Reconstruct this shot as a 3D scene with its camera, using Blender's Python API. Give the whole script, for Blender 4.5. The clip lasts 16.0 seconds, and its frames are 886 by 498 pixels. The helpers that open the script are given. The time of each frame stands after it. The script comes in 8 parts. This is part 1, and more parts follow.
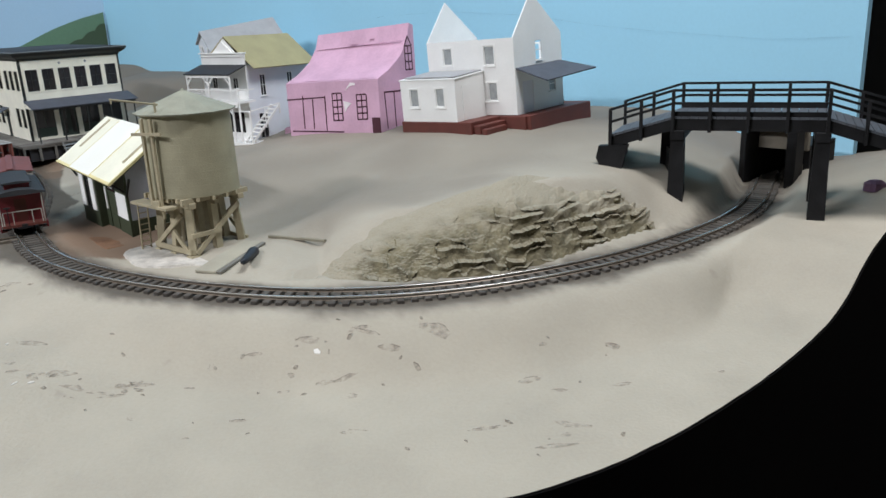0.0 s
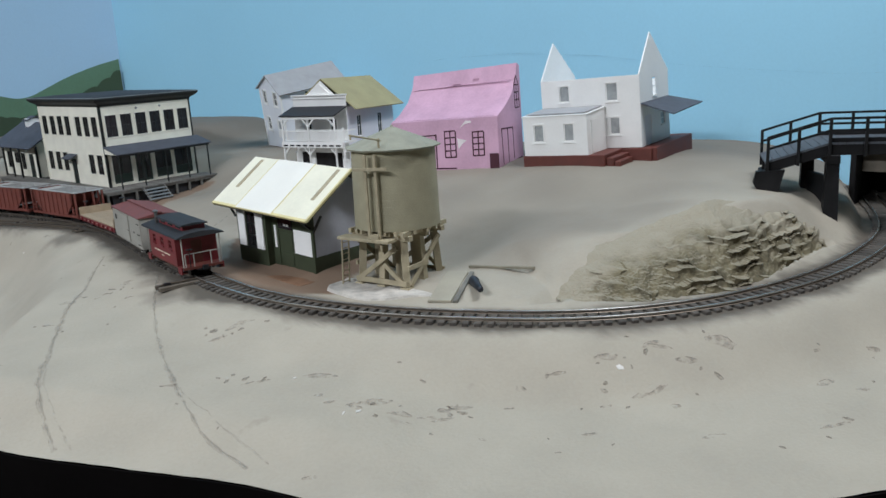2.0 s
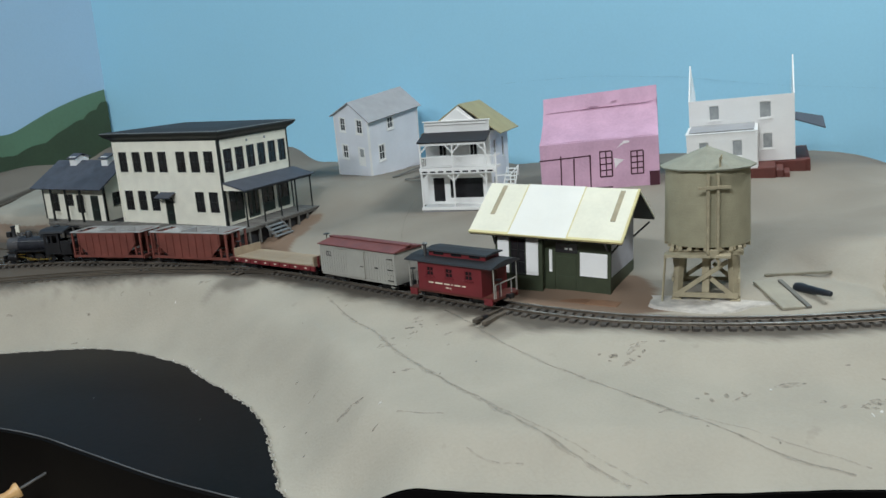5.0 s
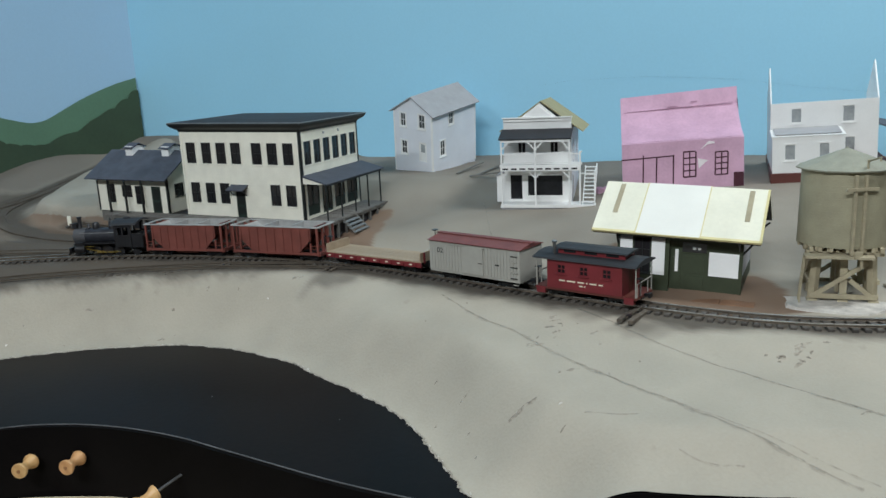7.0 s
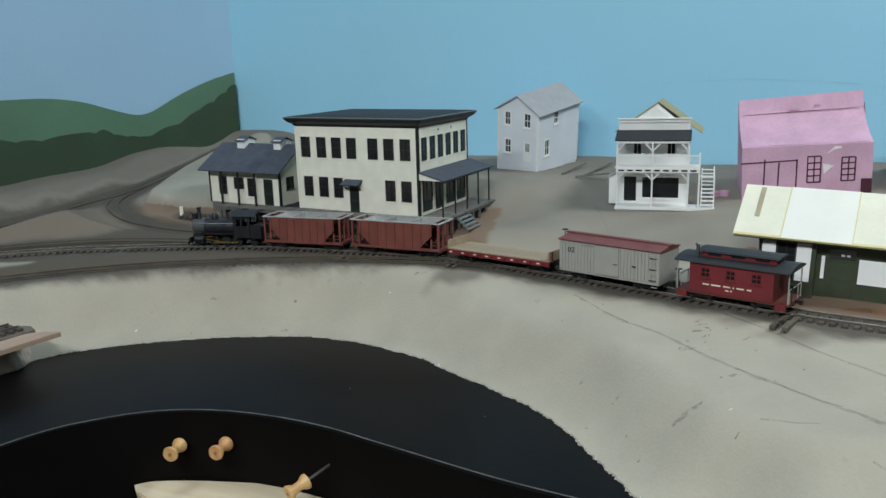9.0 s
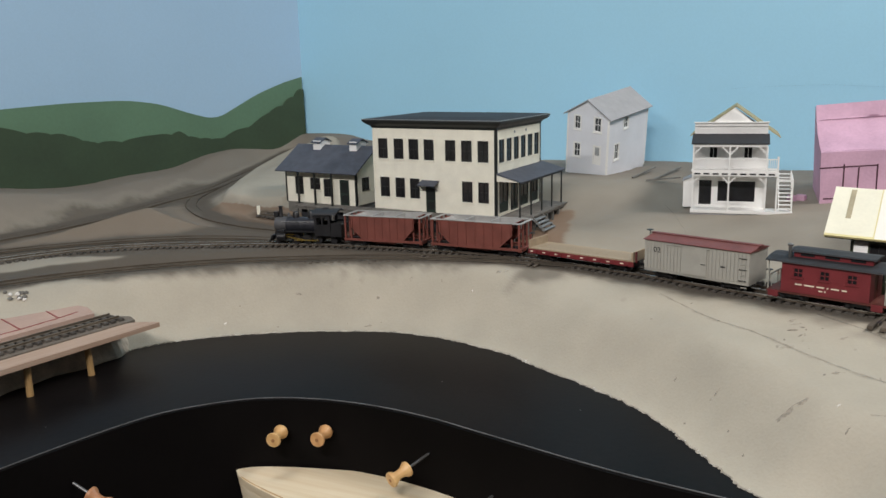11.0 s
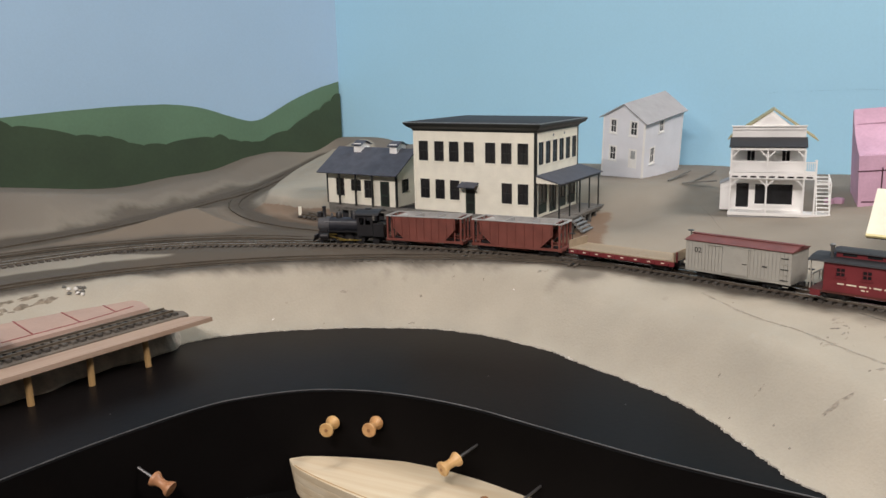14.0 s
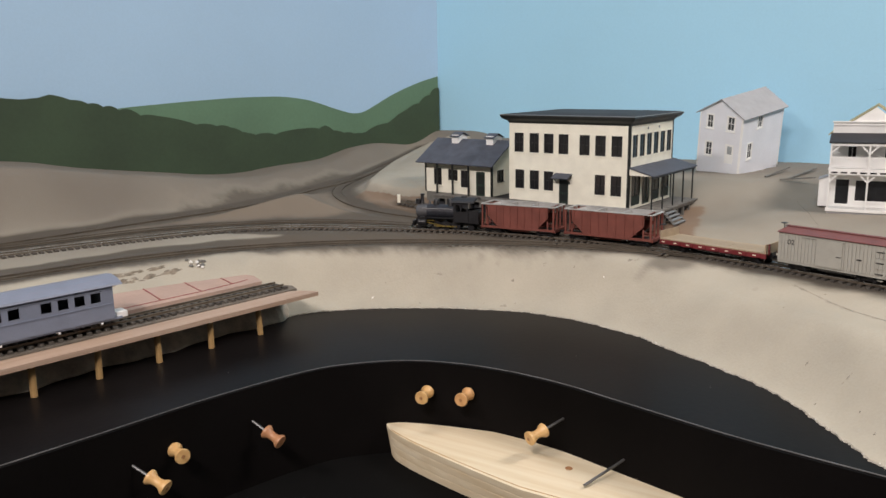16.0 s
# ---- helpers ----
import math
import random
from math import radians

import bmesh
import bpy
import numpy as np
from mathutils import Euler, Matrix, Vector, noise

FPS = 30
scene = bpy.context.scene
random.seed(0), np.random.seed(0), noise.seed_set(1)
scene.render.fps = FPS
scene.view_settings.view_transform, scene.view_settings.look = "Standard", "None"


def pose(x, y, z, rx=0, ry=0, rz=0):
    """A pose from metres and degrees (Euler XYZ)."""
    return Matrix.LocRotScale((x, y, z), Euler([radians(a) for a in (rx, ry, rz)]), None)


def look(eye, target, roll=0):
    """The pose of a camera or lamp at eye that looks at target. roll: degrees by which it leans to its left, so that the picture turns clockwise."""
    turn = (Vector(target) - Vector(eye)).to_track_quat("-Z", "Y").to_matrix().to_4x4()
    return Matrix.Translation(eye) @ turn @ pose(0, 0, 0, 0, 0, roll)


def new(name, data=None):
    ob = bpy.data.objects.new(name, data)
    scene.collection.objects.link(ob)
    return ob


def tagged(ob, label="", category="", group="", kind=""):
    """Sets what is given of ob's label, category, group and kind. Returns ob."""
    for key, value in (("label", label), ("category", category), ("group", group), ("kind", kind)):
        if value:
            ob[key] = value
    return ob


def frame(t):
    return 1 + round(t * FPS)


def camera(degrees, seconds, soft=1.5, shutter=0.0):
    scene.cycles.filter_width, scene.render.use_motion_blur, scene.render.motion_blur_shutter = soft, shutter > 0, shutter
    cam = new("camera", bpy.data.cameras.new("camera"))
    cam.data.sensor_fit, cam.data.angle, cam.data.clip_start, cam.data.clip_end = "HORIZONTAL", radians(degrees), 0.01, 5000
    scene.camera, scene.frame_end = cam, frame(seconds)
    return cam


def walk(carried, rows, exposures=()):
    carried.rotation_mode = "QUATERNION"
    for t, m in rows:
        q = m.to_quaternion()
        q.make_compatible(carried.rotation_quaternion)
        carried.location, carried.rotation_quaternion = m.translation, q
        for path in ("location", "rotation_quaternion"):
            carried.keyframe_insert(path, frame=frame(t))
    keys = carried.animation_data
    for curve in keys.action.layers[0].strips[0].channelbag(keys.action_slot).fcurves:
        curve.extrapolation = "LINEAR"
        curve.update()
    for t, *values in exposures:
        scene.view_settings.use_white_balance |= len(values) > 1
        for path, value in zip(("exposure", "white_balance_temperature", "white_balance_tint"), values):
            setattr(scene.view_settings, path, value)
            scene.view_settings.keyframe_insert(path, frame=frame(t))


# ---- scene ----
cam = camera(59.1, 16.0)
# The path, in decimetres
PATH = [
    (0, (0.658, 0.161, 2.102), (0.523, 2.076, 1.54), -2.5),
    (0.5, (-0.042, -0.177, 2.1), (-0.119, 1.746, 1.555), -2.3),
    (1, (-0.623, -0.398, 2.091), (-0.659, 1.536, 1.585), -2.0),
    (1.5, (-1.136, -0.315, 2.067), (-1.152, 1.63, 1.603), -2.3),
    (2, (-1.751, -0.112, 2.142), (-1.678, 1.832, 1.678), -3.1),
    (2.5, (-2.506, -0.091, 2.2), (-2.341, 1.851, 1.753), -2.5),
    (3, (-3.341, 0.001, 2.245), (-3.102, 1.933, 1.786), -3.5),
    (3.5, (-4.05, 0.123, 2.214), (-3.752, 2.052, 1.78), -2.6),
    (4, (-4.79, 0.241, 2.325), (-4.417, 2.16, 1.9), -3.4),
    (6.5, (-7.213, 1.086, 2.449), (-6.573, 2.926, 1.998), -2.9),
    (7, (-7.482, 1.181, 2.462), (-6.861, 3.029, 2.017), -2.6),
    (7.5, (-7.695, 1.248, 2.461), (-7.094, 3.105, 2.023), -2.4),
    (8, (-7.918, 1.331, 2.456), (-7.364, 3.2, 2.012), -2.4),
    (8.5, (-8.149, 1.418, 2.455), (-7.62, 3.296, 2.013), -1.9),
    (9, (-8.3, 1.471, 2.457), (-7.79, 3.354, 2.018), -1.7),
    (9.5, (-8.504, 1.475, 2.452), (-8.034, 3.371, 2.021), -1.9),
    (12, (-8.988, 1.409, 2.377), (-8.57, 3.322, 1.967), -1.3),
    (12.5, (-9.058, 1.43, 2.385), (-8.643, 3.344, 1.98), -1.2),
    (13, (-9.115, 1.411, 2.384), (-8.711, 3.328, 1.983), -1.3),
    (13.5, (-9.133, 1.367, 2.368), (-8.745, 3.289, 1.972), -1.3),
    (14, (-9.153, 1.27, 2.37), (-8.78, 3.194, 1.971), -1.4),
    (14.5, (-9.207, 1.074, 2.345), (-8.874, 3.006, 1.951), -1.3),
    (15, (-9.172, 0.885, 2.319), (-8.882, 2.825, 1.927), -1.4),
    (15.5, (-9.148, 0.811, 2.31), (-8.908, 2.757, 1.916), -1.2),
    (16, (-9.264, 0.841, 2.298), (-9.119, 2.795, 1.9), -1.0),
]
# the picture's brightness and white balance along the way: seconds, stops, kelvin, tint
EXPOSURES = [(0.0, -0.59, 6230, 11), (0.5, -0.63, 6170, 11), (1.0, -0.77, 6050, 10), (1.5, -0.80, 6000, 10), (3.5, -0.81, 6180, 6), (7.0, -0.84, 6080, 5), (9.5, -0.87, 6120, 3), (12.0, -0.57, 7220, 18), (14.5, -0.54, 7220, 18), (16.0, -0.47, 7220, 18)]
walk(cam, [(t, look(0.1 * Vector(eye), 0.1 * Vector(target), roll)) for t, eye, target, roll in PATH], EXPOSURES)

# ---------------------------------------------------------------- light
world = bpy.data.worlds.new("room_world")
scene.world = world
world.use_nodes = True
world.node_tree.nodes["Background"].inputs[0].default_value = (0.62, 0.66, 0.70, 1)
world.node_tree.nodes["Background"].inputs[1].default_value = 0.10


def ceiling_lamp(name, x, y, z, sx, sy, watts, target, color):
    lamp = bpy.data.lights.new(name, "AREA")
    lamp.shape, lamp.size, lamp.size_y, lamp.energy, lamp.color = "RECTANGLE", sx, sy, watts, color
    ob = new(name, lamp)
    ob.matrix_world = look((x, y, z), target)
    return tagged(ob, "white lamp added out of view under the ceiling", "lamp")


# two unseen lamps at the left, placed by the twin shadows on the wall
ceiling_lamp("unseen_lamp", -2.05, -0.05, 1.25, 0.6, 0.10, 17.0, (-0.60, 1.05, 0.0), (1.0, 0.985, 0.97))
ceiling_lamp("unseen_lamp", -1.38, -0.60, 1.28, 0.6, 0.10, 34.0, (0.0, 0.95, 0.05), (0.99, 0.985, 1.0))
# added fill: brightens the right end, with no lamp known there
ceiling_lamp("unseen_lamp", 0.45, 0.42, 1.45, 0.7, 0.10, 27.0, (0.30, 1.00, 0.22), (1.0, 0.985, 0.97))


# ---------------------------------------------------------------- mesh builder
class Build:
    """Collects simple solids and turns them into one mesh."""

    def __init__(self):
        self.v, self.f = [], []

    def add(self, verts, faces, m=None):
        n = len(self.v)
        self.v += [tuple(m @ Vector(p)) for p in verts] if m else [tuple(p) for p in verts]
        self.f += [tuple(i + n for i in q) for q in faces]
        return self

    def box(self, x0, y0, z0, x1, y1, z1, m=None):
        v = [(x, y, z) for z in (z0, z1) for y in (y0, y1) for x in (x0, x1)]
        return self.add(v, [(0, 2, 3, 1), (4, 5, 7, 6), (0, 1, 5, 4), (2, 6, 7, 3), (0, 4, 6, 2), (1, 3, 7, 5)], m)

    def block(self, x0, y0, z0, x1, y1, z1, c, m=None):
        """A box with chamfered top and upright edges."""
        rings = []
        for z, i in ((z0, 0), (z1 - c, 0), (z1, c)):
            a = c if i == 0 else c
            rings.append([(x0 + a + i, y0 + i, z), (x1 - a - i, y0 + i, z), (x1 - i, y0 + a + i, z), (x1 - i, y1 - a - i, z),
                          (x1 - a - i, y1 - i, z), (x0 + a + i, y1 - i, z), (x0 + i, y1 - a - i, z), (x0 + i, y0 + a + i, z)])
        return self.skin(rings, m)

    def skin(self, rings, m=None, closed=True, caps=True):
        k = len(rings[0])
        v = [p for ring in rings for p in ring]
        f = [(a * k + b, a * k + (b + 1) % k, (a + 1) * k + (b + 1) % k, (a + 1) * k + b)
             for a in range(len(rings) - 1) for b in range(k if closed else k - 1)]
        if caps:
            f += [tuple(range(k))[::-1], tuple((len(rings) - 1) * k + b for b in range(k))]
        return self.add(v, f, m)

    def lathe(self, prof, n=20, m=None):
        """prof: rows of radius and height."""
        return self.skin([[(r * math.cos(2 * math.pi * i / n), r * math.sin(2 * math.pi * i / n), z) for i in range(n)] for r, z in prof], m)

    def rod(self, a, b, r, n=8):
        a, b = Vector(a), Vector(b)
        m = Matrix.Translation(a) @ (b - a).to_track_quat("Z", "Y").to_matrix().to_4x4()
        return self.lathe([(r, 0), (r, (b - a).length)], n, m)

    def beam(self, a, b, w, h):
        """A square timber from a to b."""
        a, b = Vector(a), Vector(b)
        m = Matrix.Translation(a) @ (b - a).to_track_quat("Y", "Z").to_matrix().to_4x4()
        return self.box(-w / 2, 0, -h / 2, w / 2, (b - a).length, h / 2, m)

    def prism(self, outline, axis, a, b, m=None):
        """An outline swept along an axis ('x': points are y, z; 'y': x, z; 'z': x, y) from a to b."""
        put = {"x": lambda t, p: (t, p[0], p[1]), "y": lambda t, p: (p[0], t, p[1]), "z": lambda t, p: (p[0], p[1], t)}[axis]
        return self.skin([[put(t, p) for p in outline] for t in (a, b)], m)

    def mesh(self, name, material, smooth=False):
        me = bpy.data.meshes.new(name)
        me.from_pydata(self.v, [], self.f)
        bm = bmesh.new()
        bm.from_mesh(me)
        bmesh.ops.recalc_face_normals(bm, faces=bm.faces)
        bm.to_mesh(me)
        bm.free()
        if smooth:
            me.polygons.foreach_set("use_smooth", [True] * len(me.polygons))
        if material:
            me.materials.append(material)
        return me


def part(name, b, material, parent=None, label="", smooth=False):
    ob = new(name, b.mesh(name, material, smooth) if isinstance(b, Build) else b)
    if parent:
        ob.parent = parent
    return tagged(ob, label)


def thing(name, m, label, category, group="", kind=""):
    ob = new(name)
    ob.empty_display_size = 0.02
    ob.matrix_basis = m
    return tagged(ob, label, category, group, kind)


def smooth_by_angle(ob, degrees=35):
    me = ob.data
    me.polygons.foreach_set("use_smooth", [True] * len(me.polygons))
    me.set_sharp_from_angle(angle=radians(degrees))
    return ob


# ---------------------------------------------------------------- materials
def material(name, color, rough=0.6, metal=0.0, spread=0.15, scale=60.0, fine=600.0, bump=0.1, tint=None, coat=0.0, per_piece=0.0, gloss=0.5):
    """Paint or wood with mottling at two scales, and fine relief."""
    mt = bpy.data.materials.new(name)
    mt.use_nodes = True
    nt = mt.node_tree
    n, l = nt.nodes, nt.links
    bsdf = n["Principled BSDF"]
    tc = n.new("ShaderNodeTexCoord")
    big, small = n.new("ShaderNodeTexNoise"), n.new("ShaderNodeTexNoise")
    big.inputs["Scale"].default_value, small.inputs["Scale"].default_value = scale, fine
    big.inputs["Detail"].default_value, small.inputs["Detail"].default_value = 4, 3
    l.new(tc.outputs["Object"], big.inputs["Vector"])
    l.new(tc.outputs["Object"], small.inputs["Vector"])
    ramp = n.new("ShaderNodeMix")
    ramp.data_type = "RGBA"
    dark = tint or tuple(c * (1 - spread) for c in color)
    lite = tuple(min(1, c * (1 + spread * 0.7)) for c in color)
    ramp.inputs["A"].default_value, ramp.inputs["B"].default_value = (*dark, 1), (*lite, 1)
    add = n.new("ShaderNodeMath")
    add.operation = "MULTIPLY_ADD"
    add.inputs[1].default_value = 0.35
    sub = n.new("ShaderNodeMapRange")
    sub.inputs["From Min"].default_value, sub.inputs["From Max"].default_value = 0.42, 0.86
    l.new(small.outputs["Fac"], add.inputs[0])
    l.new(big.outputs["Fac"], add.inputs[2])
    l.new(add.outputs[0], sub.inputs["Value"])
    l.new(sub.outputs["Result"], ramp.inputs["Factor"])
    out = ramp.outputs["Result"]
    if per_piece:
        info, hsv, mr = n.new("ShaderNodeObjectInfo"), n.new("ShaderNodeHueSaturation"), n.new("ShaderNodeMapRange")
        mr.inputs["To Min"].default_value, mr.inputs["To Max"].default_value = 1 - per_piece, 1 + per_piece
        l.new(info.outputs["Random"], mr.inputs["Value"])
        l.new(mr.outputs["Result"], hsv.inputs["Value"])
        l.new(out, hsv.inputs["Color"])
        out = hsv.outputs["Color"]
    l.new(out, bsdf.inputs["Base Color"])
    rr = n.new("ShaderNodeMapRange")
    rr.inputs["To Min"].default_value, rr.inputs["To Max"].default_value = max(0.03, rough - 0.08), min(1, rough + 0.08)
    l.new(big.outputs["Fac"], rr.inputs["Value"])
    l.new(rr.outputs["Result"], bsdf.inputs["Roughness"])
    bsdf.inputs["Metallic"].default_value = metal
    bsdf.inputs["Specular IOR Level"].default_value = gloss
    bsdf.inputs["Coat Weight"].default_value = coat
    if bump:
        bp = n.new("ShaderNodeBump")
        bp.inputs["Strength"].default_value, bp.inputs["Distance"].default_value = bump, 0.001
        l.new(small.outputs["Fac"], bp.inputs["Height"])
        l.new(bp.outputs["Normal"], bsdf.inputs["Normal"])
    return mt


def wood(name, light, dark, along, rough=0.55, scale=40.0):
    """Grained wood; along: the axis of the grain."""
    mt = material(name, light, rough)
    n, l = mt.node_tree.nodes, mt.node_tree.links
    tc, mp, wave, mix = n.new("ShaderNodeTexCoord"), n.new("ShaderNodeMapping"), n.new("ShaderNodeTexNoise"), n.new("ShaderNodeMix")
    mp.inputs["Scale"].default_value = [0.06 if a == along else 1.0 for a in "xyz"]
    wave.inputs["Scale"].default_value, wave.inputs["Detail"].default_value = scale * 4, 5
    mix.data_type = "RGBA"
    mix.inputs["A"].default_value, mix.inputs["B"].default_value = (*dark, 1), (*light, 1)
    mr = n.new("ShaderNodeMapRange")
    mr.inputs["From Min"].default_value, mr.inputs["From Max"].default_value = 0.3, 0.62
    l.new(tc.outputs["Object"], mp.inputs["Vector"])
    l.new(mp.outputs["Vector"], wave.inputs["Vector"])
    l.new(wave.outputs["Fac"], mr.inputs["Value"])
    l.new(mr.outputs["Result"], mix.inputs["Factor"])
    l.new(mix.outputs["Result"], n["Principled BSDF"].inputs["Base Color"])
    return mt


def glass_mat(name, tone=0.02):
    """Small window panes in front of dark interiors."""
    mt = material(name, (tone, tone, tone * 1.1), 0.12, bump=0.0, spread=0.3)
    return mt


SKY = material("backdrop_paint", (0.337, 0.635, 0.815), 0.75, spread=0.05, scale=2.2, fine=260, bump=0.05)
# the left wall's dimmer light is put into this duller blue
SKY_LEFT = material("backdrop_paint_toned", (0.35, 0.53, 0.70), 0.75, spread=0.06, scale=2.0, fine=260, bump=0.05)
HILL = material("hill_paint", (0.105, 0.20, 0.125), 0.8, spread=0.12, scale=9, fine=200, bump=0.05)
TREES = material("tree_line_paint", (0.036, 0.062, 0.034), 0.85, spread=0.2, scale=12, fine=160, bump=0.08)
BLACK = material("black_fascia_paint", (0.0050, 0.0043, 0.0042), 0.66, spread=0.3, scale=8, fine=300, bump=0.05, gloss=0.05)
WATER = material("black_gloss_paint", (0.0078, 0.0066, 0.0066), 0.34, spread=0.4, scale=10, fine=160, bump=0.06, gloss=0.065)
LIP = material("pale_edge_grey", (0.13, 0.13, 0.13), 0.5, spread=0.4, scale=40)
ROOM = material("room_wall_paint", (0.34, 0.33, 0.31), 0.9, spread=0.05, scale=2, fine=80)
CARPET = material("dark_room_floor", (0.035, 0.033, 0.032), 0.95, spread=0.3, scale=6, fine=120)
CREAM = material("cream_siding", (0.86, 0.835, 0.71), 0.6, spread=0.08, scale=50, fine=500)
CREAMTRIM = material("pale_cream_trim", (0.84, 0.82, 0.70), 0.55, spread=0.06, scale=50)
WHITE = material("white_styrene", (0.85, 0.85, 0.83), 0.45, spread=0.05, scale=30, fine=400, bump=0.04)
PALE = material("pale_grey_styrene", (0.76, 0.775, 0.82), 0.5, spread=0.06, scale=30, fine=400, bump=0.04)
GREYROOF = material("grey_card_roof", (0.36, 0.36, 0.37), 0.7, spread=0.1, scale=60)
SLATE = material("slate_blue_roof", (0.070, 0.078, 0.100), 0.7, spread=0.25, scale=80, fine=900, bump=0.2)
DARKTRIM = material("dark_green_black_trim", (0.012, 0.015, 0.014), 0.5, spread=0.3)
TARROOF = material("tar_roof", (0.022, 0.023, 0.027), 0.7, spread=0.3, scale=30)
EDGEGREY = material("grey_roof_edge", (0.22, 0.24, 0.25), 0.6)
GREEN = material("dark_green_paint", (0.050, 0.064, 0.035), 0.6, spread=0.2, scale=60)
DOORGREEN = material("deep_green_door", (0.020, 0.036, 0.028), 0.5, spread=0.25)
PANE = glass_mat("dark_window_pane")
PALEPANE = material("grey_window_pane", (0.36, 0.38, 0.385), 0.2, spread=0.2, scale=120, bump=0.0)
DECK = material("weathered_deck_boards", (0.17, 0.16, 0.145), 0.8, spread=0.3, scale=120, fine=900, bump=0.3, per_piece=0.25)
POSTS = material("weathered_posts", (0.15, 0.145, 0.13), 0.8, spread=0.3, scale=120, fine=900, bump=0.3)
PINK = material("pink_foam_paint", (0.59, 0.365, 0.490), 0.75, spread=0.17, scale=22, fine=300, bump=0.1)
MARKER = material("maroon_marker", (0.055, 0.008, 0.020), 0.6, spread=0.2)
TORN = material("torn_white_paper", (0.78, 0.72, 0.74), 0.8)
MAROON = material("maroon_base_paint", (0.115, 0.030, 0.022), 0.6, spread=0.2, scale=60)
OLIVE = material("olive_card_roof", (0.36, 0.32, 0.17), 0.7, spread=0.12, scale=40)
CREAMROOF = material("yellowed_card_roof", (0.82, 0.80, 0.65), 0.6, spread=0.08, scale=25, fine=300, bump=0.05)
ROOFEDGE = material("yellow_card_edge", (0.72, 0.64, 0.33), 0.7, spread=0.1)
ROOFPALE = material("bare_white_card", (0.85, 0.84, 0.77), 0.55, spread=0.04, scale=25, bump=0.03)
# gable ends: their shade is put into this lilac grey
LILAC = material("shaded_gable_grey", (0.43, 0.44, 0.49), 0.6, spread=0.1, scale=60)
TAN = material("tan_tank_paint", (0.33, 0.305, 0.205), 0.7, spread=0.14, scale=50, fine=700, bump=0.2)
TANROOF = material("grey_green_tank_roof", (0.30, 0.30, 0.235), 0.75, spread=0.15, scale=60, fine=700, bump=0.2)
TIMBER = material("tan_timber", (0.40, 0.35, 0.235), 0.75, spread=0.18, scale=90, fine=900, bump=0.25)
BLACKWOOD = material("black_bridge_timber", (0.012, 0.012, 0.013), 0.55, spread=0.4, scale=70, fine=800, bump=0.2, gloss=0.2)
BRIDGEDECK = material("blue_grey_bridge_deck", (0.075, 0.082, 0.095), 0.6, spread=0.25, scale=50, fine=600, bump=0.2)
TIE = material("dark_brown_ties", (0.085, 0.075, 0.064), 0.85, spread=0.3, scale=120, fine=900, bump=0.3, per_piece=0.3)
RAIL = material("weathered_rail", (0.16, 0.13, 0.10), 0.45, metal=0.6, spread=0.3, scale=40)
RAILTOP = material("worn_rail_head", (0.62, 0.60, 0.56), 0.25, metal=0.9, spread=0.15, scale=30, bump=0.0)
LOCO = material("black_locomotive_paint", (0.014, 0.014, 0.016), 0.42, spread=0.35, scale=90, fine=600)
BOILER = material("blue_black_boiler_jacket", (0.030, 0.032, 0.040), 0.38, metal=0.2, spread=0.3, scale=80)
SMOKEBOX = material("graphite_smokebox", (0.10, 0.10, 0.105), 0.5, metal=0.3, spread=0.2, scale=90)
BRASS = material("brass_rods", (0.72, 0.52, 0.16), 0.3, metal=1.0, spread=0.2, scale=90)
STEEL = material("bare_steel", (0.24, 0.24, 0.24), 0.5, metal=1.0, spread=0.2)
REDCAR = material("oxide_red_car_paint", (0.190, 0.056, 0.042), 0.55, spread=0.2, scale=60, fine=700, bump=0.1)
REDROOF = material("dull_red_roof", (0.17, 0.055, 0.05), 0.65, spread=0.2, scale=60)
CABOOSERED = material("deep_red_caboose_paint", (0.165, 0.019, 0.024), 0.5, spread=0.15, scale=60)
GREYCAR = material("pale_grey_car_paint", (0.36, 0.35, 0.31), 0.6, spread=0.1, scale=70, fine=700)
HOPPERIN = material("light_grey_hopper_rim", (0.38, 0.38, 0.37), 0.6, spread=0.2, scale=80)
LOADFLOOR = material("bare_wood_flat_floor", (0.36, 0.28, 0.19), 0.7, spread=0.2, scale=90)
COACH = material("blue_grey_coach_paint", (0.20, 0.225, 0.29), 0.5, spread=0.08, scale=60)
CREAMMARK = material("cream_lettering", (0.75, 0.70, 0.55), 0.6)
DARKMARK = material("black_lettering", (0.02, 0.02, 0.02), 0.6)
PIERWOOD = wood("pink_brown_plank", (0.46, 0.33, 0.25), (0.36, 0.24, 0.17), "x", 0.6)
FOAM = material("pink_insulation_board", (0.46, 0.32, 0.26), 0.75, spread=0.12, scale=25, fine=400, bump=0.1)
REDLINE = material("red_marker", (0.27, 0.055, 0.048), 0.6, spread=0.2)
PILE = wood("birch_dowel", (0.56, 0.36, 0.16), (0.40, 0.24, 0.10), "z", 0.5)
SPOOL = wood("turned_wood_spool", (0.70, 0.45, 0.20), (0.56, 0.31, 0.12), "z", 0.42)
WARMSPOOL = wood("warm_wood_spool", (0.66, 0.38, 0.17), (0.50, 0.25, 0.10), "z", 0.45)
REDSPOOL = wood("red_brown_wood_spool", (0.48, 0.24, 0.12), (0.36, 0.16, 0.08), "z", 0.45)
SPOOLEND = material("spool_end_grain", (0.36, 0.17, 0.07), 0.6, spread=0.3, scale=200)
BALSA = wood("pale_pine_hull", (0.80, 0.70, 0.52), (0.70, 0.57, 0.38), "x", 0.5, 28)
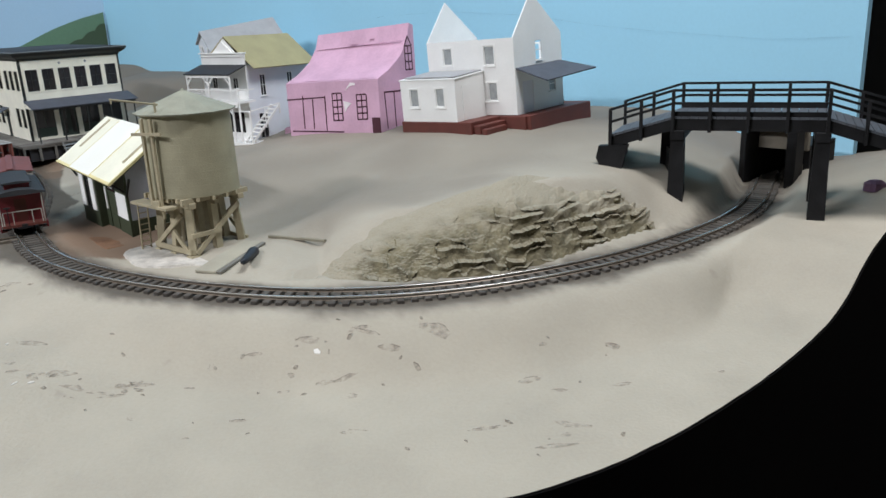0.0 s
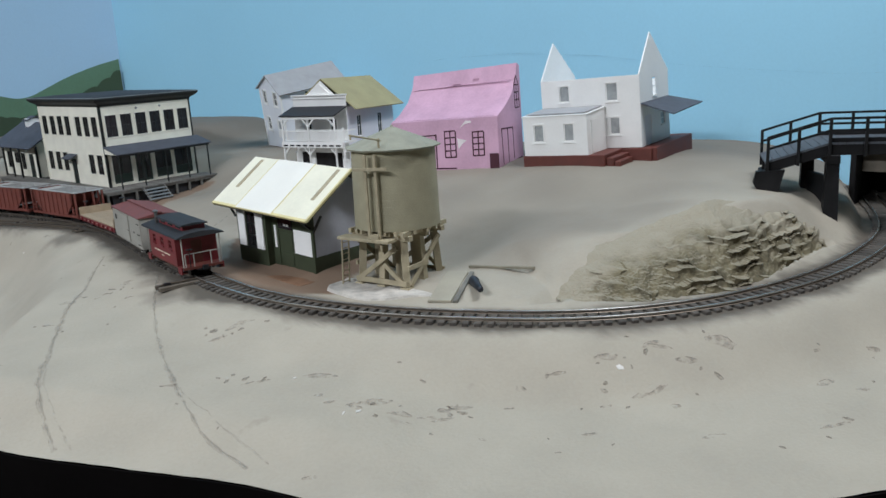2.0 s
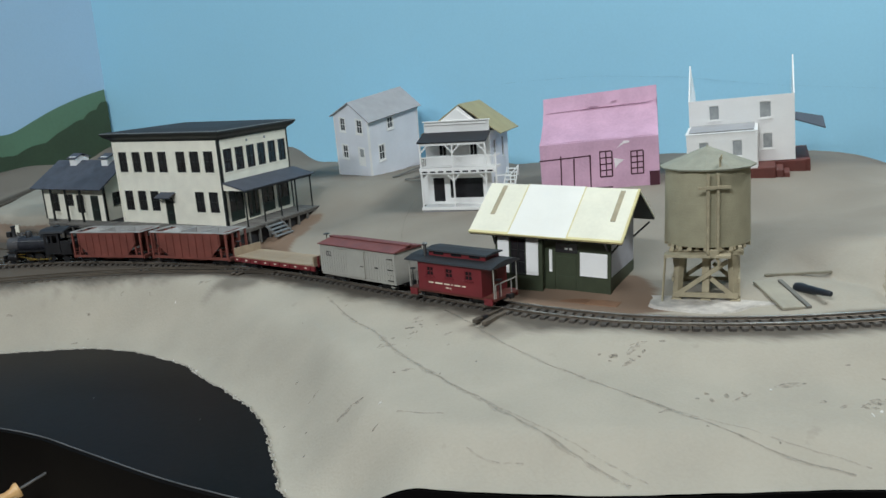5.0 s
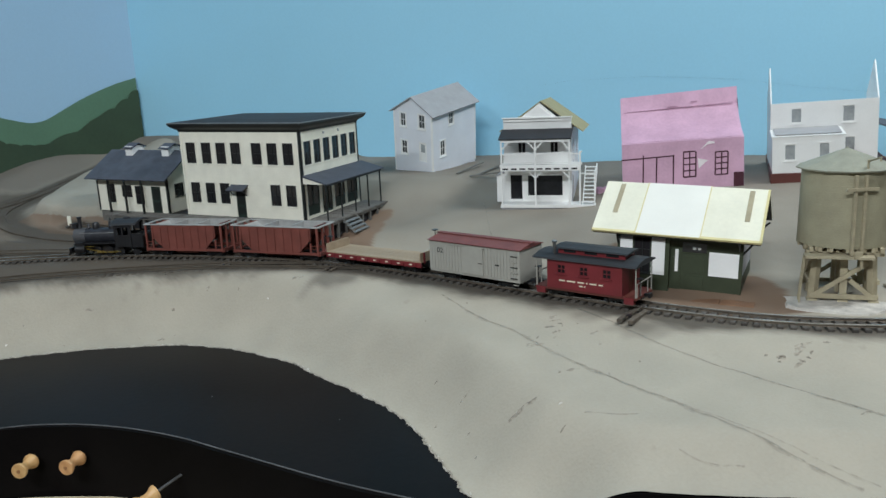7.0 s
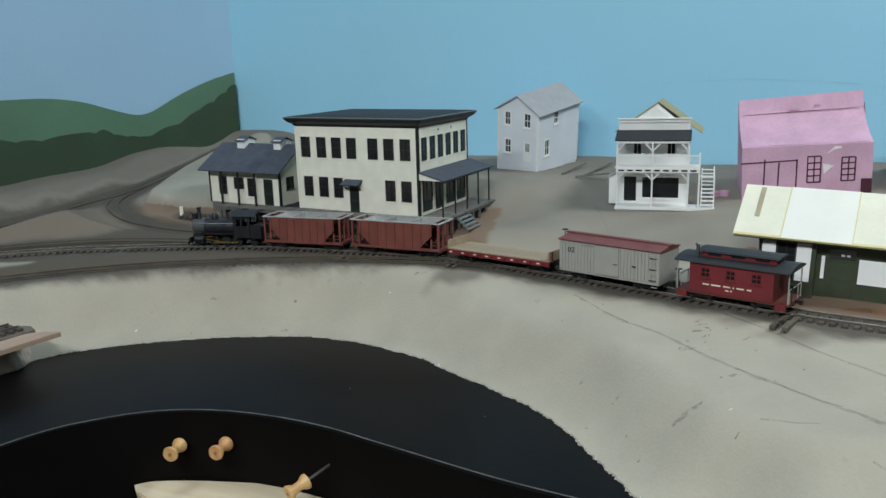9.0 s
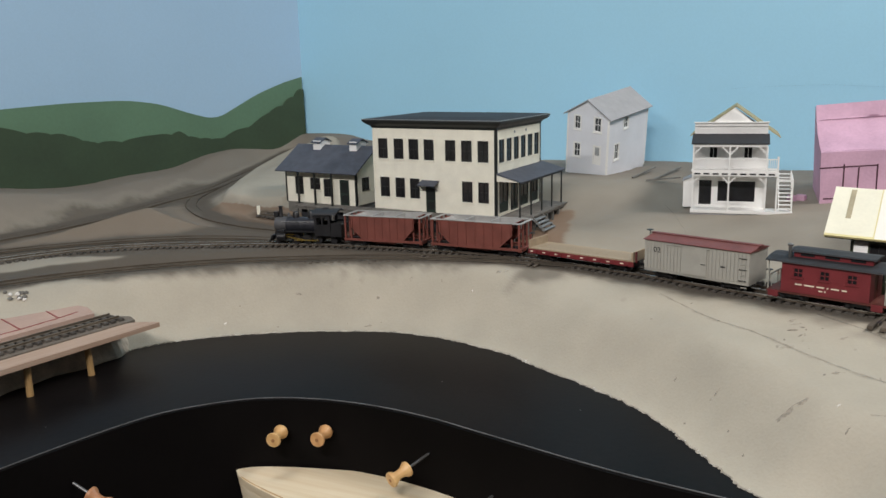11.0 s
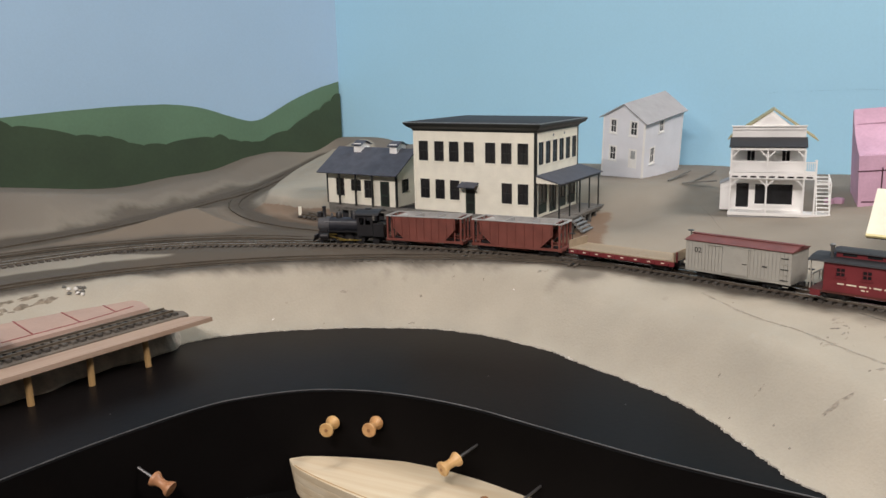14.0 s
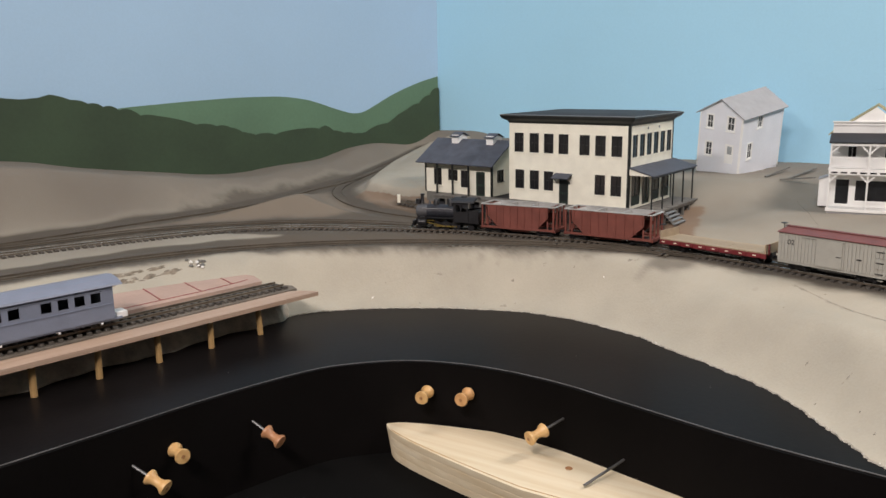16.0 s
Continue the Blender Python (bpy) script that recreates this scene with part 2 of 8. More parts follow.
PLASTER = material("white_plaster", (0.72, 0.70, 0.66), 0.85, spread=0.15, scale=120, fine=900, bump=0.5)
BROWN = material("brown_paper_base", (0.23, 0.125, 0.070), 0.85, spread=0.25, scale=40, fine=500, bump=0.2)


def patchy(name, color, low, high, scale, most=1.0):
    """A broken stain that lets the ground show through."""
    mt = material(name, color, 0.95, spread=0.3, scale=200)
    n, l = mt.node_tree.nodes, mt.node_tree.links
    tc, tex, mr = n.new("ShaderNodeTexCoord"), n.new("ShaderNodeTexNoise"), n.new("ShaderNodeMapRange")
    tex.inputs["Scale"].default_value, tex.inputs["Detail"].default_value = scale, 5
    mr.inputs["From Min"].default_value, mr.inputs["From Max"].default_value, mr.inputs["To Max"].default_value = low, high, most
    l.new(tc.outputs["Object"], tex.inputs["Vector"])
    l.new(tex.outputs["Fac"], mr.inputs["Value"])
    l.new(mr.outputs["Result"], n["Principled BSDF"].inputs["Alpha"])
    return mt


def sand_material():
    """Grey-beige painted plaster with sprayed dust (red channel), brown earth (green) and darker grey-brown areas
    (blue).
    """
    mt = material("painted_plaster_ground", (0.410, 0.374, 0.303), 0.9, spread=0.09, scale=16, fine=420, bump=0.38)
    n, l = mt.node_tree.nodes, mt.node_tree.links
    bsdf = n["Principled BSDF"]
    base = bsdf.inputs["Base Color"].links[0].from_socket
    attr, sep = n.new("ShaderNodeAttribute"), n.new("ShaderNodeSeparateColor")
    attr.attribute_name = "stain"
    l.new(attr.outputs["Color"], sep.inputs["Color"])
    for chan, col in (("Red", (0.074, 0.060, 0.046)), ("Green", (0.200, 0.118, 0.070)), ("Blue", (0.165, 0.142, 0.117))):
        mix = n.new("ShaderNodeMix")
        mix.data_type = "RGBA"
        mix.inputs["B"].default_value = (*col, 1)
        l.new(base, mix.inputs["A"])
        l.new(sep.outputs[chan], mix.inputs["Factor"])
        base = mix.outputs["Result"]
    # dabs of a stiff brush, stronger in patches
    bump0, dab, patch, rng, times, bump1 = [k for k in n if k.type == "BUMP"][0], n.new("ShaderNodeTexNoise"), n.new("ShaderNodeTexNoise"), n.new("ShaderNodeMapRange"), n.new("ShaderNodeMath"), n.new("ShaderNodeBump")
    dab.inputs["Scale"].default_value, dab.inputs["Detail"].default_value = 150, 3
    patch.inputs["Scale"].default_value = 7
    rng.inputs["From Min"].default_value, rng.inputs["From Max"].default_value = 0.46, 0.66
    times.operation = "MULTIPLY"
    bump1.inputs["Strength"].default_value, bump1.inputs["Distance"].default_value = 0.55, 0.0012
    where = n.new("ShaderNodeTexCoord")
    for k in (dab, patch):
        l.new(where.outputs["Object"], k.inputs["Vector"])
    l.new(patch.outputs["Fac"], rng.inputs["Value"])
    l.new(rng.outputs["Result"], times.inputs[0])
    l.new(dab.outputs["Fac"], times.inputs[1])
    l.new(times.outputs[0], bump1.inputs["Height"])
    l.new(bump0.outputs["Normal"], bump1.inputs["Normal"])
    l.new(bump1.outputs["Normal"], bsdf.inputs["Normal"])
    # small scuffs and specks
    tc, vor, mr, mix = n.new("ShaderNodeTexCoord"), n.new("ShaderNodeTexNoise"), n.new("ShaderNodeMapRange"), n.new("ShaderNodeMix")
    vor.inputs["Scale"].default_value, vor.inputs["Detail"].default_value = 34, 6
    mr.inputs["From Min"].default_value, mr.inputs["From Max"].default_value = 0.70, 0.80
    mr.inputs["To Max"].default_value = 0.45
    mix.data_type = "RGBA"
    mix.inputs["B"].default_value = (0.20, 0.165, 0.13, 1)
    l.new(tc.outputs["Object"], vor.inputs["Vector"])
    l.new(vor.outputs["Fac"], mr.inputs["Value"])
    l.new(mr.outputs["Result"], mix.inputs["Factor"])
    l.new(base, mix.inputs["A"])
    l.new(mix.outputs["Result"], bsdf.inputs["Base Color"])
    return mt


SAND = sand_material()


# ---------------------------------------------------------------- plan: tracks, shore, edges
def spline(points, step):
    """A smooth line through plan points, resampled evenly: arrays of place and heading."""
    p = np.array(points, float)
    q = np.vstack([2 * p[0] - p[1], p, 2 * p[-1] - p[-2]])
    out = []
    for i in range(1, len(q) - 2):
        for t in np.linspace(0, 1, 24, endpoint=False):
            a, b, c, d = q[i - 1], q[i], q[i + 1], q[i + 2]
            out.append(0.5 * (2 * b + (c - a) * t + (2 * a - 5 * b + 4 * c - d) * t * t + (3 * b - a - 3 * c + d) * t ** 3))
    out = np.array(out + [p[-1]])
    run = np.r_[0, np.cumsum(np.hypot(*np.diff(out, axis=0).T))]
    s = np.arange(0, run[-1], step)
    xy = np.stack([np.interp(s, run, out[:, 0]), np.interp(s, run, out[:, 1])], 1)
    d = np.gradient(xy, axis=0)
    return xy, d / np.hypot(*d.T)[:, None]


MAIN = [(0.398, 0.955), (0.378, 0.905), (0.353, 0.848), (0.324, 0.780), (0.287, 0.712), (0.237, 0.650), (0.159, 0.582), (0.074, 0.535), (-0.003, 0.514), (-0.081, 0.515),
        (-0.173, 0.541), (-0.25, 0.578), (-0.308, 0.622), (-0.36, 0.682), (-0.403, 0.742), (-0.455, 0.82), (-0.52, 0.92), (-0.61, 1.028),
        (-0.725, 1.118), (-0.81, 1.17), (-0.895, 1.204), (-0.97, 1.225), (-1.06, 1.245), (-1.16, 1.238), (-1.30, 1.17), (-1.42, 1.095), (-1.55, 1.0)]
SIDING = [(-0.385, 0.715), (-0.424, 0.80), (-0.468, 0.885), (-0.53, 0.978), (-0.605, 1.072), (-0.68, 1.15), (-0.75, 1.212), (-0.83, 1.283), (-0.90, 1.346)]
BACK = [(-0.61, 1.032), (-0.69, 1.108), (-0.768, 1.178), (-0.83, 1.232), (-0.862, 1.258), (-0.924, 1.302), (-0.975, 1.354), (-1.004, 1.414), (-1.006, 1.46), (-0.987, 1.503), (-0.951, 1.56), (-0.878, 1.673), (-0.84, 1.735)]
WYE = [(-0.96, 1.545), (-1.005, 1.495), (-1.05, 1.462), (-1.12, 1.398), (-1.20, 1.338), (-1.29, 1.272), (-1.44, 1.151), (-1.62, 1.005)]
UPPER = [(-0.82, 1.178), (-0.88, 1.221), (-0.95, 1.253), (-1.02, 1.273), (-1.105, 1.279), (-1.19, 1.266), (-1.272, 1.232), (-1.35, 1.185), (-1.43, 1.13), (-1.56, 1.03)]
FRONT = [(-0.55, 0.955), (-0.61, 1.0), (-0.69, 1.046), (-0.77, 1.077), (-0.85, 1.098), (-0.93, 1.112), (-1.01, 1.114), (-1.09, 1.105), (-1.17, 1.082), (-1.255, 1.038), (-1.355, 0.962), (-1.48, 0.86)]
LEVEL = 0.031  # ground under the ties
YARDSLOPE = 0.15  # by which the ground climbs behind the main track
PATHS = {name: spline(pts, 0.0088) for name, pts in (("main", MAIN), ("siding", SIDING), ("back", BACK), ("wye", WYE), ("upper", UPPER), ("front", FRONT))}
RUN = np.vstack([xy for xy, _ in PATHS.values()])
EDGE = [(0.60, 0.88), (0.46, 0.735), (0.381, 0.639), (0.279, 0.512), (0.22, 0.444), (0.176, 0.40), (0.141, 0.37), (0.105, 0.345), (0.065, 0.326),
        (0.01, 0.318), (-0.06, 0.319), (-0.13, 0.321), (-0.20, 0.334), (-0.277, 0.374), (-0.347, 0.40), (-0.42, 0.428), (-0.50, 0.47), (-0.575, 0.525)]
RIM = [(-0.575, 0.525), (-0.633, 0.58), (-0.674, 0.622), (-0.736, 0.695), (-0.772, 0.737), (-0.814, 0.774), (-0.86, 0.802), (-0.909, 0.817),
       (-0.958, 0.815), (-1.004, 0.80), (-1.079, 0.746), (-1.15, 0.682), (-1.25, 0.59), (-1.40, 0.44)]
SHORE = [(-0.575, 0.525), (-0.589, 0.565), (-0.590, 0.60), (-0.592, 0.64), (-0.593, 0.67), (-0.600, 0.715), (-0.609, 0.742), (-0.622, 0.775), (-0.643, 0.82), (-0.661, 0.866),
         (-0.712, 0.934), (-0.764, 0.975), (-0.80, 0.989), (-0.85, 1.004), (-0.90, 1.012), (-0.96, 1.016), (-1.025, 1.005), (-1.075, 0.967), (-1.13, 0.913), (-1.20, 0.85), (-1.30, 0.755), (-1.45, 0.615)]
CORNER = (-0.8025, 1.812)
WALL_RIGHT, WALL_LEFT = (0.471, 0.920), (-1.80, 1.1736)
# height of the ground by plan: x, y, z
KNOBS = np.array([(0.30, 0.50, 0.0), (0.10, 0.37, 0.0), (-0.12, 0.35, 0.0), (-0.29, 0.435, 0.012), (-0.33, 0.48, 0.018), (-0.31, 0.565, 0.019), (-0.45, 0.52, 0.019), (-0.46, 0.60, 0.022), (-0.495, 0.68, 0.026), (-0.50, 0.78, 0.027), (-0.40, 0.57, 0.021), (-0.60, 0.90, 0.016), (-0.56, 0.57, 0.004),
                  (-0.58, 0.76, 0.006), (-0.70, 0.94, 0.003), (-0.86, 1.01, 0.003), (-1.02, 1.02, 0.004), (-1.18, 0.95, 0.006),
                  (0.00, 0.72, 0.065), (0.14, 0.72, 0.088), (0.10, 0.86, 0.094), (-0.14, 0.86, 0.062), (-0.18, 0.72, 0.034), (-0.08, 0.97, 0.091),
                  (-0.34, 1.06, 0.062), (-0.40, 0.92, 0.038), (-0.42, 1.28, 0.092), (-0.55, 1.15, 0.046), (-0.75, 1.35, 0.056), (-0.30, 1.44, 0.096),
                  (-0.60, 1.64, 0.130), (-0.809, 1.808, 0.146), (-0.895, 1.753, 0.135), (-0.965, 1.708, 0.121), (-1.095, 1.625, 0.097), (-1.227, 1.54, 0.085), (-1.334, 1.472, 0.099), (-1.418, 1.418, 0.115), (-1.52, 1.353, 0.136), (-1.65, 1.27, 0.142),
                  (-0.93, 1.50, 0.080), (-0.87, 1.40, 0.066), (-0.80, 1.46, 0.080), (-0.80, 1.60, 0.108), (0.30, 1.00, 0.084), (0.290, 1.042, 0.092), (0.318, 1.022, 0.094), (0.22, 1.05, 0.088), (0.20, 0.92, 0.097), (0.190, 0.765, 0.080), (0.236, 0.850, 0.091), (0.28, 0.93, 0.089), (0.275, 0.87, 0.088), (0.37, 0.96, 0.030), (0.36, 0.90, 0.031), (0.33, 0.80, 0.031), (0.235, 0.72, 0.052), (0.10, 1.02, 0.094), (0.02, 0.90, 0.092), (-0.19, 0.97, 0.080), (-0.26, 0.985, 0.062), (-0.30, 1.03, 0.062), (-0.14, 1.10, 0.090),
                  (0.385, 0.655, 0.034), (0.43, 0.675, 0.048), (0.348, 0.688, 0.024), (0.392, 0.800, 0.032), (0.395, 0.860, 0.028), (0.380, 0.735, 0.040), (0.455, 0.745, 0.092), (0.445, 0.800, 0.094), (0.46, 0.86, 0.070), (0.43, 0.92, 0.028), (-1.30, 1.10, 0.026)])


def to_line(xy, line):
    """Distance of plan points from a polyline."""
    p, best = np.asarray(xy, float), None
    q = np.array(line, float)
    for a, b in zip(q[:-1], q[1:]):
        t = np.clip(((p - a) @ (b - a)) / ((b - a) @ (b - a)), 0, 1)
        d = np.hypot(*(p - a - t[:, None] * (b - a)).T)
        best = d if best is None else np.minimum(best, d)
    return best


def inside(xy, outline):
    p, q = np.asarray(xy, float), np.array(outline, float)
    hit = np.zeros(len(p), bool)
    for a, b in zip(q, np.roll(q, -1, 0)):
        cross = (a[1] > p[:, 1]) != (b[1] > p[:, 1])
        hit ^= cross & (p[:, 0] < (b[0] - a[0]) * (p[:, 1] - a[1]) / (b[1] - a[1] + 1e-12) + a[0])
    return hit


def soft(x, a, b):
    t = np.clip((x - a) / (b - a), 0, 1)
    return t * t * (3 - 2 * t)


def wobble(xy, scale, seed=0.0):
    return np.array([noise.noise((x * scale + seed, y * scale, seed)) for x, y in xy])


SHORE_XY = spline(SHORE, 0.01)[0]
RIM_XY = spline(RIM, 0.01)[0]
EDGE_XY = spline(EDGE, 0.01)[0]


ROCKFOOT = spline([(-0.062, 0.550), (-0.02, 0.541), (0.04, 0.550), (0.10, 0.575), (0.205, 0.662)], 0.0005)[0]


def rock_place(xy):
    """Where a plan point lies on the rock: along its foot (0 to 1) and up its slope (0 to 1)."""
    d = np.zeros(len(xy))
    for _ in range(6):
        qx = xy[:, 0] + 0.18 * d
        d = xy[:, 1] - np.interp(qx, ROCKFOOT[:, 0], ROCKFOOT[:, 1])
    u = np.interp(qx, ROCKFOOT[:, 0], np.linspace(0, 1, len(ROCKFOOT))) + np.minimum(0, qx - ROCKFOOT[0, 0]) / 0.28 + np.maximum(0, qx - ROCKFOOT[-1, 0]) / 0.28
    v = np.where(d > 0.002, (np.maximum(d - 0.002, 1e-9) / 0.083) ** (1 / 1.05), -1)
    return u, np.minimum(v, 2)


def rock_brow(u):
    """How far up the slope the sand begins to cover the rock."""
    return np.interp(u, [-0.1, 0.0, 0.08, 0.13, 0.18, 0.26, 0.42, 0.52, 0.57, 0.65, 0.76, 0.88, 0.96, 1.05], [0.0, 0.30, 0.62, 0.75, 0.92, 0.97, 0.96, 0.92, 0.84, 0.66, 0.50, 0.42, 0.25, -0.2])


def rock_height(u, v):
    swell = np.minimum(1.0, (np.clip(u, 0, 1) / 0.52) ** 0.62) * (1 - 0.25 * soft(u, 0.85, 1.05))
    return 0.0285 + (0.054 * swell + 0.002) * (1 - (1 - np.clip(v, 0, 1)) ** 1.6)


MAIN_XY = spline(MAIN, 0.01)[0]


def bed(xy):
    """Height of the trackbed: level on the main track, climbing behind it in the yard."""
    xy = np.asarray(xy, float)
    best, sign = np.full(len(xy), 9.0), np.ones(len(xy))
    for a, c in zip(MAIN_XY[60::3], MAIN_XY[63::3]):
        s = np.clip(((xy - a) @ (c - a)) / ((c - a) @ (c - a)), 0, 1)
        r = xy - a - s[:, None] * (c - a)
        d = np.hypot(*r.T)
        hit = d < best
        best = np.where(hit, d, best)
        sign = np.where(hit, np.sign((c - a)[1] * r[:, 0] - (c - a)[0] * r[:, 1]), sign)
    return LEVEL + YARDSLOPE * np.clip(best * sign, 0, 0.6) * soft(-xy[:, 0], 0.55, 0.70)


MOUND = [(-0.961, 1.418), (-0.957, 1.475), (-0.942, 1.535), (-0.912, 1.615), (-0.868, 1.700), (-0.83, 1.765), (-0.74, 1.72), (-0.74, 1.50), (-0.82, 1.40), (-0.865, 1.370), (-0.91, 1.382), (-0.934, 1.391)]


def mound(xy):
    """The raised sandy bank behind the annex, with a clear edge."""
    xy = np.asarray(xy, float)
    s = to_line(xy, MOUND + MOUND[:1]) * np.where(inside(xy, MOUND), -1, 1)
    return 1 - soft(s, -0.011, 0.001)


def land(xy):
    """Height of the land, without the water's hollow."""
    xy = np.asarray(xy, float)
    d2 = (xy[:, None, 0] - KNOBS[None, :, 0]) ** 2 + (xy[:, None, 1] - KNOBS[None, :, 1]) ** 2
    w = np.exp(-d2 / 0.085 ** 2) + 1e-5 / (d2 + 1e-3)
    z = (w * KNOBS[:, 2]).sum(1) / w.sum(1)
    near = np.full(len(xy), 9.0)
    for i in range(0, len(RUN), 40):
        r = RUN[i:i + 40]
        near = np.minimum(near, np.sqrt(((xy[:, None] - r) ** 2).sum(2)).min(1))
    k = 1 - soft(near, 0.019, 0.085 - 0.047 * soft(xy[:, 0], 0.20, 0.27))   # a steep-sided cutting by the bridge
    z = z * (1 - k) + bed(xy) * k
    z *= 1 - (1 - soft(to_line(xy, EDGE_XY[::2]), 0.0, 0.055)) * (xy[:, 0] < 0.15)
    z += 0.009 * mound(xy)
    # the bank falls gently to the water, and the ground lies deeper under the rock
    bank = soft(to_line(xy, SHORE_XY[::2]), 0.002, 0.084)
    z = -0.0335 + (z + 0.0335) * bank
    u, v = rock_place(xy)
    under = soft(u, -0.30, 0.0) * (1 - soft(u, 1.0, 1.22)) * soft(v, -0.02, 0.06) * (1 - soft(v, 0.95, 1.5))
    return z - under * np.maximum(0, z - rock_height(u, v) + 0.004 - 0.0085 * soft(v, rock_brow(u) - 0.14, rock_brow(u) + 0.16)), near


def ground_at(x, y):
    return float(land(np.array([(x, y)]))[0][0])


# ---------------------------------------------------------------- the setting
def ground():
    front = np.vstack([EDGE_XY, RIM_XY[1:]])
    ends = [(0.66, 0.92), (0.49, 0.935), (-0.80, 1.832), (-1.83, 1.175)]
    cols, rows = 620, 300

    def even(line, n):
        line = np.array(line, float)
        run = np.r_[0, np.cumsum(np.hypot(*np.diff(line, axis=0).T))]
        s = np.linspace(0, run[-1], n)
        return np.stack([np.interp(s, run, line[:, 0]), np.interp(s, run, line[:, 1])], 1)

    a, b = even(front, cols), even(ends, cols)
    t = np.linspace(0, 1, rows) ** 1.15
    xy = (a[:, None] * (1 - t)[None, :, None] + b[:, None] * t[None, :, None]).reshape(-1, 2)
    z, near = land(xy)
    z += 0.0006 * wobble(xy, 14) + 0.0005 * wobble(xy, 60, 3.0)
    wet = inside(xy, list(map(tuple, SHORE_XY)) + list(map(tuple, RIM_XY[::-1])))
    z = np.where(wet | (to_line(xy, RIM_XY[3:]) < 0.012), -0.037, z)
    faces = [(i * rows + j, i * rows + j + 1, (i + 1) * rows + j + 1, (i + 1) * rows + j) for i in range(cols - 1) for j in range(rows - 1)]
    me = bpy.data.meshes.new("ground")
    me.from_pydata([(x, y, h) for (x, y), h in zip(xy, z)], [], faces)
    me.polygons.foreach_set("use_smooth", [True] * len(me.polygons))
    me.materials.append(SAND)
    # sprayed dust along the tracks, earth by the station and hotel, darker grey at the back
    n1, n2, n3, n4 = wobble(xy, 18, 11.0), wobble(xy, 6, 17.0), wobble(xy, 70, 23.0), wobble(xy, 190, 29.0)
    wide = 1 - 0.45 * soft(-xy[:, 0], 0.92, 1.02) * soft(xy[:, 1] + 0.66 * xy[:, 0], 0.47, 0.53)   # the yard behind the siding is sprayed wider
    wide -= 0.22 * soft(xy[:, 0], -0.64, -0.56) * (1 - soft(xy[:, 0], -0.38, -0.30))               # and the stretch by the store
    dust = (1 - soft(near * wide + 0.011 * n1 + 0.003 * n3 + 0.003 * n4, 0.015, 0.034)) * 0.90

    def area(outline, blur=0.006, wild=0.010):
        s = to_line(xy, outline + outline[:1]) * np.where(inside(xy, outline), -1, 1) + wild * n1 + 0.4 * wild * n3
        return 1 - soft(s, -blur, blur)

    yard = [(-0.56, 0.945), (-0.69, 1.032), (-0.85, 1.085), (-1.01, 1.10), (-1.17, 1.066), (-1.255, 1.022), (-1.48, 0.84), (-1.66, 0.99), (-1.44, 1.166), (-1.29, 1.288),
            (-1.12, 1.414), (-1.0, 1.51), (-0.98, 1.46), (-0.95, 1.37), (-0.86, 1.29), (-0.75, 1.20), (-0.62, 1.08)]
    dust = np.maximum(dust, 0.93 * area(yard, 0.012))
    for x, y, r in ((-0.394, 0.668, 0.036), (-0.418, 0.708, 0.030), (-0.588, 0.940, 0.034), (-0.606, 0.954, 0.030), (-0.737, 1.052, 0.028), (-0.805, 1.060, 0.022)):
        w = 1 - soft(np.hypot(xy[:, 0] - x, (xy[:, 1] - y) * 1.3) + 0.030 * n1 + 0.012 * n3, r * 0.2, r)
        dust = np.maximum(dust, 0.62 * w)
    for line, reach, most in ((WYE, 0.038, 0.97), (BACK[4:], 0.034, 0.97)):
        d = to_line(xy, line) + 0.006 * n1 + 0.001 * n3
        dust = np.maximum(dust, most * (1 - soft(d, reach * 0.55, reach)))
    rim = [(-0.340, 0.846), (-0.370, 0.8415), (-0.395, 0.844), (-0.428, 0.883), (-0.464, 0.926), (-0.505, 1.002), (-0.5225, 1.046), (-0.516, 1.065), (-0.501, 1.099), (-0.482, 1.140), (-0.467, 1.165)]
    dust = np.maximum(dust, 0.88 * area(rim[2:7] + [(-0.60, 1.04), (-0.52, 0.90), (-0.43, 0.78), (-0.40, 0.79)], 0.0012, 0.003))
    dust *= 1 - area(rim + [(-0.40, 1.25), (-0.20, 1.10), (-0.20, 0.95)], 0.0012, 0.003)
    wedge = [(-1.078, 1.208), (-1.17, 1.222), (-1.245, 1.204), (-1.33, 1.160), (-1.46, 1.075), (-1.46, 0.985), (-1.338, 1.078), (-1.258, 1.138), (-1.16, 1.182)]
    strip = [(-1.26, 1.211), (-1.34, 1.172), (-1.5, 1.07), (-1.5, 1.05), (-1.36, 1.15)]
    pale = np.maximum(area(wedge, 0.004, 0.004), 0.8 * area(strip, 0.003, 0.003))
    bank = mound(xy)
    dust = np.maximum(dust * (1 - bank), 0)
    dust *= 1 - 0.92 * pale
    station = [(-0.370, 0.8415), (-0.34, 0.846), (-0.30, 0.86), (-0.22, 0.72), (-0.235, 0.63), (-0.30, 0.63), (-0.37, 0.72)]
    hotel = [(-0.505, 1.002), (-0.5225, 1.046), (-0.516, 1.065), (-0.501, 1.099), (-0.482, 1.140), (-0.467, 1.165), (-0.55, 1.22), (-0.86, 1.365), (-0.955, 1.425), (-0.975, 1.40), (-0.93, 1.325), (-0.72, 1.16), (-0.56, 1.0)]
    earth = [(-0.96, 1.305), (-0.99, 1.36), (-1.02, 1.44), (-1.10, 1.385), (-1.25, 1.272), (-1.36, 1.19), (-1.25, 1.262), (-1.13, 1.302), (-1.02, 1.298)]
    dust *= 1 - 0.30 * area(earth, 0.010)
    brown = np.zeros(len(xy))
    for outline, most in ((station, 1.0), (hotel, 1.0), (earth, 0.45)):
        brown = np.maximum(brown, most * area(outline, 0.0025, 0.010))
    brown *= 1 - np.where(inside(xy, MOUND), 1, 0)
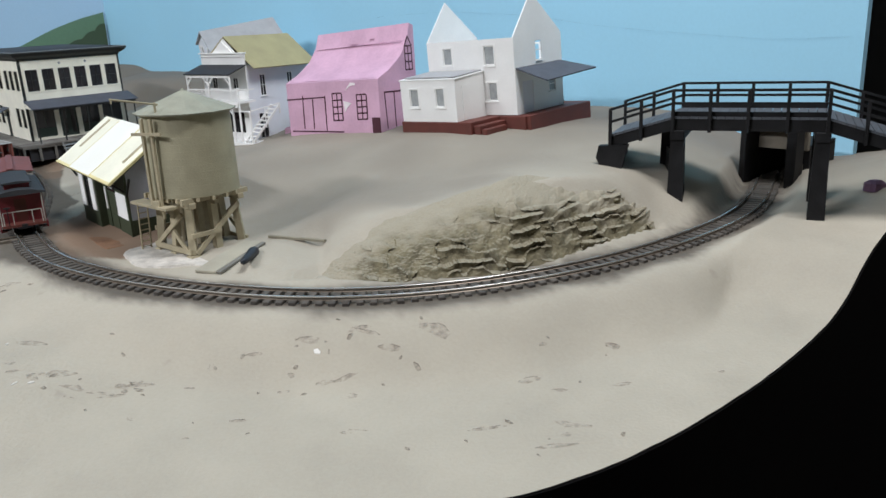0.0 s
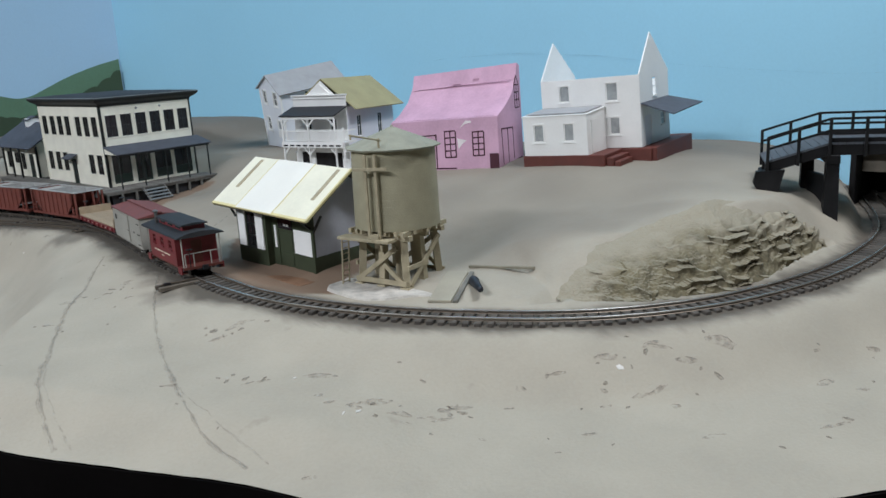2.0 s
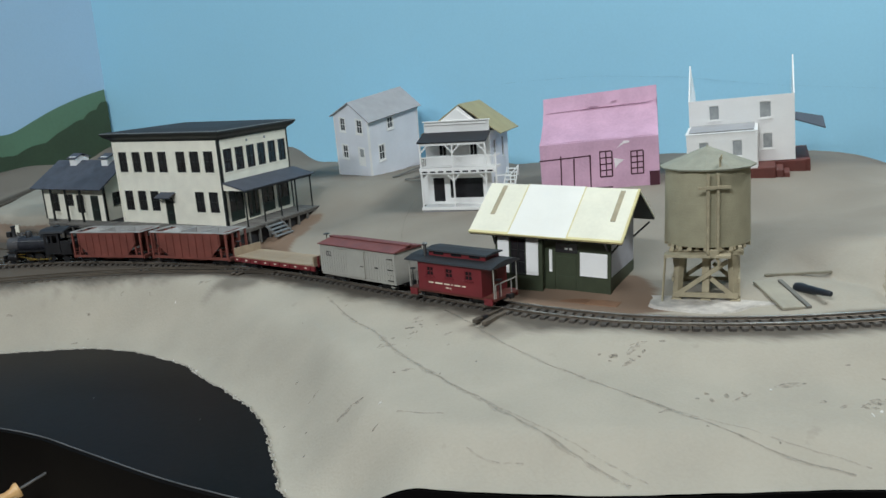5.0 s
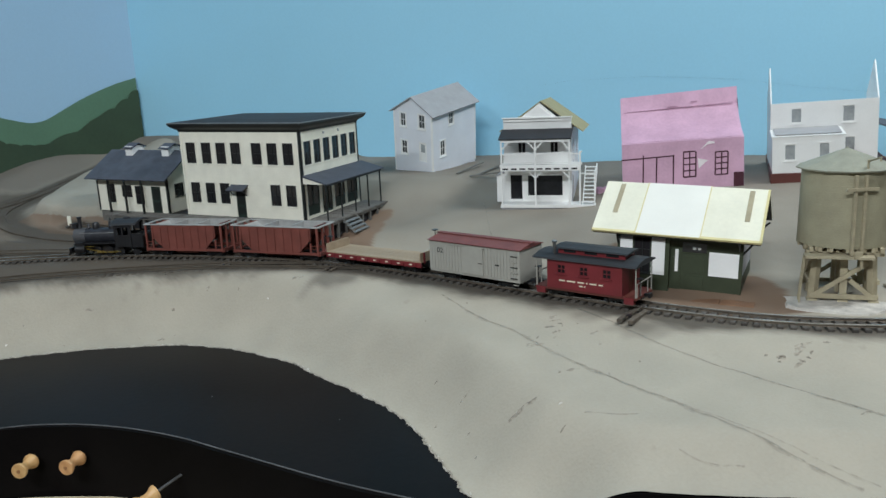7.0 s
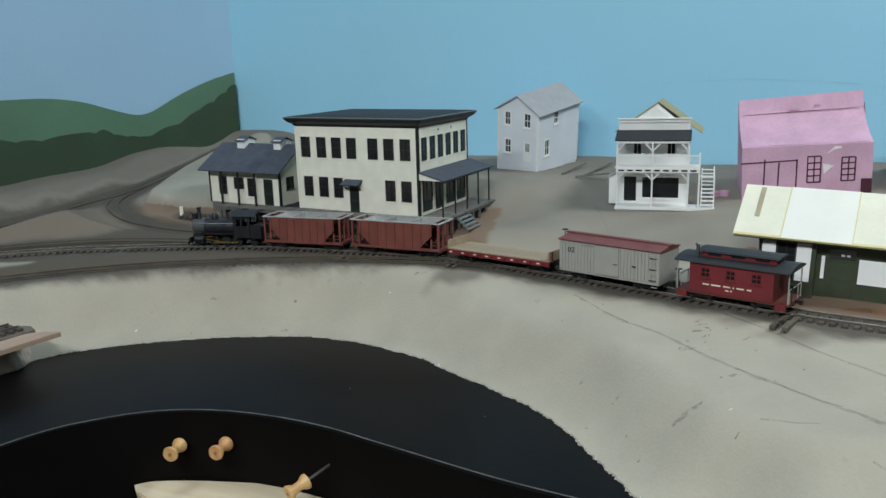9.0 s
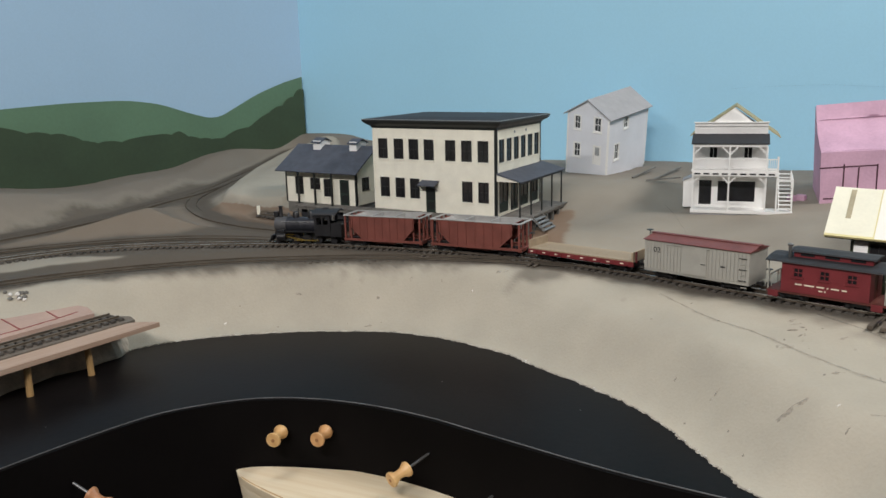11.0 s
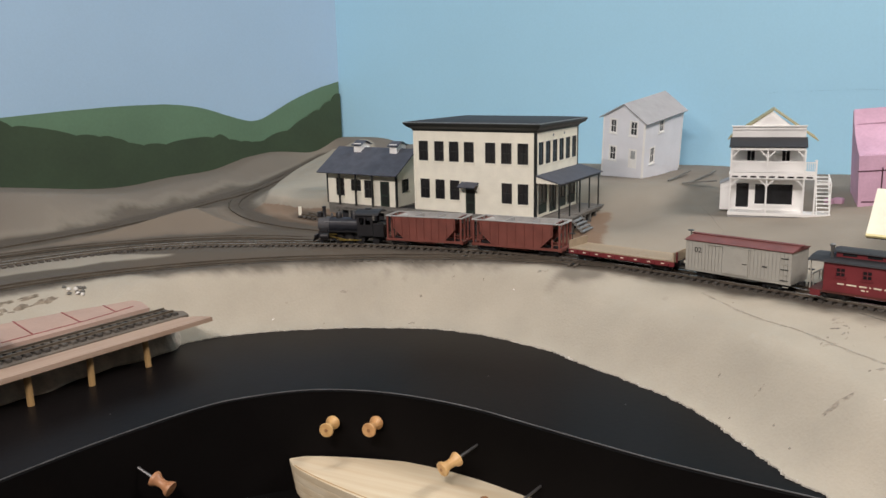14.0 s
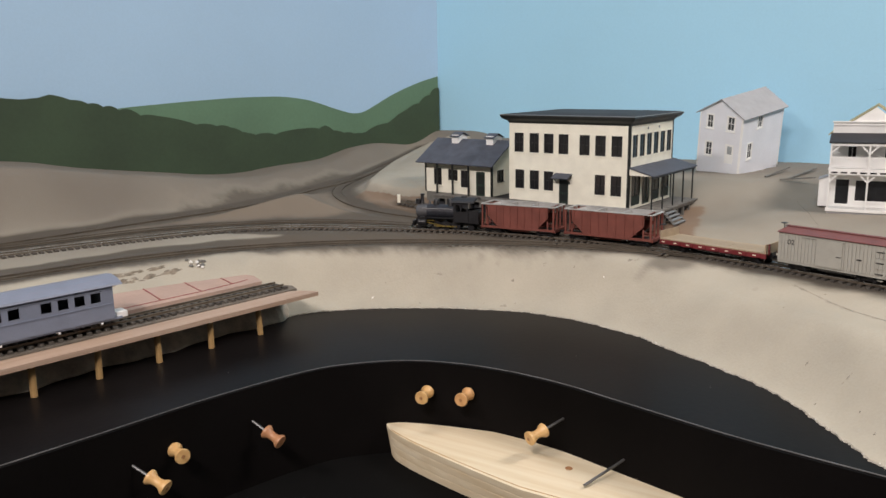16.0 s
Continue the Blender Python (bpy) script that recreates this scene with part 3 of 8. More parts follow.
    brown *= 0.85 * (1 - 0.6 * dust)
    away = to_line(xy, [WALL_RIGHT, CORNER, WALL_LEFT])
    # grey-brown deepens towards the backdrop and behind the main track
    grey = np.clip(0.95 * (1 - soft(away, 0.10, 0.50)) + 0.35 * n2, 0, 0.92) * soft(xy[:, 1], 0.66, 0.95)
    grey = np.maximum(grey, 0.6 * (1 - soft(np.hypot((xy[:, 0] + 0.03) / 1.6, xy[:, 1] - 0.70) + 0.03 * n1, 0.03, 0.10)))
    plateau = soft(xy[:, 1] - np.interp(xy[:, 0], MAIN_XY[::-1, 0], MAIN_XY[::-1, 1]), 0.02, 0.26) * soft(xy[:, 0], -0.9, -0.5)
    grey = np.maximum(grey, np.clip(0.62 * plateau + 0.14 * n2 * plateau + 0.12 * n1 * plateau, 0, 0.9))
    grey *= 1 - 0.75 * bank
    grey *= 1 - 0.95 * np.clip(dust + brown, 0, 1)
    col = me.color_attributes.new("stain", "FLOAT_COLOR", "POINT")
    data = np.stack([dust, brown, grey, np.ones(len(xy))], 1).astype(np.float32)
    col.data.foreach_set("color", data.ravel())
    return tagged(new("ground", me), "grey-beige painted plaster ground with sprayed dust", "ground", kind="structure")


ground()

b = Build()
shore = spline(SHORE, 0.0012)[0][4:]
turn = np.gradient(shore, axis=0)
turn = np.stack([-turn[:, 1], turn[:, 0]], 1) / np.hypot(*turn.T)[:, None]
torn = 0.0022 * wobble(shore, 90, 5.0) + 0.0022 * wobble(shore, 320, 8.0) + 0.0014 * wobble(shore, 800, 2.0)
ring = [tuple(p) for p in shore + turn * torn[:, None]] + [tuple(p) for p in RIM_XY[::-1]]
b.prism(ring, "z", -0.0352, -0.0322)
tagged(part("water", b, WATER), "glossy black painted water surface of the harbour", "water", kind="structure")


def plaster_lip():
    """The torn pale rim where the plaster ends at the water."""
    rnd, rings = random.Random(5), []
    for (x, y), (u, v), q in zip(shore, turn, torn):
        w = (0.0004 if y < 0.75 else 0.0008) * max(0.05, 0.1 + 1.8 * noise.noise((x * 110, y * 110, 4.0)))
        x, y, h = x + u * q, y + v * q, -0.0312 + 0.0006 * rnd.random()
        rings.append([(x + u * w, y + v * w, -0.0335), (x - u * w, y - v * w, -0.0335), (x - u * w * 0.6, y - v * w * 0.6, h), (x + u * w * 0.6, y + v * w * 0.6, h)])
    tagged(part("plaster_lip", Build().skin(rings), material("torn_plaster_edge", (0.56, 0.53, 0.46), 0.9, spread=0.3, scale=120, fine=700, bump=0.3)), "torn pale plaster edge along the black water", "plaster edge", kind="structure")


plaster_lip()
for x, y in ((-0.741, 0.814), (-0.644, 0.718), (-1.081, 0.809)):
    tagged(part("lint_speck", Build().block(-0.0008, -0.0004, 0, 0.0008, 0.0004, 0.0005, 0.00015), LIP), "tiny pale lint speck on the black water", "lint", "lint specks").matrix_basis = pose(x, y, -0.0323, 0, 0, 400 * x)


def skirt(name, line, top, bottom, out, mat, label):
    """A thin upright board along a plan line."""
    d = np.gradient(line, axis=0)
    d /= np.hypot(*d.T)[:, None]
    n = np.stack([-d[:, 1], d[:, 0]], 1) * out
    bb = Build()
    rings = []
    for i, ((x, y), (u, v)) in enumerate(zip(line, n)):
        z = top[i] if hasattr(top, "__len__") else top
        rings.append([(x, y, bottom), (x + u, y + v, bottom), (x + u, y + v, z), (x, y, z)])
    bb.skin(rings)
    ob = part(name, bb, mat)
    smooth_by_angle(ob, 40)
    return tagged(ob, label, "fascia", kind="structure")


skirt("fascia", EDGE_XY, land(EDGE_XY)[0] - 0.0010, -1.0, 0.0012, BLACK, "black painted fascia board under the sand")
skirt("harbour_fascia", RIM_XY, -0.0305, -1.0, 0.004, BLACK, "black painted curved fascia board by the water")
# thin grey strip paints the light that catches the board's top edge
skirt("harbour_rim", RIM_XY, -0.0296, -0.0304, 0.0006, LIP, "grey top edge of the fascia board, drawn as its highlight")


def backdrop(name, a, c, mat, label):
    """A wall from a to c."""
    a, c = Vector((*a, 0)), Vector((*c, 0))
    m = Matrix.Translation(a) @ (c - a).to_track_quat("X", "Z").to_matrix().to_4x4()
    l, bb = (c - a).length, Build()
    bb.box(0, 0, -0.10, l, 0.02, 1.60, m)
    return tagged(part(name, bb, mat), label, "wall", kind="structure")


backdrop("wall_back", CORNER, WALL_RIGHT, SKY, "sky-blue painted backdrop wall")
backdrop("wall_left", WALL_LEFT, CORNER, SKY_LEFT, "sky-blue painted backdrop wall, toned down for its dimmer light")


def hills():
    """Two flat painted ranges on the left wall; s runs along the wall from the corner."""
    along = Vector((-1, -0.64, 0)).normalized()
    toward = Vector((0.64, -1, 0)).normalized()

    def sheet(name, mat, tops, base, off, label, bumps):
        s = np.linspace(0.0, 0.98, 420)
        top = np.interp(s, tops[::2], tops[1::2])
        if bumps:
            top = top + (0.0048 + 0.0025 * np.sin(s * 23)) * np.abs(np.sin(s * 78 + 2.2 * np.sin(s * 27))) ** 0.7 - 0.002
        else:
            top = np.convolve(np.pad(top, 10, "edge"), np.ones(21) / 21, "valid")
            top[:20] = np.interp(s[:20], tops[::2], tops[1::2])
        bb = Build()
        for o in (off,):
            rows = []
            for si, ti in zip(s, top):
                p = Vector((*CORNER, 0)) + along * float(si + 0.004) + toward * o
                rows.append([(p.x, p.y, base), (p.x, p.y, float(ti)), (p.x - toward.x * 0.002, p.y - toward.y * 0.002, float(ti)), (p.x - toward.x * 0.002, p.y - toward.y * 0.002, base)])
            bb.skin(rows)
        tagged(part(name, bb, mat), label, "painted backdrop", kind="structure")

    sheet("backdrop_hills", HILL, [0, .259, .05, .247, .11, .226, .168, .198, .2, .183, .248, .195, .31, .216, .37, .224, .46, .223, .55, .218, .66, .210, .8, .19, 1, .18], 0.05, 0.004, "light green hills painted on the backdrop", False)
    sheet("backdrop_trees", TREES, [0, .236, .015, .228, .03, .216, .054, .203, .085, .186, .105, .180, .128, .168, .16, .160, .197, .147, .25, .152, .28, .163, .325, .157, .41, .154, .44, .157, .478, .173, .536, .179, .604, .19, .65, .203, .703, .217, .769, .234, .811, .226, .86, .226, 1, .215], 0.05, 0.008, "dark green tree line painted on the backdrop", True)


hills()

# pencil line of a distant ridge on the blue wall
bb = Build()
e = (Vector((*WALL_RIGHT, 0)) - Vector((*CORNER, 0))).normalized()
nn = Vector((e.y, -e.x, 0))
rows = []
for s in np.linspace(0.80, 1.54, 60):
    z = np.interp(s, [0.80, 0.85, 0.98, 1.12, 1.23, 1.31, 1.45, 1.54], [0.214, 0.220, 0.222, 0.212, 0.195, 0.186, 0.173, 0.174])
    p = Vector((*CORNER, 0)) + e * float(s) + nn * 0.0008
    rows.append([(p.x, p.y, z - 0.0001), (p.x, p.y, z + 0.0001), (p.x - nn.x * 0.001, p.y - nn.y * 0.001, z + 0.00016), (p.x - nn.x * 0.001, p.y - nn.y * 0.001, z - 0.00016)])
bb.skin(rows)
tagged(part("pencil_line", bb, patchy("faint_pencil", (0.12, 0.22, 0.30), 0.32, 0.72, 40, 0.30)), "faint pencil line drawn on the blue backdrop", "marking", kind="structure")

# the room round the layout
b = Build().box(-3.2, -2.6, -1.02, 2.6, 2.8, -1.0)
tagged(part("floor", b, CARPET), "dark floor of the room", "floor", kind="structure")
b = Build().box(-3.2, -2.6, 1.60, 2.6, 2.8, 1.64)
tagged(part("ceiling", b, material("ceiling_paint", (0.62, 0.62, 0.60), 0.9, spread=0.04, scale=2)), "off-white ceiling of the room", "ceiling", kind="structure")
for nm, box in (("wall_south", (-3.2, -2.64, -1.0, 2.6, -2.6, 1.6)), ("wall_north", (-3.2, 2.8, -1.0, 2.6, 2.84, 1.6)), ("wall_west", (-3.24, -2.6, -1.0, -3.2, 2.8, 1.6)), ("wall_east", (2.6, -2.6, -1.0, 2.64, 2.8, 1.6))):
    tagged(part(nm, Build().box(*box), ROOM), "plain grey wall of the room", "wall", kind="structure")
# added black block: stands in for the unlit room past the backdrop's end
tagged(part("dark_backing", Build().block(0.60, 1.02, -1.0, 1.4, 1.5, 1.2, 0.004), material("black_backing", (0.012, 0.012, 0.012), 0.6)), "black block added for the dark room beyond the backdrop", "cupboard")


# ---------------------------------------------------------------- tracks
GAUGE, TIETOP, RAILTOPZ = 0.0165, 0.0335, 0.0362


def tie_mesh():
    return Build().block(-0.0143, -0.0024, -0.0028, 0.0143, 0.0024, 0.0, 0.0005).mesh("tie", TIE)


TIEMESH = tie_mesh()
DUSTY = material("dusty_ties", (0.100, 0.083, 0.064), 0.9, spread=0.3, scale=120, fine=900, bump=0.3, per_piece=0.25)
DUSTYTIE = Build().block(-0.0143, -0.0024, -0.0034, 0.0143, 0.0024, -0.0013, 0.0005).mesh("tie", DUSTY)
DUSTYRAIL = material("dusty_rail", (0.090, 0.073, 0.054), 0.7, metal=0.2, spread=0.3, scale=40)


def rails(line, z, gauge=GAUGE):
    """Two rails with a web, foot and worn head along a plan line."""
    xy, d = line
    n = np.stack([-d[:, 1], d[:, 0]], 1)
    made = []
    for side in (-1, 1):
        c = xy + n * side * gauge / 2
        foot, head = Build(), Build()
        zz = [z(x, y) if callable(z) else z for x, y in xy]
        foot.skin([[(x - u * .0011, y - v * .0011, h), (x + u * .0011, y + v * .0011, h), (x + u * .0004, y + v * .0004, h + .0006), (x + u * .0004, y + v * .0004, h + .0017),
                    (x - u * .0004, y - v * .0004, h + .0017), (x - u * .0004, y - v * .0004, h + .0006)] for (x, y), (u, v), h in zip(c, n, zz)])
        head.skin([[(x - u * .0007, y - v * .0007, h + .0016), (x + u * .0007, y + v * .0007, h + .0016), (x + u * .0007, y + v * .0007, h + .0024), (x + u * .0004, y + v * .0004, h + .0027),
                    (x - u * .0004, y - v * .0004, h + .0027), (x - u * .0007, y - v * .0007, h + .0024)] for (x, y), (u, v), h in zip(c, n, zz)])
        made.append((foot, head))
    return made


def bed_z(x, y):
    return TIETOP - LEVEL + float(bed(np.array([(x, y)]))[0])


def track(name, line, z, label):
    bare = name in ("main_track", "pier_track", "platform_siding")
    t = thing(name, Matrix(), label, "railway track", "railway tracks")
    for foot, head in rails(line, z):
        r = part("rail", foot, RAIL if bare else DUSTYRAIL, t)
        part("rail_head", head, RAILTOP if name == "main_track" else RAIL if bare else DUSTYRAIL, r, "worn shiny rail head" if name == "main_track" else "")
    for (x, y), (u, v) in zip(*line):
        zz = z(x, y) if callable(z) else z
        o = part("tie", TIEMESH if bare else DUSTYTIE, None, t)
        o.matrix_basis = pose(x, y, zz, 0, 0, math.degrees(math.atan2(v, u)) - 90 + random.uniform(-1.5, 1.5)) @ Matrix.Diagonal((random.uniform(0.96, 1.04), 1, 1, 1))
    return t


for key, name, label in (("main", "main_track", "curved narrow-gauge model track with brown ties"), ("siding", "platform_siding", "model track siding along the hotel platform"),
                         ("back", "back_track", "dusty model track curving behind the hotel"), ("wye", "wye_track", "dusty model track along the painted hills"),
                         ("upper", "upper_yard_track", "dusty upper yard track"), ("front", "front_track", "model track branching towards the harbour")):
    sunk = {"back": 0.0040, "wye": 0.0038, "upper": 0.0026, "front": 0.0012}.get(key, 0.0)   # how deep the track lies in its dust
    track(name, PATHS[key], lambda x, y, s=sunk: bed_z(x, y) - s, label)


def throw_bar(x, y, rz, size=1.0):
    """Long headblock ties beside a turnout."""
    t = thing("switch_stand", pose(x, y, TIETOP, 0, 0, rz) @ Matrix.Diagonal((size, 0.5 + 0.5 * size, size, 1)), "pair of long dark ties with a small turnout lever", "turnout lever", "turnout levers")
    for k in (-0.005, 0.005):
        part("headblock_tie", Build().block(-0.040, k - 0.0022, -0.003, 0.0, k + 0.0022, 0.0004, 0.0004), DUSTY, t)
    part("throw_rod", Build().rod((-0.036, 0, 0.0012), (0.0, 0, 0.0012), 0.0007), RAIL, t)
    part("lever", Build().box(-0.034, -0.0015, 0.0002, -0.028, 0.0015, 0.0024), LOCO, t)


throw_bar(-0.372, 0.69, 35)
throw_bar(-0.585, 0.985, 45, 0.55)
throw_bar(-0.70, 1.068, 60, 0.55)


# ---------------------------------------------------------------- parts of buildings
def wall(bb, x0, x1, z0, z1, holes, y=0.0, thick=0.0018, m=None):
    """A wall in the xz plane with rectangular openings cut right through."""
    xs = sorted({x0, x1, *[h[0] for h in holes], *[h[1] for h in holes]})
    zs = sorted({z0, z1, *[h[2] for h in holes], *[h[3] for h in holes]})
    nx, nz = len(xs) - 1, len(zs) - 1

    def solid(i, k):
        if not (0 <= i < nx and 0 <= k < nz):
            return False
        x, z = (xs[i] + xs[i + 1]) / 2, (zs[k] + zs[k + 1]) / 2
        return not any(h[0] < x < h[1] and h[2] < z < h[3] for h in holes)

    v = [(x, q, z) for q in (y, y + thick) for z in zs for x in xs]
    f = []
    w = len(xs)
    o = w * len(zs)
    for i in range(nx):
        for k in range(nz):
            if solid(i, k):
                a, c, d, e = k * w + i, k * w + i + 1, (k + 1) * w + i + 1, (k + 1) * w + i
                f += [(a, c, d, e), (a + o, e + o, d + o, c + o)]
                for (p, q), n in (((a, c), (i, k - 1)), ((c, d), (i + 1, k)), ((d, e), (i, k + 1)), ((e, a), (i - 1, k))):
                    if not solid(*n):
                        f.append((p, p + o, q + o, q))
    used = sorted({i for q in f for i in q})
    at = {i: n for n, i in enumerate(used)}
    bb.add([v[i] for i in used], [tuple(at[i] for i in q) for q in f], m)
    return bb


def window(parent, x0, x1, z0, z1, y, m, frame_mat, pane_mat, bars=(1, 1), sill=True, f=0.0009, name="window", trim=0.0, trim_mat=None, glazed=True):
    """A sash window: casing, glazing bars, pane and sill; m lays the wall's plane."""
    w = part(name, Build().box(x0, y + 0.0010, z0, x1, y + 0.0013, z1, m) if glazed else Build().box(x0, y + 0.0011, z0, x0 + f, y + 0.0014, z1, m), pane_mat, parent)
    fb = Build()
    for a, c, d, e in ((x0, x0 + f, z0, z1), (x1 - f, x1, z0, z1), (x0 + f, x1 - f, z0, z0 + f), (x0 + f, x1 - f, z1 - f, z1)):
        fb.box(a, y + 0.0002, d, c, y + 0.0009, e, m)
    for i in range(1, bars[0] + 1):
        x = x0 + (x1 - x0) * i / (bars[0] + 1)
        fb.box(x - 0.0003, y + 0.0004, z0 + f, x + 0.0003, y + 0.0009, z1 - f, m)
    for i in range(1, bars[1] + 1):
        z = z0 + (z1 - z0) * i / (bars[1] + 1)
        fb.box(x0 + f, y + 0.0003, z - 0.0004, x1 - f, y + 0.0008, z + 0.0004, m)
    part("window_frame", fb, frame_mat, w)
    if trim:
        tb = Build()
        for a, c, d, e in ((x0 - trim, x0, z0 - trim, z1 + trim), (x1, x1 + trim, z0 - trim, z1 + trim), (x0, x1, z1, z1 + trim), (x0, x1, z0 - trim, z0)):
            tb.box(a, y - 0.0007, d, c, y, e, m)
        part("casing", tb, trim_mat or frame_mat, w)
    if sill:
        part("sill", Build().box(x0 - 0.0008 - trim, y - 0.0013, z0 - 0.0010 - trim, x1 + 0.0008 + trim, y, z0 - trim, m), trim_mat or frame_mat, w)
    return w


def side(x, y, rz):
    """Lays a wall's plane at (x, y), turned about z."""
    return pose(x, y, 0, 0, 0, rz)


def roof_slab(a, c, d, e, t):
    """A slab under the quadrilateral a c d e, thickness t downwards."""
    pts = [Vector(p) for p in (a, c, d, e)]
    n = (pts[1] - pts[0]).cross(pts[3] - pts[0]).normalized()
    if n.z < 0:
        n = -n
    return Build().skin([[tuple(p - n * t) for p in pts], [tuple(p) for p in pts]])


# ---------------------------------------------------------------- the hotel
HOTEL = pose(-0.7390, 1.2395, 0.0685, 0, 0, -43.0) @ pose(0, 0, 0, 0.8, 0, 0) @ pose(0, 0, 0, 0, 0.65, 0)


def hotel():
    L, W, H = 0.192, 0.142, 0.1128
    t = thing("hotel", HOTEL, "two-storey cream wooden hotel with black cornice and side porch", "building")
    fr = side(0, 0, 0)
    rt = side(L, 0, 90)
    front = [(x, x + 0.0158, 0.0710, 0.0988) for x in (0.0090, 0.0350, 0.0592, 0.0833, 0.1165, 0.1408, 0.1652)]
    low = [(x, x + 0.0157, 0.0175, 0.0451) for x in (0.0105, 0.0357, 0.0597, 0.1414, 0.1655)]
    door = (0.0846, 0.0998, 0.0, 0.0365)
    part("front_wall", wall(Build(), 0, L, 0, H, front + low + [door], 0, 0.0018, fr), CREAM, t)
    sw = [(0.0067 + 0.0225 * i, 0.0232 + 0.0225 * i, 0.0700, 0.1001) for i in range(6)]
    shop = [(0.008, 0.036, 0.004, 0.047), (0.043, 0.067, 0.002, 0.047), (0.074, 0.100, 0.004, 0.047), (0.106, 0.134, 0.004, 0.047)]
    part("side_wall", wall(Build(), 0.0018, W - 0.0018, 0, H, sw + shop, 0, 0.0018, rt), CREAM, t)
    part("left_wall", wall(Build(), 0.0018, W - 0.0018, 0, H, [], 0, 0.0018, side(0, W, -90)), CREAM, t)
    part("back_wall", wall(Build(), 0, L, 0, H, [], 0, 0.0018, side(L, W, 180)), CREAM, t)
    for x0, x1, z0, z1 in front + low:
        window(t, x0, x1, z0, z1, 0, fr, DARKTRIM, PANE, sill=False, trim=0.0017, trim_mat=CREAMTRIM)
    for x0, x1, z0, z1 in sw:
        window(t, x0, x1, z0, z1, 0, rt, DARKTRIM, PANE, sill=False, trim=0.0015, trim_mat=CREAMTRIM)
    for i, (x0, x1, z0, z1) in enumerate(shop):
        if i == 1:
            d = part("shop_door", Build().box(x0, 0.001, z0, x1, 0.0016, z1, rt), DOORGREEN, t, "deep green double door")
            part("door_panel", Build().box(x0 + 0.003, 0.0004, 0.006, x0 + 0.0085, 0.001, 0.04, rt).box(x1 - 0.0085, 0.0004, 0.006, x1 - 0.003, 0.001, 0.04, rt), PANE, d)
        else:
            window(t, x0, x1, z0 + 0.012, z1, 0, rt, DOORGREEN, PANE, (1, 0), False, name="shop_window")
            part("panel", Build().box(x0, 0.0006, z0, x1, 0.0014, z0 + 0.012, rt), DOORGREEN, t)
    d = part("door", Build().box(door[0], 0.0009, 0.0, door[1], 0.0015, door[3]), DOORGREEN, t, "dark green front door")
    part("door_panel", Build().box(door[0] + 0.002, 0.0004, 0.004, door[1] - 0.002, 0.0009, 0.014).box(door[0] + 0.002, 0.0004, 0.017, door[1] - 0.002, 0.0009, 0.033), DARKTRIM, d)
    hood = Build().prism([(-0.013, 0.037), (0, 0.0425), (0, 0.0438), (-0.0135, 0.0382)], "x", door[0] - 0.006, door[1] + 0.006)
    h = part("door_hood", hood, SLATE, t, "small slate-grey hood over the door")
    part("hood_bracket", Build().beam((door[0] - 0.003, -0.001, 0.030), (door[0] - 0.003, -0.011, 0.038), 0.001, 0.001), DARKTRIM, h)
    part("hood_bracket", Build().beam((door[1] + 0.003, -0.001, 0.030), (door[1] + 0.003, -0.011, 0.038), 0.001, 0.001), DARKTRIM, h)
    # corner boards
    for x, y in ((0.0, -0.0008), (L - 0.0028, -0.0008)):
        part("corner_board", Build().box(x, y, 0, x + 0.0028, y + 0.0008, H), DARKTRIM if x else CREAM, t)
    part("corner_board", Build().box(L, 0, 0, L + 0.0008, 0.0022, H), DARKTRIM, t)
    part("corner_board", Build().box(L, W - 0.0022, 0, L + 0.0008, W, H), DARKTRIM, t)
    for y in (0.055, 0.092):
        o = part("wall_vent", Build().lathe([(0.0017, 0), (0.0017, 0.0006)], 12, rt @ pose(y, 0, 0.107, 90)), EDGEGREY, t)
    # flared cornice and shallow roof
    o = 0.0105
    rings = []
    for g, z in ((0.0005, H), (0.002, H + 0.003), (0.0075, H + 0.0065), (o, H + 0.010), (o, H + 0.0116)):
        rings.append([(-g, -g, z), (L + g, -g, z), (L + g, W + g, z), (-g, W + g, z)])
    part("cornice", Build().skin(rings), DARKTRIM, t, "flared black cornice")
    part("roof_edge", Build().skin([[(-o, -o, H + .0117), (L + o, -o, H + .0117), (L + o, W + o, H + .0117), (-o, W + o, H + .0117)], [(-o, -o, H + .0127), (L + o, -o, H + .0127), (L + o, W + o, H + .0127), (-o, W + o, H + .0127)]]), EDGEGREY, t)
    part("roof", Build().skin([[(-.009, -.009, H + .0129), (L + .009, -.009, H + .0129), (L + .009, W + .009, H + .0129), (-.009, W + .009, H + .0129)], [(0.02, .02, H + .0152), (L - .02, .02, H + .0152), (L - .02, W - .02, H + .0152), (.02, W - .02, H + .0152)]]), TARROOF, t, "flat tar roof")
    # side porch
    px = L + 0.034
    part("porch_roof", roof_slab((L + 0.001, -0.003, 0.058), (px + 0.003, -0.003, 0.0485), (px + 0.003, W + 0.006, 0.0485), (L + 0.001, W + 0.006, 0.058), 0.0014), SLATE, t, "slate-grey porch roof")
    part("porch_gable", Build().prism([(L + 0.001, 0.0475), (px, 0.0475), (px, 0.0482), (L + 0.001, 0.0562)], "y", -0.0015, 0.0), CREAM, t)
    part("porch_beam", Build().box(px - 0.0025, 0, 0.0445, px, W + 0.003, 0.0475), DARKTRIM, t)
    for i in range(5):
        y = 0.0012 + i * (W - 0.001) / 4
        part("porch_post", Build().block(px - 0.0022, y - 0.0009, 0, px - 0.0004, y + 0.0009, 0.0445, 0.0003), DARKTRIM, t)
    # platform round the front and side
    x0, x1, y0 = -0.127, L + 0.038, -0.026
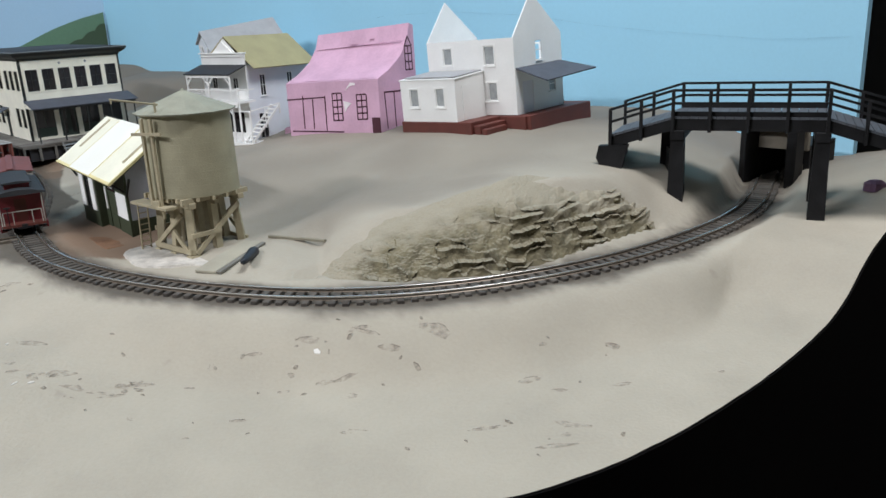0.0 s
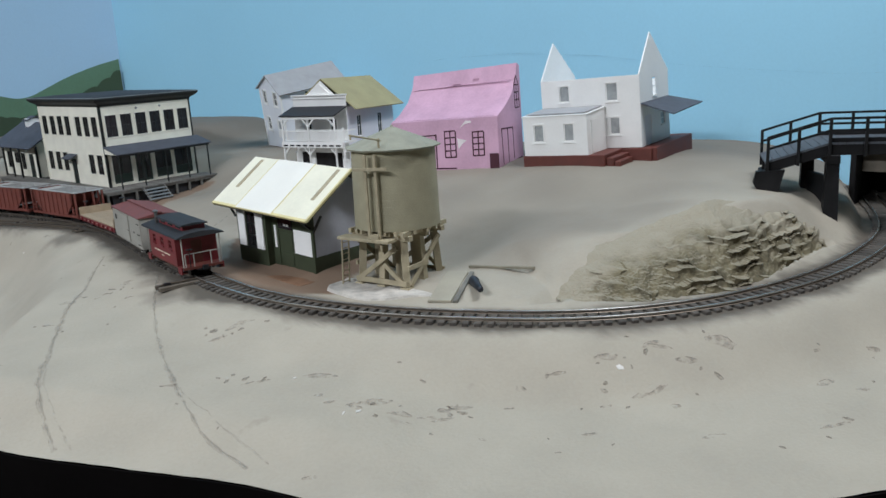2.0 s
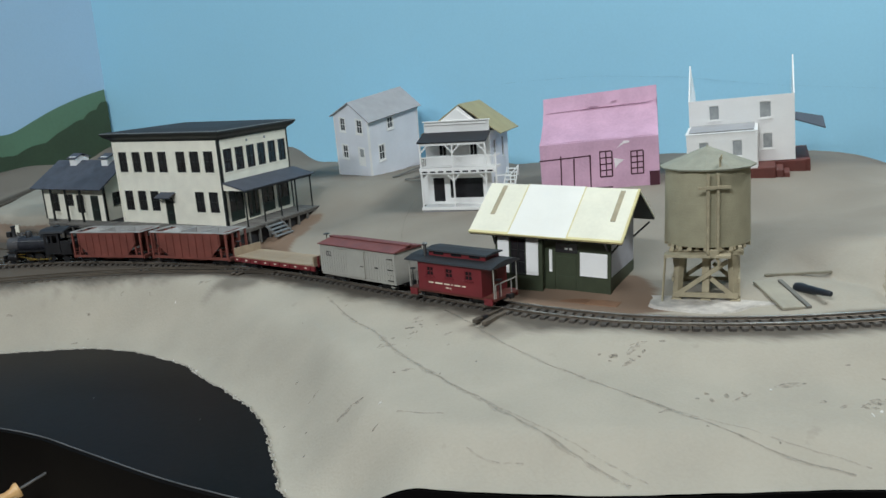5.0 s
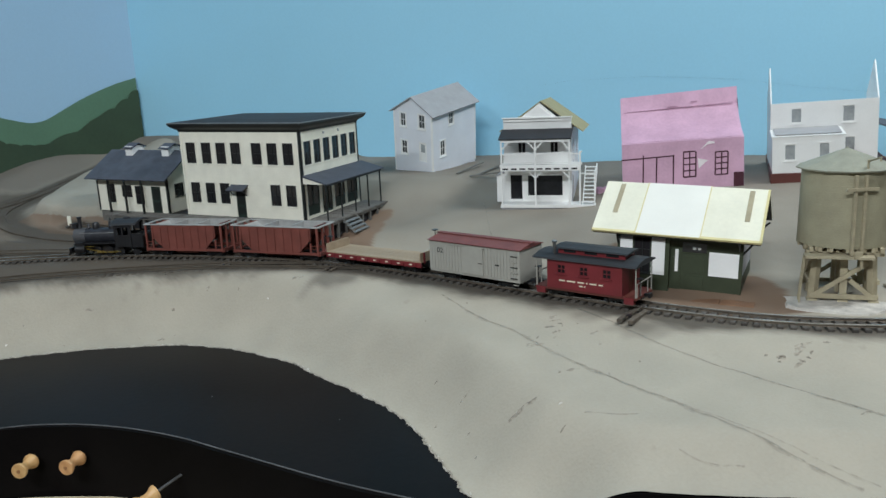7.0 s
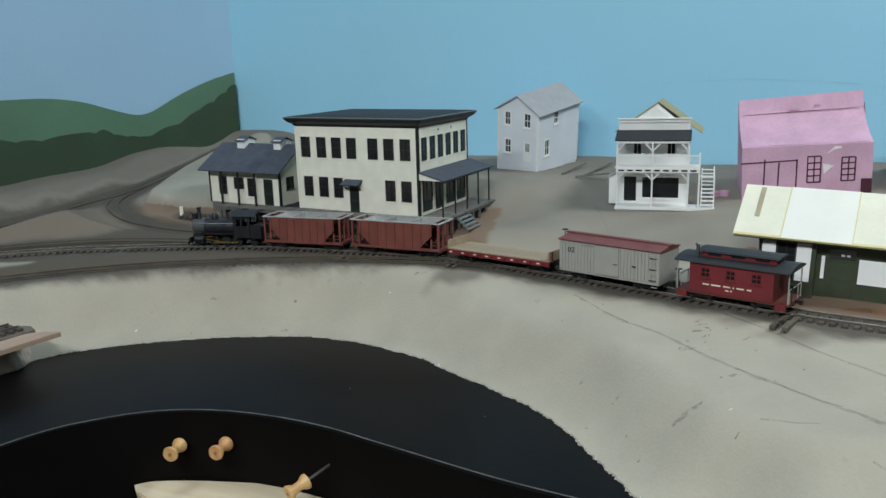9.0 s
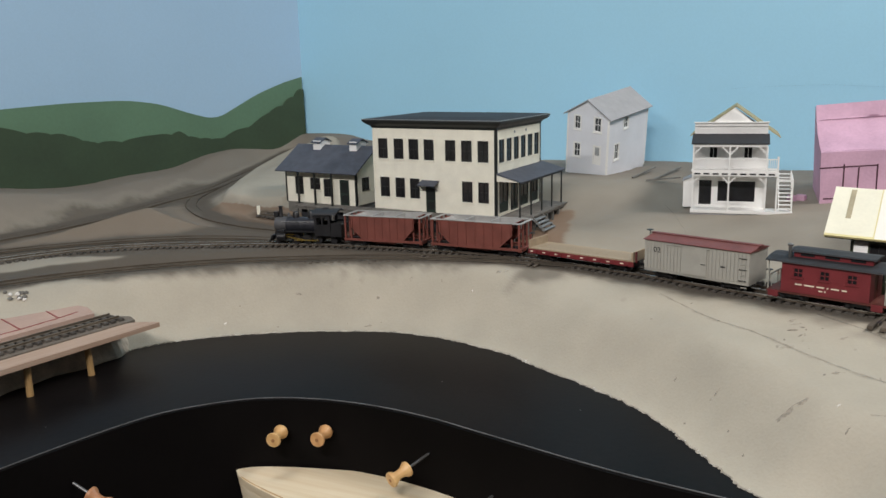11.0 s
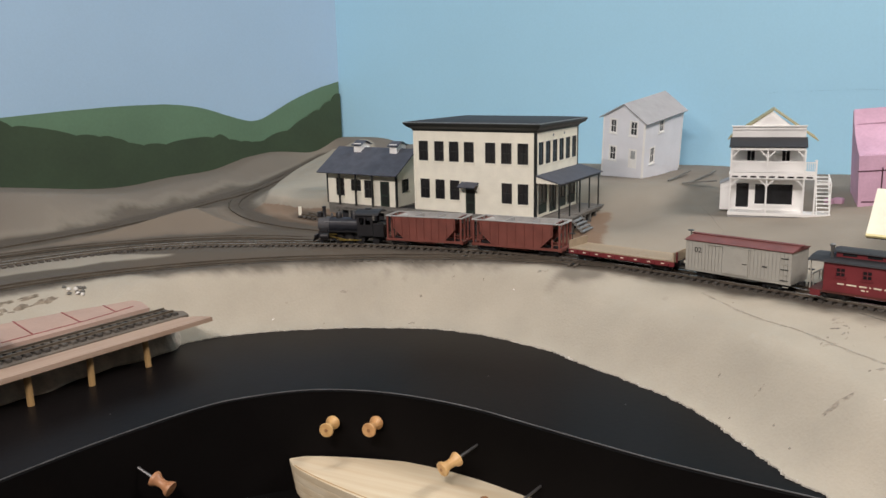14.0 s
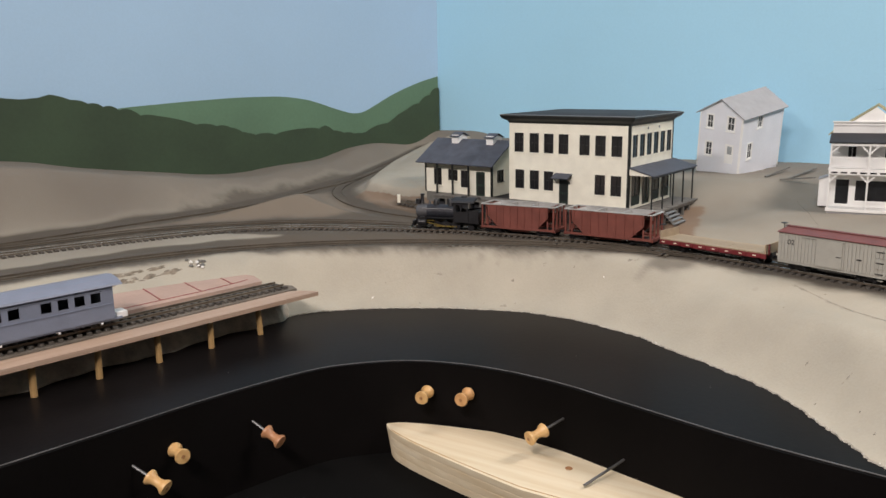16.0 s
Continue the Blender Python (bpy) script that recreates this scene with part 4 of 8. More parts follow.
    part("platform_beam", Build().box(x0, y0 + 0.0005, -0.0055, x1, y0 + 0.003, -0.0022).box(x1 - 0.003, y0 + 0.003, -0.0055, x1 - 0.0005, W + 0.008, -0.0022), POSTS, t)
    n = 60
    board = Build().box(0, y0 - 0.001, -0.0022, (x1 - x0) / n - 0.0004, -0.0002, -0.0003).mesh("deck_board", DECK)
    for i in range(n):
        o = part("deck_board", board, None, t)
        o.matrix_basis = pose(x0 + i * (x1 - x0) / n, random.uniform(-0.0004, 0.0004), random.uniform(-0.0002, 0.0002))
    m = 26
    board = Build().box(L + 0.001, 0, -0.0022, x1 + 0.001, (W + 0.008) / m - 0.0004, -0.0003).mesh("deck_board", DECK)
    for i in range(m):
        o = part("deck_board", board, None, t)
        o.matrix_basis = pose(random.uniform(-0.0004, 0.0004), i * (W + 0.008) / m, random.uniform(-0.0002, 0.0002))
    post = Build().block(-0.0016, -0.0016, -0.024, 0.0016, 0.0016, -0.0055, 0.0003).mesh("platform_post", POSTS)
    for i in range(17):
        part("platform_post", post, None, t).matrix_basis = pose(x0 + 0.003 + i * (x1 - x0 - 0.006) / 16, y0 + 0.002, 0)
    for i in range(1, 8):
        part("platform_post", post, None, t).matrix_basis = pose(x1 - 0.002, y0 + 0.002 + i * 0.021, 0)
    part("underside", Build().box(x0 + 0.004, y0 + 0.010, -0.024, x1 - 0.006, W - 0.01, -0.0024), TARROOF, t)
    st = part("stairs", Build().beam((x1, 0.028, -0.0025), (x1 + 0.018, 0.028, -0.019), 0.0016, 0.003).beam((x1, 0.06, -0.0025), (x1 + 0.018, 0.06, -0.019), 0.0016, 0.003), POSTS, t, "weathered wooden steps down from the platform")
    for k in range(4):
        part("tread", Build().box(x1 + 0.001 + 0.0045 * k, 0.0265, -0.0062 - 0.0040 * k, x1 + 0.0058 + 0.0045 * k, 0.0615, -0.0048 - 0.0040 * k), EDGEGREY, st)
    return t


hotel()


def annex():
    t = thing("freight_annex", HOTEL @ pose(-0.162, -0.002, 0), "single-storey cream annex with slate gable roof and two vents", "building")
    L, W, H = 0.131, 0.088, 0.050
    fr, rt = side(0, 0, 0), side(L, 0, 90)
    holes = [(0.018, 0.034, 0.0118, 0.0390), (0.047, 0.066, 0.0205, 0.0380), (0.072, 0.088, 0.0110, 0.0376), (0.101, 0.118, 0.0, 0.0372)]
    part("front_wall", wall(Build(), 0, L, -0.0, H, holes, 0, 0.0018, fr), CREAM, t)
    for h in holes[:3]:
        window(t, *h, 0, fr, DARKTRIM, PANE, trim=0.0012, trim_mat=CREAMTRIM)
    d = part("door", Build().box(holes[3][0], 0.0008, 0, holes[3][1], 0.0014, 0.0372), DOORGREEN, t, "dark green door")
    part("door_panel", Build().box(holes[3][0] + 0.003, 0.0003, 0.003, holes[3][1] - 0.003, 0.0008, 0.015).box(holes[3][0] + 0.003, 0.0003, 0.018, holes[3][1] - 0.003, 0.0008, 0.034), DARKTRIM, d)
    sh = [(0.014, 0.032, 0.021, 0.039)]
    part("side_wall", wall(Build(), 0.0018, W, 0, H, sh, 0, 0.0018, rt).prism([(0.0, H), (W, H), (W / 2, H + 0.029)], "x", L - 0.0018, L), CREAM, t)
    window(t, *sh[0], 0, rt, DARKTRIM, PANE)
    part("left_wall", Build().box(0, 0.0018, 0, 0.0018, W, H).prism([(0.0, H), (W, H), (W / 2, H + 0.029)], "x", 0, 0.0018), CREAM, t)
    part("back_wall", Build().box(0.0018, W, 0, L - 0.0018, W + 0.0018, H), CREAM, t)
    part("corner_board", Build().box(L - 0.002, -0.0008, 0, L + 0.0008, 0.0, H - 0.002).box(L, 0, 0, L + 0.0008, 0.002, H), DARKTRIM, t)
    part("corner_board", Build().box(-0.0004, -0.0008, 0, 0.002, 0.0, H - 0.002), DARKTRIM, t)
    r, e, ez = 0.0825, 0.014, 0.0480
    part("roof_slope", roof_slab((-0.009, -e, ez), (L + 0.009, -e, ez), (L + 0.009, W / 2, r), (-0.009, W / 2, r), 0.0016), SLATE, t)
    part("roof_slope", roof_slab((-0.009, W / 2, r), (L + 0.009, W / 2, r), (L + 0.009, W + e, ez), (-0.009, W + e, ez), 0.0016), SLATE, t)
    for x in (0.032, 0.063, 0.094):
        part("porch_post", Build().box(x, -0.0126, 0, x + 0.0024, -0.0102, 0.0478), DARKTRIM, t)
    for x in (0.030, 0.098):
        v = part("roof_vent", Build().box(x, W / 2 - 0.012, r - 0.012, x + 0.013, W / 2 + 0.012, r + 0.0065), WHITE, t, "small white roof vent with slate cap")
        part("vent_cap", roof_slab((x - 0.003, W / 2 - 0.015, r + 0.004), (x + 0.016, W / 2 - 0.015, r + 0.004), (x + 0.016, W / 2, r + 0.0105), (x - 0.003, W / 2, r + 0.0105), 0.001), SLATE, v)
        part("vent_cap", roof_slab((x - 0.003, W / 2, r + 0.0105), (x + 0.016, W / 2, r + 0.0105), (x + 0.016, W / 2 + 0.015, r + 0.004), (x - 0.003, W / 2 + 0.015, r + 0.004), 0.001), SLATE, v)
    # its foot down to the ground
    part("foundation", Build().box(0.001, 0.001, -0.022, L - 0.001, W, -0.0001), POSTS, t)


annex()


# ---------------------------------------------------------------- grey house
GREYPANE = material("dull_window_pane", (0.06, 0.065, 0.07), 0.2, spread=0.3, scale=120, bump=0.0)


def grey_house():
    W, L, H, A = 0.0759, 0.117, 0.0954, 0.1186
    t = thing("grey_house", pose(-0.4112, 1.3411, 0.0969, 0, 0, -56.7) @ pose(0, 0, 0, 8.26, 0, 0) @ pose(0, 0, 0, 0, 7.84, 0), "plain pale grey two-storey house with grey gable roof, leaning a little", "house")
    fr, rt = side(0, 0, 0), side(W, 0, 90)
    gh = [(0.0139, 0.0244, 0.0715, 0.0922), (0.0503, 0.0620, 0.0719, 0.0934), (0.0146, 0.0257, 0.0269, 0.0483), (0.0511, 0.0628, 0.0188, 0.0484)]
    part("front_wall", wall(Build(), 0, W, -0.004, H, gh, 0, 0.0016, fr).prism([(0, H), (W, H), (W / 2, A)], "y", 0, 0.0016), PALE, t)
    for i, h in enumerate(gh):
        if i < 3:
            window(t, *h, 0, fr, WHITE, GREYPANE, (1, 1), True, trim=0.0018, trim_mat=WHITE)
        else:
            d = part("door", Build().box(h[0], 0.0006, h[2], h[1], 0.0012, h[3]), WHITE, t, "white door with a dark upper light")
            part("door_light", Build().box(h[0] + 0.002, 0.0002, h[2] + 0.015, h[1] - 0.002, 0.0006, h[3] - 0.002), PALEPANE, d)
            part("casing", Build().box(h[0] - 0.0014, -0.0006, h[2], h[0], 0, h[3] + 0.0014).box(h[1], -0.0006, h[2], h[1] + 0.0014, 0, h[3] + 0.0014).box(h[0], -0.0006, h[3], h[1], 0, h[3] + 0.0014), WHITE, d)
    sh = [(0.0205, 0.0325, 0.0255, 0.0497), (0.0440, 0.0560, 0.0715, 0.0895)]
    part("side_wall", wall(Build(), 0.0016, L, -0.004, H, sh, 0, 0.0016, rt), PALE, t)
    for h in sh:
        window(t, *h, 0, rt, WHITE, GREYPANE, (1, 1), True, trim=0.0018, trim_mat=WHITE)
    part("left_wall", Build().box(0, 0.0016, -0.004, 0.0016, L, H), PALE, t)
    part("back_wall", Build().box(0.0016, L - 0.0016, -0.004, W - 0.0016, L, H).prism([(0, H), (W, H), (W / 2, A)], "y", L, L + 0.0016), PALE, t)
    for x in (0, W - 0.002):
        part("corner_board", Build().box(x, -0.0007, -0.004, x + 0.002, 0, H), WHITE, t)
    for y in (0, L - 0.002):
        part("corner_board", Build().box(W, y, -0.004, W + 0.0007, y + 0.002, H), WHITE, t)
    k = (A - H) / (W / 2)
    e = 0.006
    part("roof_slope", roof_slab((-e, -0.004, H - e * k + 0.0016), (W / 2, -0.004, A + 0.0016), (W / 2, L + 0.004, A + 0.0016), (-e, L + 0.004, H - e * k + 0.0016), 0.0014), GREYROOF, t)
    part("roof_slope", roof_slab((W / 2, -0.004, A + 0.0016), (W + e, -0.004, H - e * k + 0.0016), (W + e, L + 0.004, H - e * k + 0.0016), (W / 2, L + 0.004, A + 0.0016), 0.0014), GREYROOF, t)
    part("foundation", Build().box(0.001, 0.001, -0.03, W - 0.001, L, -0.0041), PALE, t)


grey_house()
# loose strips of wood on the ground beside it
for x, y, rz, l in ((-0.345, 1.235, 40, 0.085), (-0.315, 1.225, 38, 0.10), (-0.33, 1.22, -28, 0.05)):
    tagged(part("wood_strip", Build().block(0, -0.0017, 0, l, 0.0017, 0.002, 0.0003), POSTS), "thin dark wooden strip lying on the ground", "strip", "wooden strips").matrix_basis = pose(x, y, ground_at(x, y) + 0.0008, 0, -5, rz)


# ---------------------------------------------------------------- store with balcony
def store():
    W, D0, D, H = 0.0903, 0.028, 0.135, 0.1138
    t = thing("balcony_store", pose(-0.3444, 1.0665, 0.0655, 0, 0, -33.5), "white two-storey store with balcony, black awning and olive roof", "building")
    fr = side(0, D0, 0)
    lo = [(0.0065, 0.0255, 0.006, 0.0385), (0.031, 0.079, 0.010, 0.0385)]
    up = [(0.019, 0.030, 0.068, 0.083), (0.062, 0.073, 0.068, 0.083)]
    part("front_wall", wall(Build(), 0, W, 0, H, lo + up, 0, 0.0016, fr), WHITE, t)
    part("parapet_cap", Build().box(-0.001, D0 - 0.003, H, W + 0.001, D0 + 0.003, H + 0.0015).box(0, D0 - 0.0018, H - 0.004, W, D0, H - 0.0028), WHITE, t)
    part("gable_wall", Build().prism([(0.0, 0.0985), (W, 0.0985), (0.049, 0.1335)], "y", D0 + 0.0017, D0 + 0.0028), WHITE, t)
    part("pediment", Build().prism([(0.028, H + 0.0015), (0.066, H + 0.0015), (0.047, H + 0.0155)], "y", D0, D0 + 0.0016), WHITE, t)
    d = part("door", Build().box(lo[0][0], 0.0008, lo[0][2], lo[0][1], 0.0013, lo[0][3], fr), PANE, t, "dark glazed shop door")
    part("door_frame", Build().box(lo[0][0], 0.0002, lo[0][2], lo[0][0] + 0.0016, 0.0008, lo[0][3], fr).box(lo[0][1] - 0.0016, 0.0002, lo[0][2], lo[0][1], 0.0008, lo[0][3], fr), WHITE, d)
    window(t, *lo[1], 0, fr, WHITE, PANE, (0, 0), True, name="shop_window", trim=0.0015)
    for h in up:
        window(t, *h, 0, fr, WHITE, PANE, (1, 0), True, trim=0.0012)
    rt = side(W, D0, 90)
    rh = [(0.022, 0.032, 0.058, 0.086), (0.070, 0.080, 0.058, 0.086), (0.015, 0.030, 0.002, 0.036)]
    part("side_wall", wall(Build(), 0.0016, D - D0, 0, 0.099, rh, 0, 0.0016, rt), PALE, t)
    for h in rh:
        window(t, *h, 0, rt, WHITE, PANE, (1, 1), True)
    part("left_wall", Build().box(0, D0 + 0.0016, 0, 0.0016, D, 0.099), PALE, t)
    part("back_wall", Build().box(0, D, 0, W, D + 0.0016, 0.099).prism([(0, 0.099), (W, 0.099), (W / 2, 0.132)], "y", D, D + 0.0016), PALE, t)
    for a, c in (((-0.006, 0.0975), (0.0500, 0.1362)), ((0.0500, 0.1362), (W + 0.0155, 0.0955))):
        part("roof_slope", roof_slab((a[0], D0 + 0.0018, a[1]), (c[0], D0 + 0.0018, c[1]), (c[0], D + 0.008, c[1]), (a[0], D + 0.008, a[1]), 0.0013), OLIVE, t)
    # awning over the balcony
    part("awning", roof_slab((-0.002, D0, 0.1000), (W + 0.002, D0, 0.1000), (W + 0.002, -0.002, 0.0895), (-0.002, -0.002, 0.0895), 0.0013), TARROOF, t, "black sloping awning")
    part("awning_beam", Build().box(0, 0.0, 0.0850, W, 0.0018, 0.0880), WHITE, t)
    part("deck", Build().box(-0.001, -0.001, -0.001, W + 0.033, D0, 0.0028), WHITE, t)
    part("balcony_floor", Build().box(-0.001, -0.0012, 0.0530, W + 0.014, D0, 0.0555), WHITE, t)
    part("balcony_fascia", Build().box(0, -0.002, 0.0478, W + 0.014, -0.0013, 0.0529), WHITE, t)
    for i in range(9):
        part("dark_slot", Build().box(0.003 + i * 0.0112, -0.0023, 0.0495, 0.0105 + i * 0.0112, -0.0021, 0.0515), PANE, t, "dark slot in the fascia")
    for x in (0.0, 0.0445, W - 0.0015):
        part("porch_post", Build().block(x, 0, 0.0028, x + 0.0022, 0.0022, 0.0530, 0.0003), WHITE, t)
        part("balcony_post", Build().block(x, 0, 0.0555, x + 0.0022, 0.0022, 0.0850, 0.0003), WHITE, t)
        for zt in (0.0478, 0.0850):
            for sgn in (-1, 1):
                xe = x + 0.0011 + sgn * 0.0095
                if -0.004 < xe < W + 0.004:
                    part("bracket", Build().beam((x + 0.0011, 0.0011, zt - 0.0100), (xe, 0.0011, zt), 0.0016, 0.0018), WHITE, t)
    part("porch_post", Build().block(W + 0.012, 0, 0.0028, W + 0.0142, 0.0022, 0.073, 0.0003), WHITE, t)
    part("rail", Build().box(0, 0.0004, 0.0685, W + 0.013, 0.0018, 0.0700), WHITE, t)
    part("bottom_rail", Build().box(0, 0.0006, 0.0565, W + 0.013, 0.0016, 0.0575), WHITE, t)
    bal = Build().box(0, 0.0008, 0.0575, 0.0008, 0.0014, 0.0685).mesh("baluster", WHITE)
    for i in range(44):
        part("baluster", bal, None, t).matrix_basis = pose(0.0015 + i * 0.0023, 0, 0)
    part("rail", Build().box(W + 0.0125, 0.002, 0.0685, W + 0.0138, D0, 0.0700), WHITE, t)
    # outside stair at the right
    xa, xb = W + 0.0165, W + 0.0315
    s = part("stair", Build().beam((xa, 0.002, 0.003), (xa, 0.052, 0.047), 0.0012, 0.003).beam((xb, 0.002, 0.003), (xb, 0.052, 0.047), 0.0012, 0.003), WHITE, t, "white outside stair with a rail")
    for i in range(10):
        f = (i + 0.4) / 10
        part("tread", Build().box(xa, 0.001 + 0.05 * f, 0.0040 + 0.044 * f, xb, 0.006 + 0.05 * f, 0.0050 + 0.044 * f), WHITE, s)
    part("stair_rail", Build().beam((xb, 0.002, 0.0435), (xb, 0.052, 0.049), 0.0011, 0.0014).beam((xb, 0.002, 0.003), (xb, 0.002, 0.0435), 0.0016, 0.0016).beam((xb, 0.052, 0.036), (xb, 0.052, 0.050), 0.0016, 0.0016).beam((xb, 0.027, 0.02), (xb, 0.027, 0.046), 0.001, 0.001).beam((W + 0.013, 0.002, 0.0435), (W + 0.032, 0.002, 0.0435), 0.0012, 0.0014), WHITE, s)
    # lean-to at the left
    l = part("lean_to", Build().prism([(-0.013, 0), (-0.0002, 0), (-0.0002, 0.041), (-0.013, 0.036)], "y", 0.040, 0.075), WHITE, t, "small white lean-to")
    part("lean_to_roof", roof_slab((-0.0145, 0.038, 0.0365), (0.0, 0.038, 0.0425), (0.0, 0.077, 0.0425), (-0.0145, 0.077, 0.0365), 0.001), GREYROOF, l)
    part("foundation", Build().box(0.0, 0.001, -0.02, W + 0.031, D, -0.0011), GREYROOF, t)


store()


# ---------------------------------------------------------------- pink mock-up
def pink_house():
    W = 0.151
    t = thing("pink_house_mockup", pose(-0.1938, 1.0107, 0.0843, 0, 0, -31.5) @ pose(0, 0, 0, -1.1, 0, 0) @ pose(0, 0, 0, 0, -1.9, 0), "pink painted foam house mock-up with marker-drawn doors and windows", "house")
    out = [(0.0, -0.012), (0.074, -0.012), (0.074, 0.1120), (0.0667, 0.1149), (0.0600, 0.098), (0.045, 0.0805), (0.022, 0.0660), (0.0, 0.0565)]
    bb = Build()
    rings = []
    for i in range(13):
        f = i / 12
        x = f * W
        rise = 0.006 * f
        rings.append([(x, y, z + (rise if z > 0.1 else rise * 0.4 if z > 0.05 else 0)) for y, z in out])
    ob = part("foam_body", bb.skin(rings), PINK, t)
    smooth_by_angle(ob, 20)

    def stroke(a, c, w=0.0016, m=None):
        """A marker stroke on the front, from (x, z) to (x, z)."""
        a, c = Vector((a[0], -0.0002, a[1])), Vector((c[0], -0.0002, c[1]))
        d = (c - a).normalized()
        n = Vector((-d.z, 0, d.x)) * w / 2
        q = [a - n, c - n * random.uniform(0.7, 1.2), c + n, a + n * random.uniform(0.8, 1.3)]
        bb2 = Build().skin([[tuple(p) for p in q], [tuple(p + Vector((0, 0.0004, 0))) for p in q]], m)
        return bb2

    def strokes(name, segs, m=None, label=""):
        for a, c in segs:
            part(name + "_stroke", stroke(a, c, 0.0017, m), MARKER, t, label)

    strokes("drawn_porch", [((-0.001, 0.0362), (0.0647, 0.0390)), ((0.0272, 0.0413), (0.0260, 0.000)), ((0.0438, 0.0368), (0.0425, 0.000)), ((0.0648, 0.0404), (0.0640, -0.002)), ((0.004, -0.003), (0.092, -0.003))], label="maroon marker-drawn porch")
    for x, za, zb in ((0.0770, 0.0105, 0.0430), (0.1160, 0.0120, 0.0412)):
        w = 0.0152
        seg = [((x, za + (zb - za) * k / 4), (x + w, za + (zb - za) * k / 4 + 0.0006)) for k in range(5)] + [((x + k, za), (x + k + 0.0005, zb)) for k in (0, w / 2, w)]
        strokes("drawn_window", seg, label="maroon marker-drawn window")
    part("drawn_door", Build().box(W - 0.0125, -0.0008, -0.005, W - 0.0003, -0.0002, 0.0145), MARKER, t, "dark maroon square by the corner")
    rt = side(W, 0, 90)
    strokes("drawn_door", [((0.0103, 0.0428), (0.0125, 0.0)), ((0.0103, 0.0428), (0.044, 0.0424)), ((0.0281, 0.0425), (0.0287, 0.001)), ((0.044, 0.0424), (0.045, 0.003)), ((0.004, -0.004), (0.07, 0.003))], rt, "maroon marker-drawn side door")
    strokes("drawn_window", [((0.0545, z), (0.0685, z + 0.0002)) for z in (0.066, 0.0755, 0.085, 0.094)] + [((x, 0.066), (x - 0.0006, 0.094)) for x in (0.0548, 0.0615, 0.0682)] + [((0.0545, 0.094), (0.0612, 0.1055)), ((0.0685, 0.094), (0.0612, 0.1055))], rt)
    for q in (((0.0949, 0.0343), (0.1079, 0.0313), (0.1015, 0.0268), (0.0960, 0.0206)), ((0.0986, 0.0460), (0.1080, 0.0555), (0.1150, 0.0550), (0.1155, 0.0527), (0.1074, 0.0515))):
        part("torn_patch", Build().prism(list(q), "y", -0.0004, 0.0003), TORN, t, "torn white patch in the pink paint")
    # creases across the painted roof
    crease = material("pink_crease", (0.43, 0.25, 0.34), 0.8, spread=0.2)
    for x0, x1, f in ((0.004, 0.146, 0.66), (0.062, 0.074, 0.70), (0.092, 0.100, 0.76), (0.006, 0.148, 0.02)):
        bb4, rows = Build(), []
        for k in range(15):
            x = x0 + (x1 - x0) * k / 14
            z = 0.0565 + 0.0584 * f + 0.0008 * noise.noise((x * 90, f * 9, 1.0)) + 0.006 * (x / W) * (1.0 if f > 0.6 else 0.4)
            y = float(np.interp(0.0565 + 0.0584 * f, [0.0565, 0.0660, 0.0805, 0.098, 0.1149], [0.0, 0.022, 0.045, 0.060, 0.0667])) - 0.0006
            h = 0.0001 + 0.0003 * abs(noise.noise((x * 120, f, 4.0)))
            rows.append([(x, y, z - h), (x, y - 0.0004, z), (x, y, z + h), (x, y + 0.002, z)])
        part("roof_crease", bb4.skin(rows), crease, t, "darker crease in the pink paint")


pink_house()
for x, y in ((-0.205, 1.05), (-0.196, 1.043)):
    tagged(part("foam_scrap", Build().block(-0.006, -0.005, 0, 0.006, 0.004, 0.008, 0.0012), PINK), "small scrap of pink foam on the ground", "scrap", "foam scraps").matrix_basis = pose(x, y, ground_at(x, y) - 0.001, 0, 0, 40 * x * 100)


